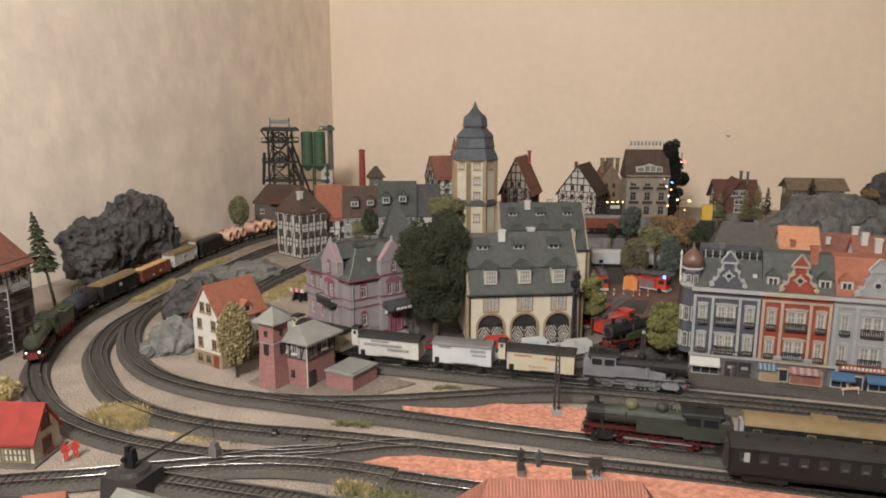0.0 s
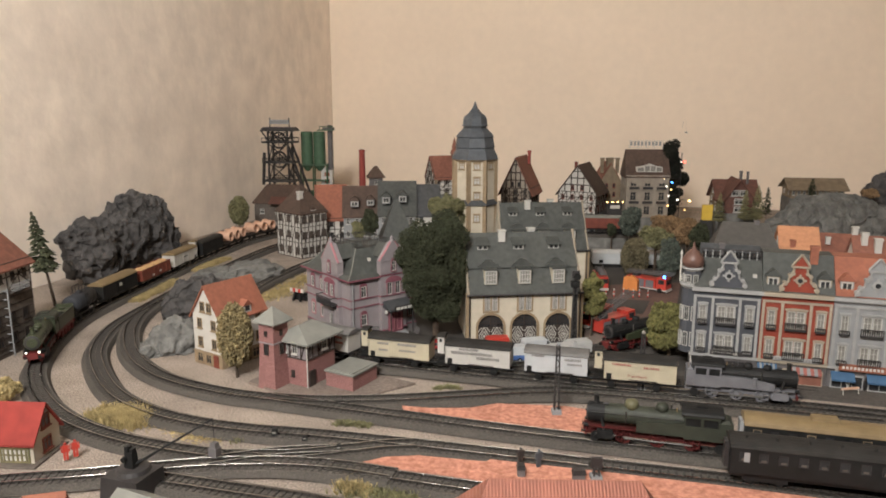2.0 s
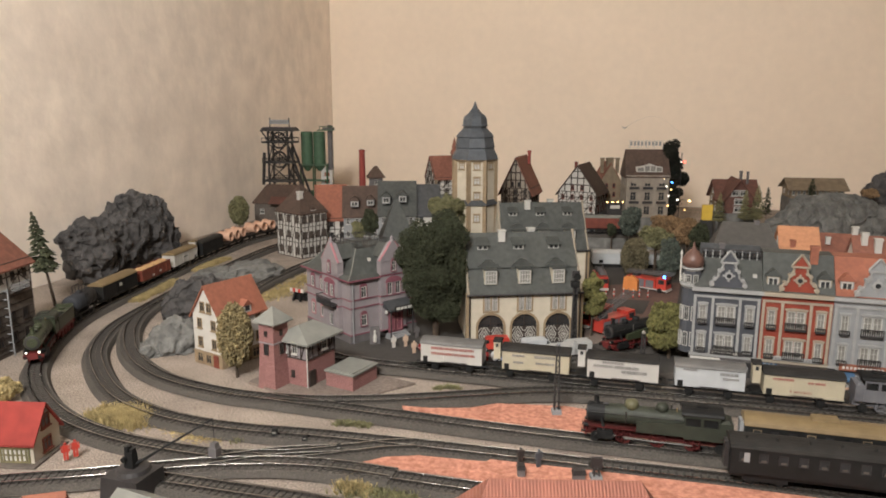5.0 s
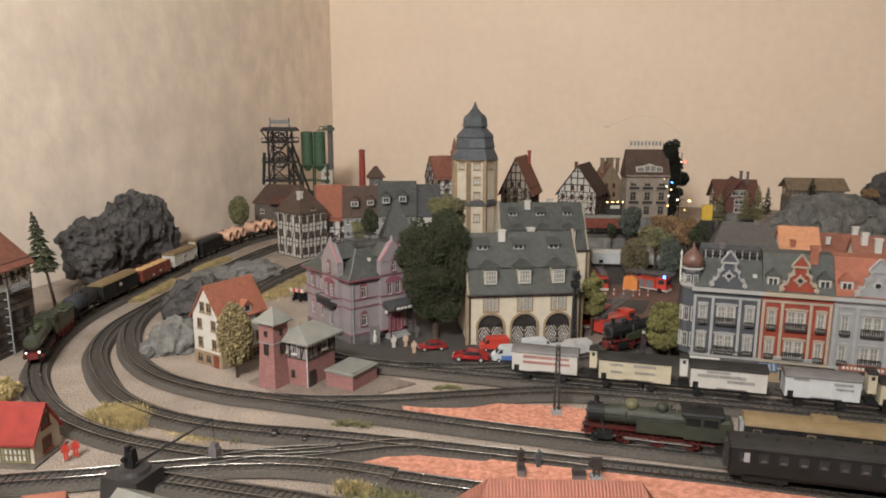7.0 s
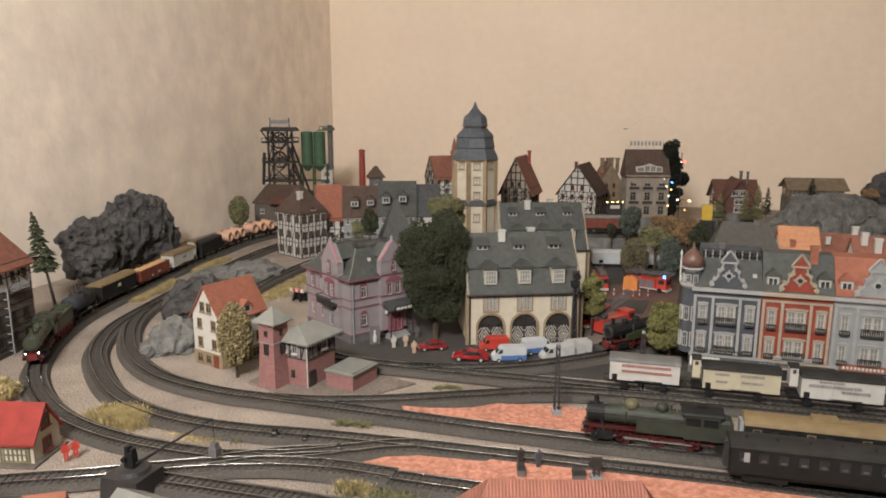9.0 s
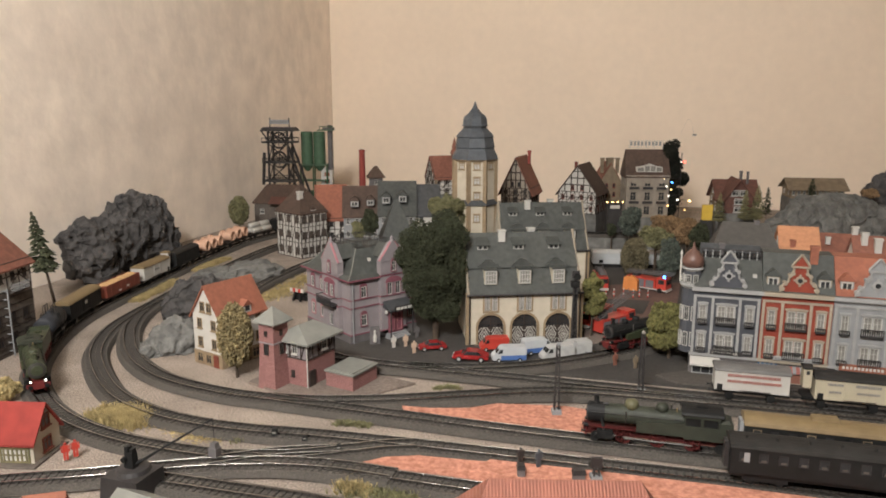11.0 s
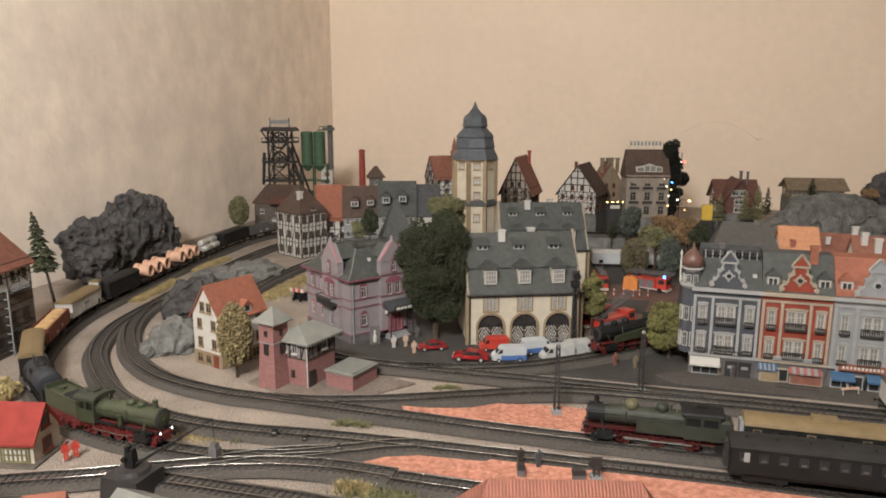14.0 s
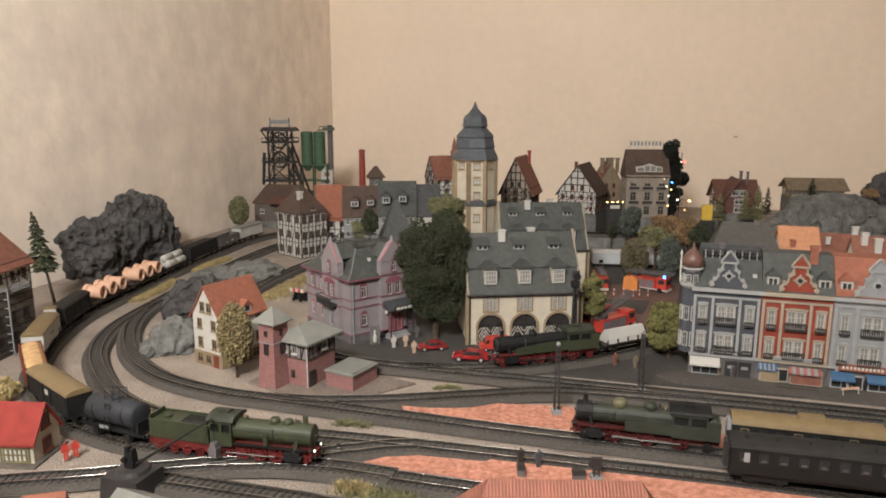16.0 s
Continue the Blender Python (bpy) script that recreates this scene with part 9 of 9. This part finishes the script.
house("grey_roof_hut", (-0.2953, 0.6, 0), -25, 0.06, 0.05, 0.02, 0.036, M_PLAST, M_GREYROOF, "hut with a pale grey roof near the layout's edge", floors=1, cols=2, win=(0.009, 0.009))
house("red_roof_hut", (-0.3748, 0.6082, 0), 15, 0.03, 0.03, 0.016, 0.038, M_PLAST, M_TILE, "hut with a small red roof near the layout's edge", floors=1, cols=2, win=(0.008, 0.008))
t = thing("poster_stand", (-0.1145, 1.158, Z_R), "grey upright stand with a pale statuette shape", "monument", yaw=8)
part("slab", made(box, -0.009, 0.009, 0, 0.004, 0, 0.030, taper=0.001), M_MINEG, t)
part("relief", made(lathe, [(0.003, 0.004), (0.0034, 0.012), (0.0018, 0.018), (0.0022, 0.022), (0.0008, 0.025)], 8, c=(0, -0.001)), M_PLAST, t)

# ---- fairground lights ----
t = thing("light_string", (0.7269, 2.2, 0.0651), "string of small coloured fairground lights on a pole", "lights")
part("pole", made(bar, (0, 0, -0.06514326960875405), (0, 0, 0.19), 0.002), M_IRON, t)
for x, z, m1, r in ((-0.041, 0.105, M_LAMPB, 0.0028), (-0.056, 0.093, M_LAMP, 0.0020), (-0.042, 0.083, M_LAMPY, 0.0020), (-0.049, 0.063, M_LAMP, 0.0022), (-0.049, 0.035, M_LAMPY, 0.0020), (-0.021, 0.052, M_LAMP, 0.0026), (-0.007, 0.166, M_LAMPR, 0.0036), (0.015, 0.049, M_LAMPY, 0.0034), (-0.018, 0.166, M_LAMP, 0.0018), (-0.064, 0.114, M_LAMPY, 0.0018), (0.003, 0.021, M_LAMPY, 0.0020)):
    bm = bmesh.new()
    bmesh.ops.create_icosphere(bm, subdivisions=2, radius=r)
    part("bulb", bm, m1, t, "glowing bulb", m=pose(x, -0.05, z))
    part("arm", made(bar, (x, -0.049, z), (0, 0, z), 0.0008), M_IRON, t)
t = thing("light_stall", (0.5064, 2.1, 0.0938), "dark stall with a row of warm lights", "stall")
part("body", made(box, -0.022, 0.022, 0, 0.02, -0.09382963893861646, 0.020), M_IRON, t)
part("front", made(box, -0.014, 0.014, -0.001, 0.001, 0.004, 0.014), M_PLAST, t)
for x in (-0.024, -0.008, 0.007, 0.021):
    bm = bmesh.new()
    bmesh.ops.create_icosphere(bm, subdivisions=2, radius=0.0024)
    part("bulb", bm, M_LAMPY, t, "glowing warm bulb", m=pose(x, -0.003, 0.024))


# ---- what moves ----
def glide(t, start, ramp, v):
    """Way gone at t by a train that starts at that time and reaches the speed v within ramp seconds."""
    u = t - start
    if u <= 0:
        return 0.0
    return v * u * u / (2 * ramp) if u < ramp else v * (u - ramp / 2)


def table(t, rows):
    for (a, x), (b, y) in zip(rows, rows[1:]):
        if t <= b:
            return x + (y - x) * max(0.0, (t - a) / (b - a))
    return rows[-1][1]


def run(consist, line, lift, way, flip=1, start=0.0):
    """Keys each vehicle along its line, and turns its wheels."""
    times = [k * 0.25 for k in range(65)]
    for ob, off, base in consist:
        walk(ob, [(t, line.place(way(t) + off, base, RAIL_Z + lift, flip)) for t in times])


def spin(ob, way, sign=1.0):
    """Turns the driving wheels of an engine by the way it goes."""
    times = [k * 0.1 for k in range(161)]
    for wheel, at, r in WHEELS[ob.name]:
        walk(wheel, [(t, pose(*at, 0, math.degrees(sign * (way(t) - way(0)) / r), 0)) for t in times])


BIRD_TURN = [(0.0, 30), (1.0, 48), (2.0, 67), (3.0, 86.5), (4.0, 106), (7.0, 164), (8.0, 184), (9.0, 208), (11.5, 275), (12.5, 298), (13.5, 322), (14.5, 347), (15.0, 359), (16.0, 382)]
YARD_WAY = [(0.0, 0.0), (12.6, 0.0), (13.0, 0.006), (13.5, 0.012), (14.0, 0.022), (14.5, 0.055), (15.0, 0.098), (15.5, 0.140), (16.0, 0.192)]


def motions():
    def town_way(t):
        return S_T + 0.068 * (t - 3.5)

    def outer_way(t):
        return S_O + glide(t, 8.55, 2.0, 0.0932)

    def yard_way(t):
        return S_Y + table(t, YARD_WAY)

    def inner_way(t):
        return S_I - glide(t, 15.45, 1.0, 0.085)

    def rear_way(t):
        return L_REAR.near(0.4598, 2.0) + glide(t, 8.55, 2.0, 0.0932)

    run([(red_wagon, 0.0, 0.08)], L_REAR, 0.0325, rear_way)
    run(TOWN, L_TOWN, 0.0024, town_way)
    run(OUTER, L_OUTER, 0.0, outer_way)
    run(YARD, L_BACK, 0.0030, yard_way)
    run(INNER, L_INNER, 0.0012, inner_way, flip=-1)
    spin(grey, town_way)
    spin(green, outer_way)
    spin(yard, yard_way)
    spin(pas, inner_way, -1.0)
    walk(BIRD, [(k * 0.25, BIRD_AT @ pose(0, 0, 0, 0, 0, table(k * 0.25, BIRD_TURN))) for k in range(65)])


motions()
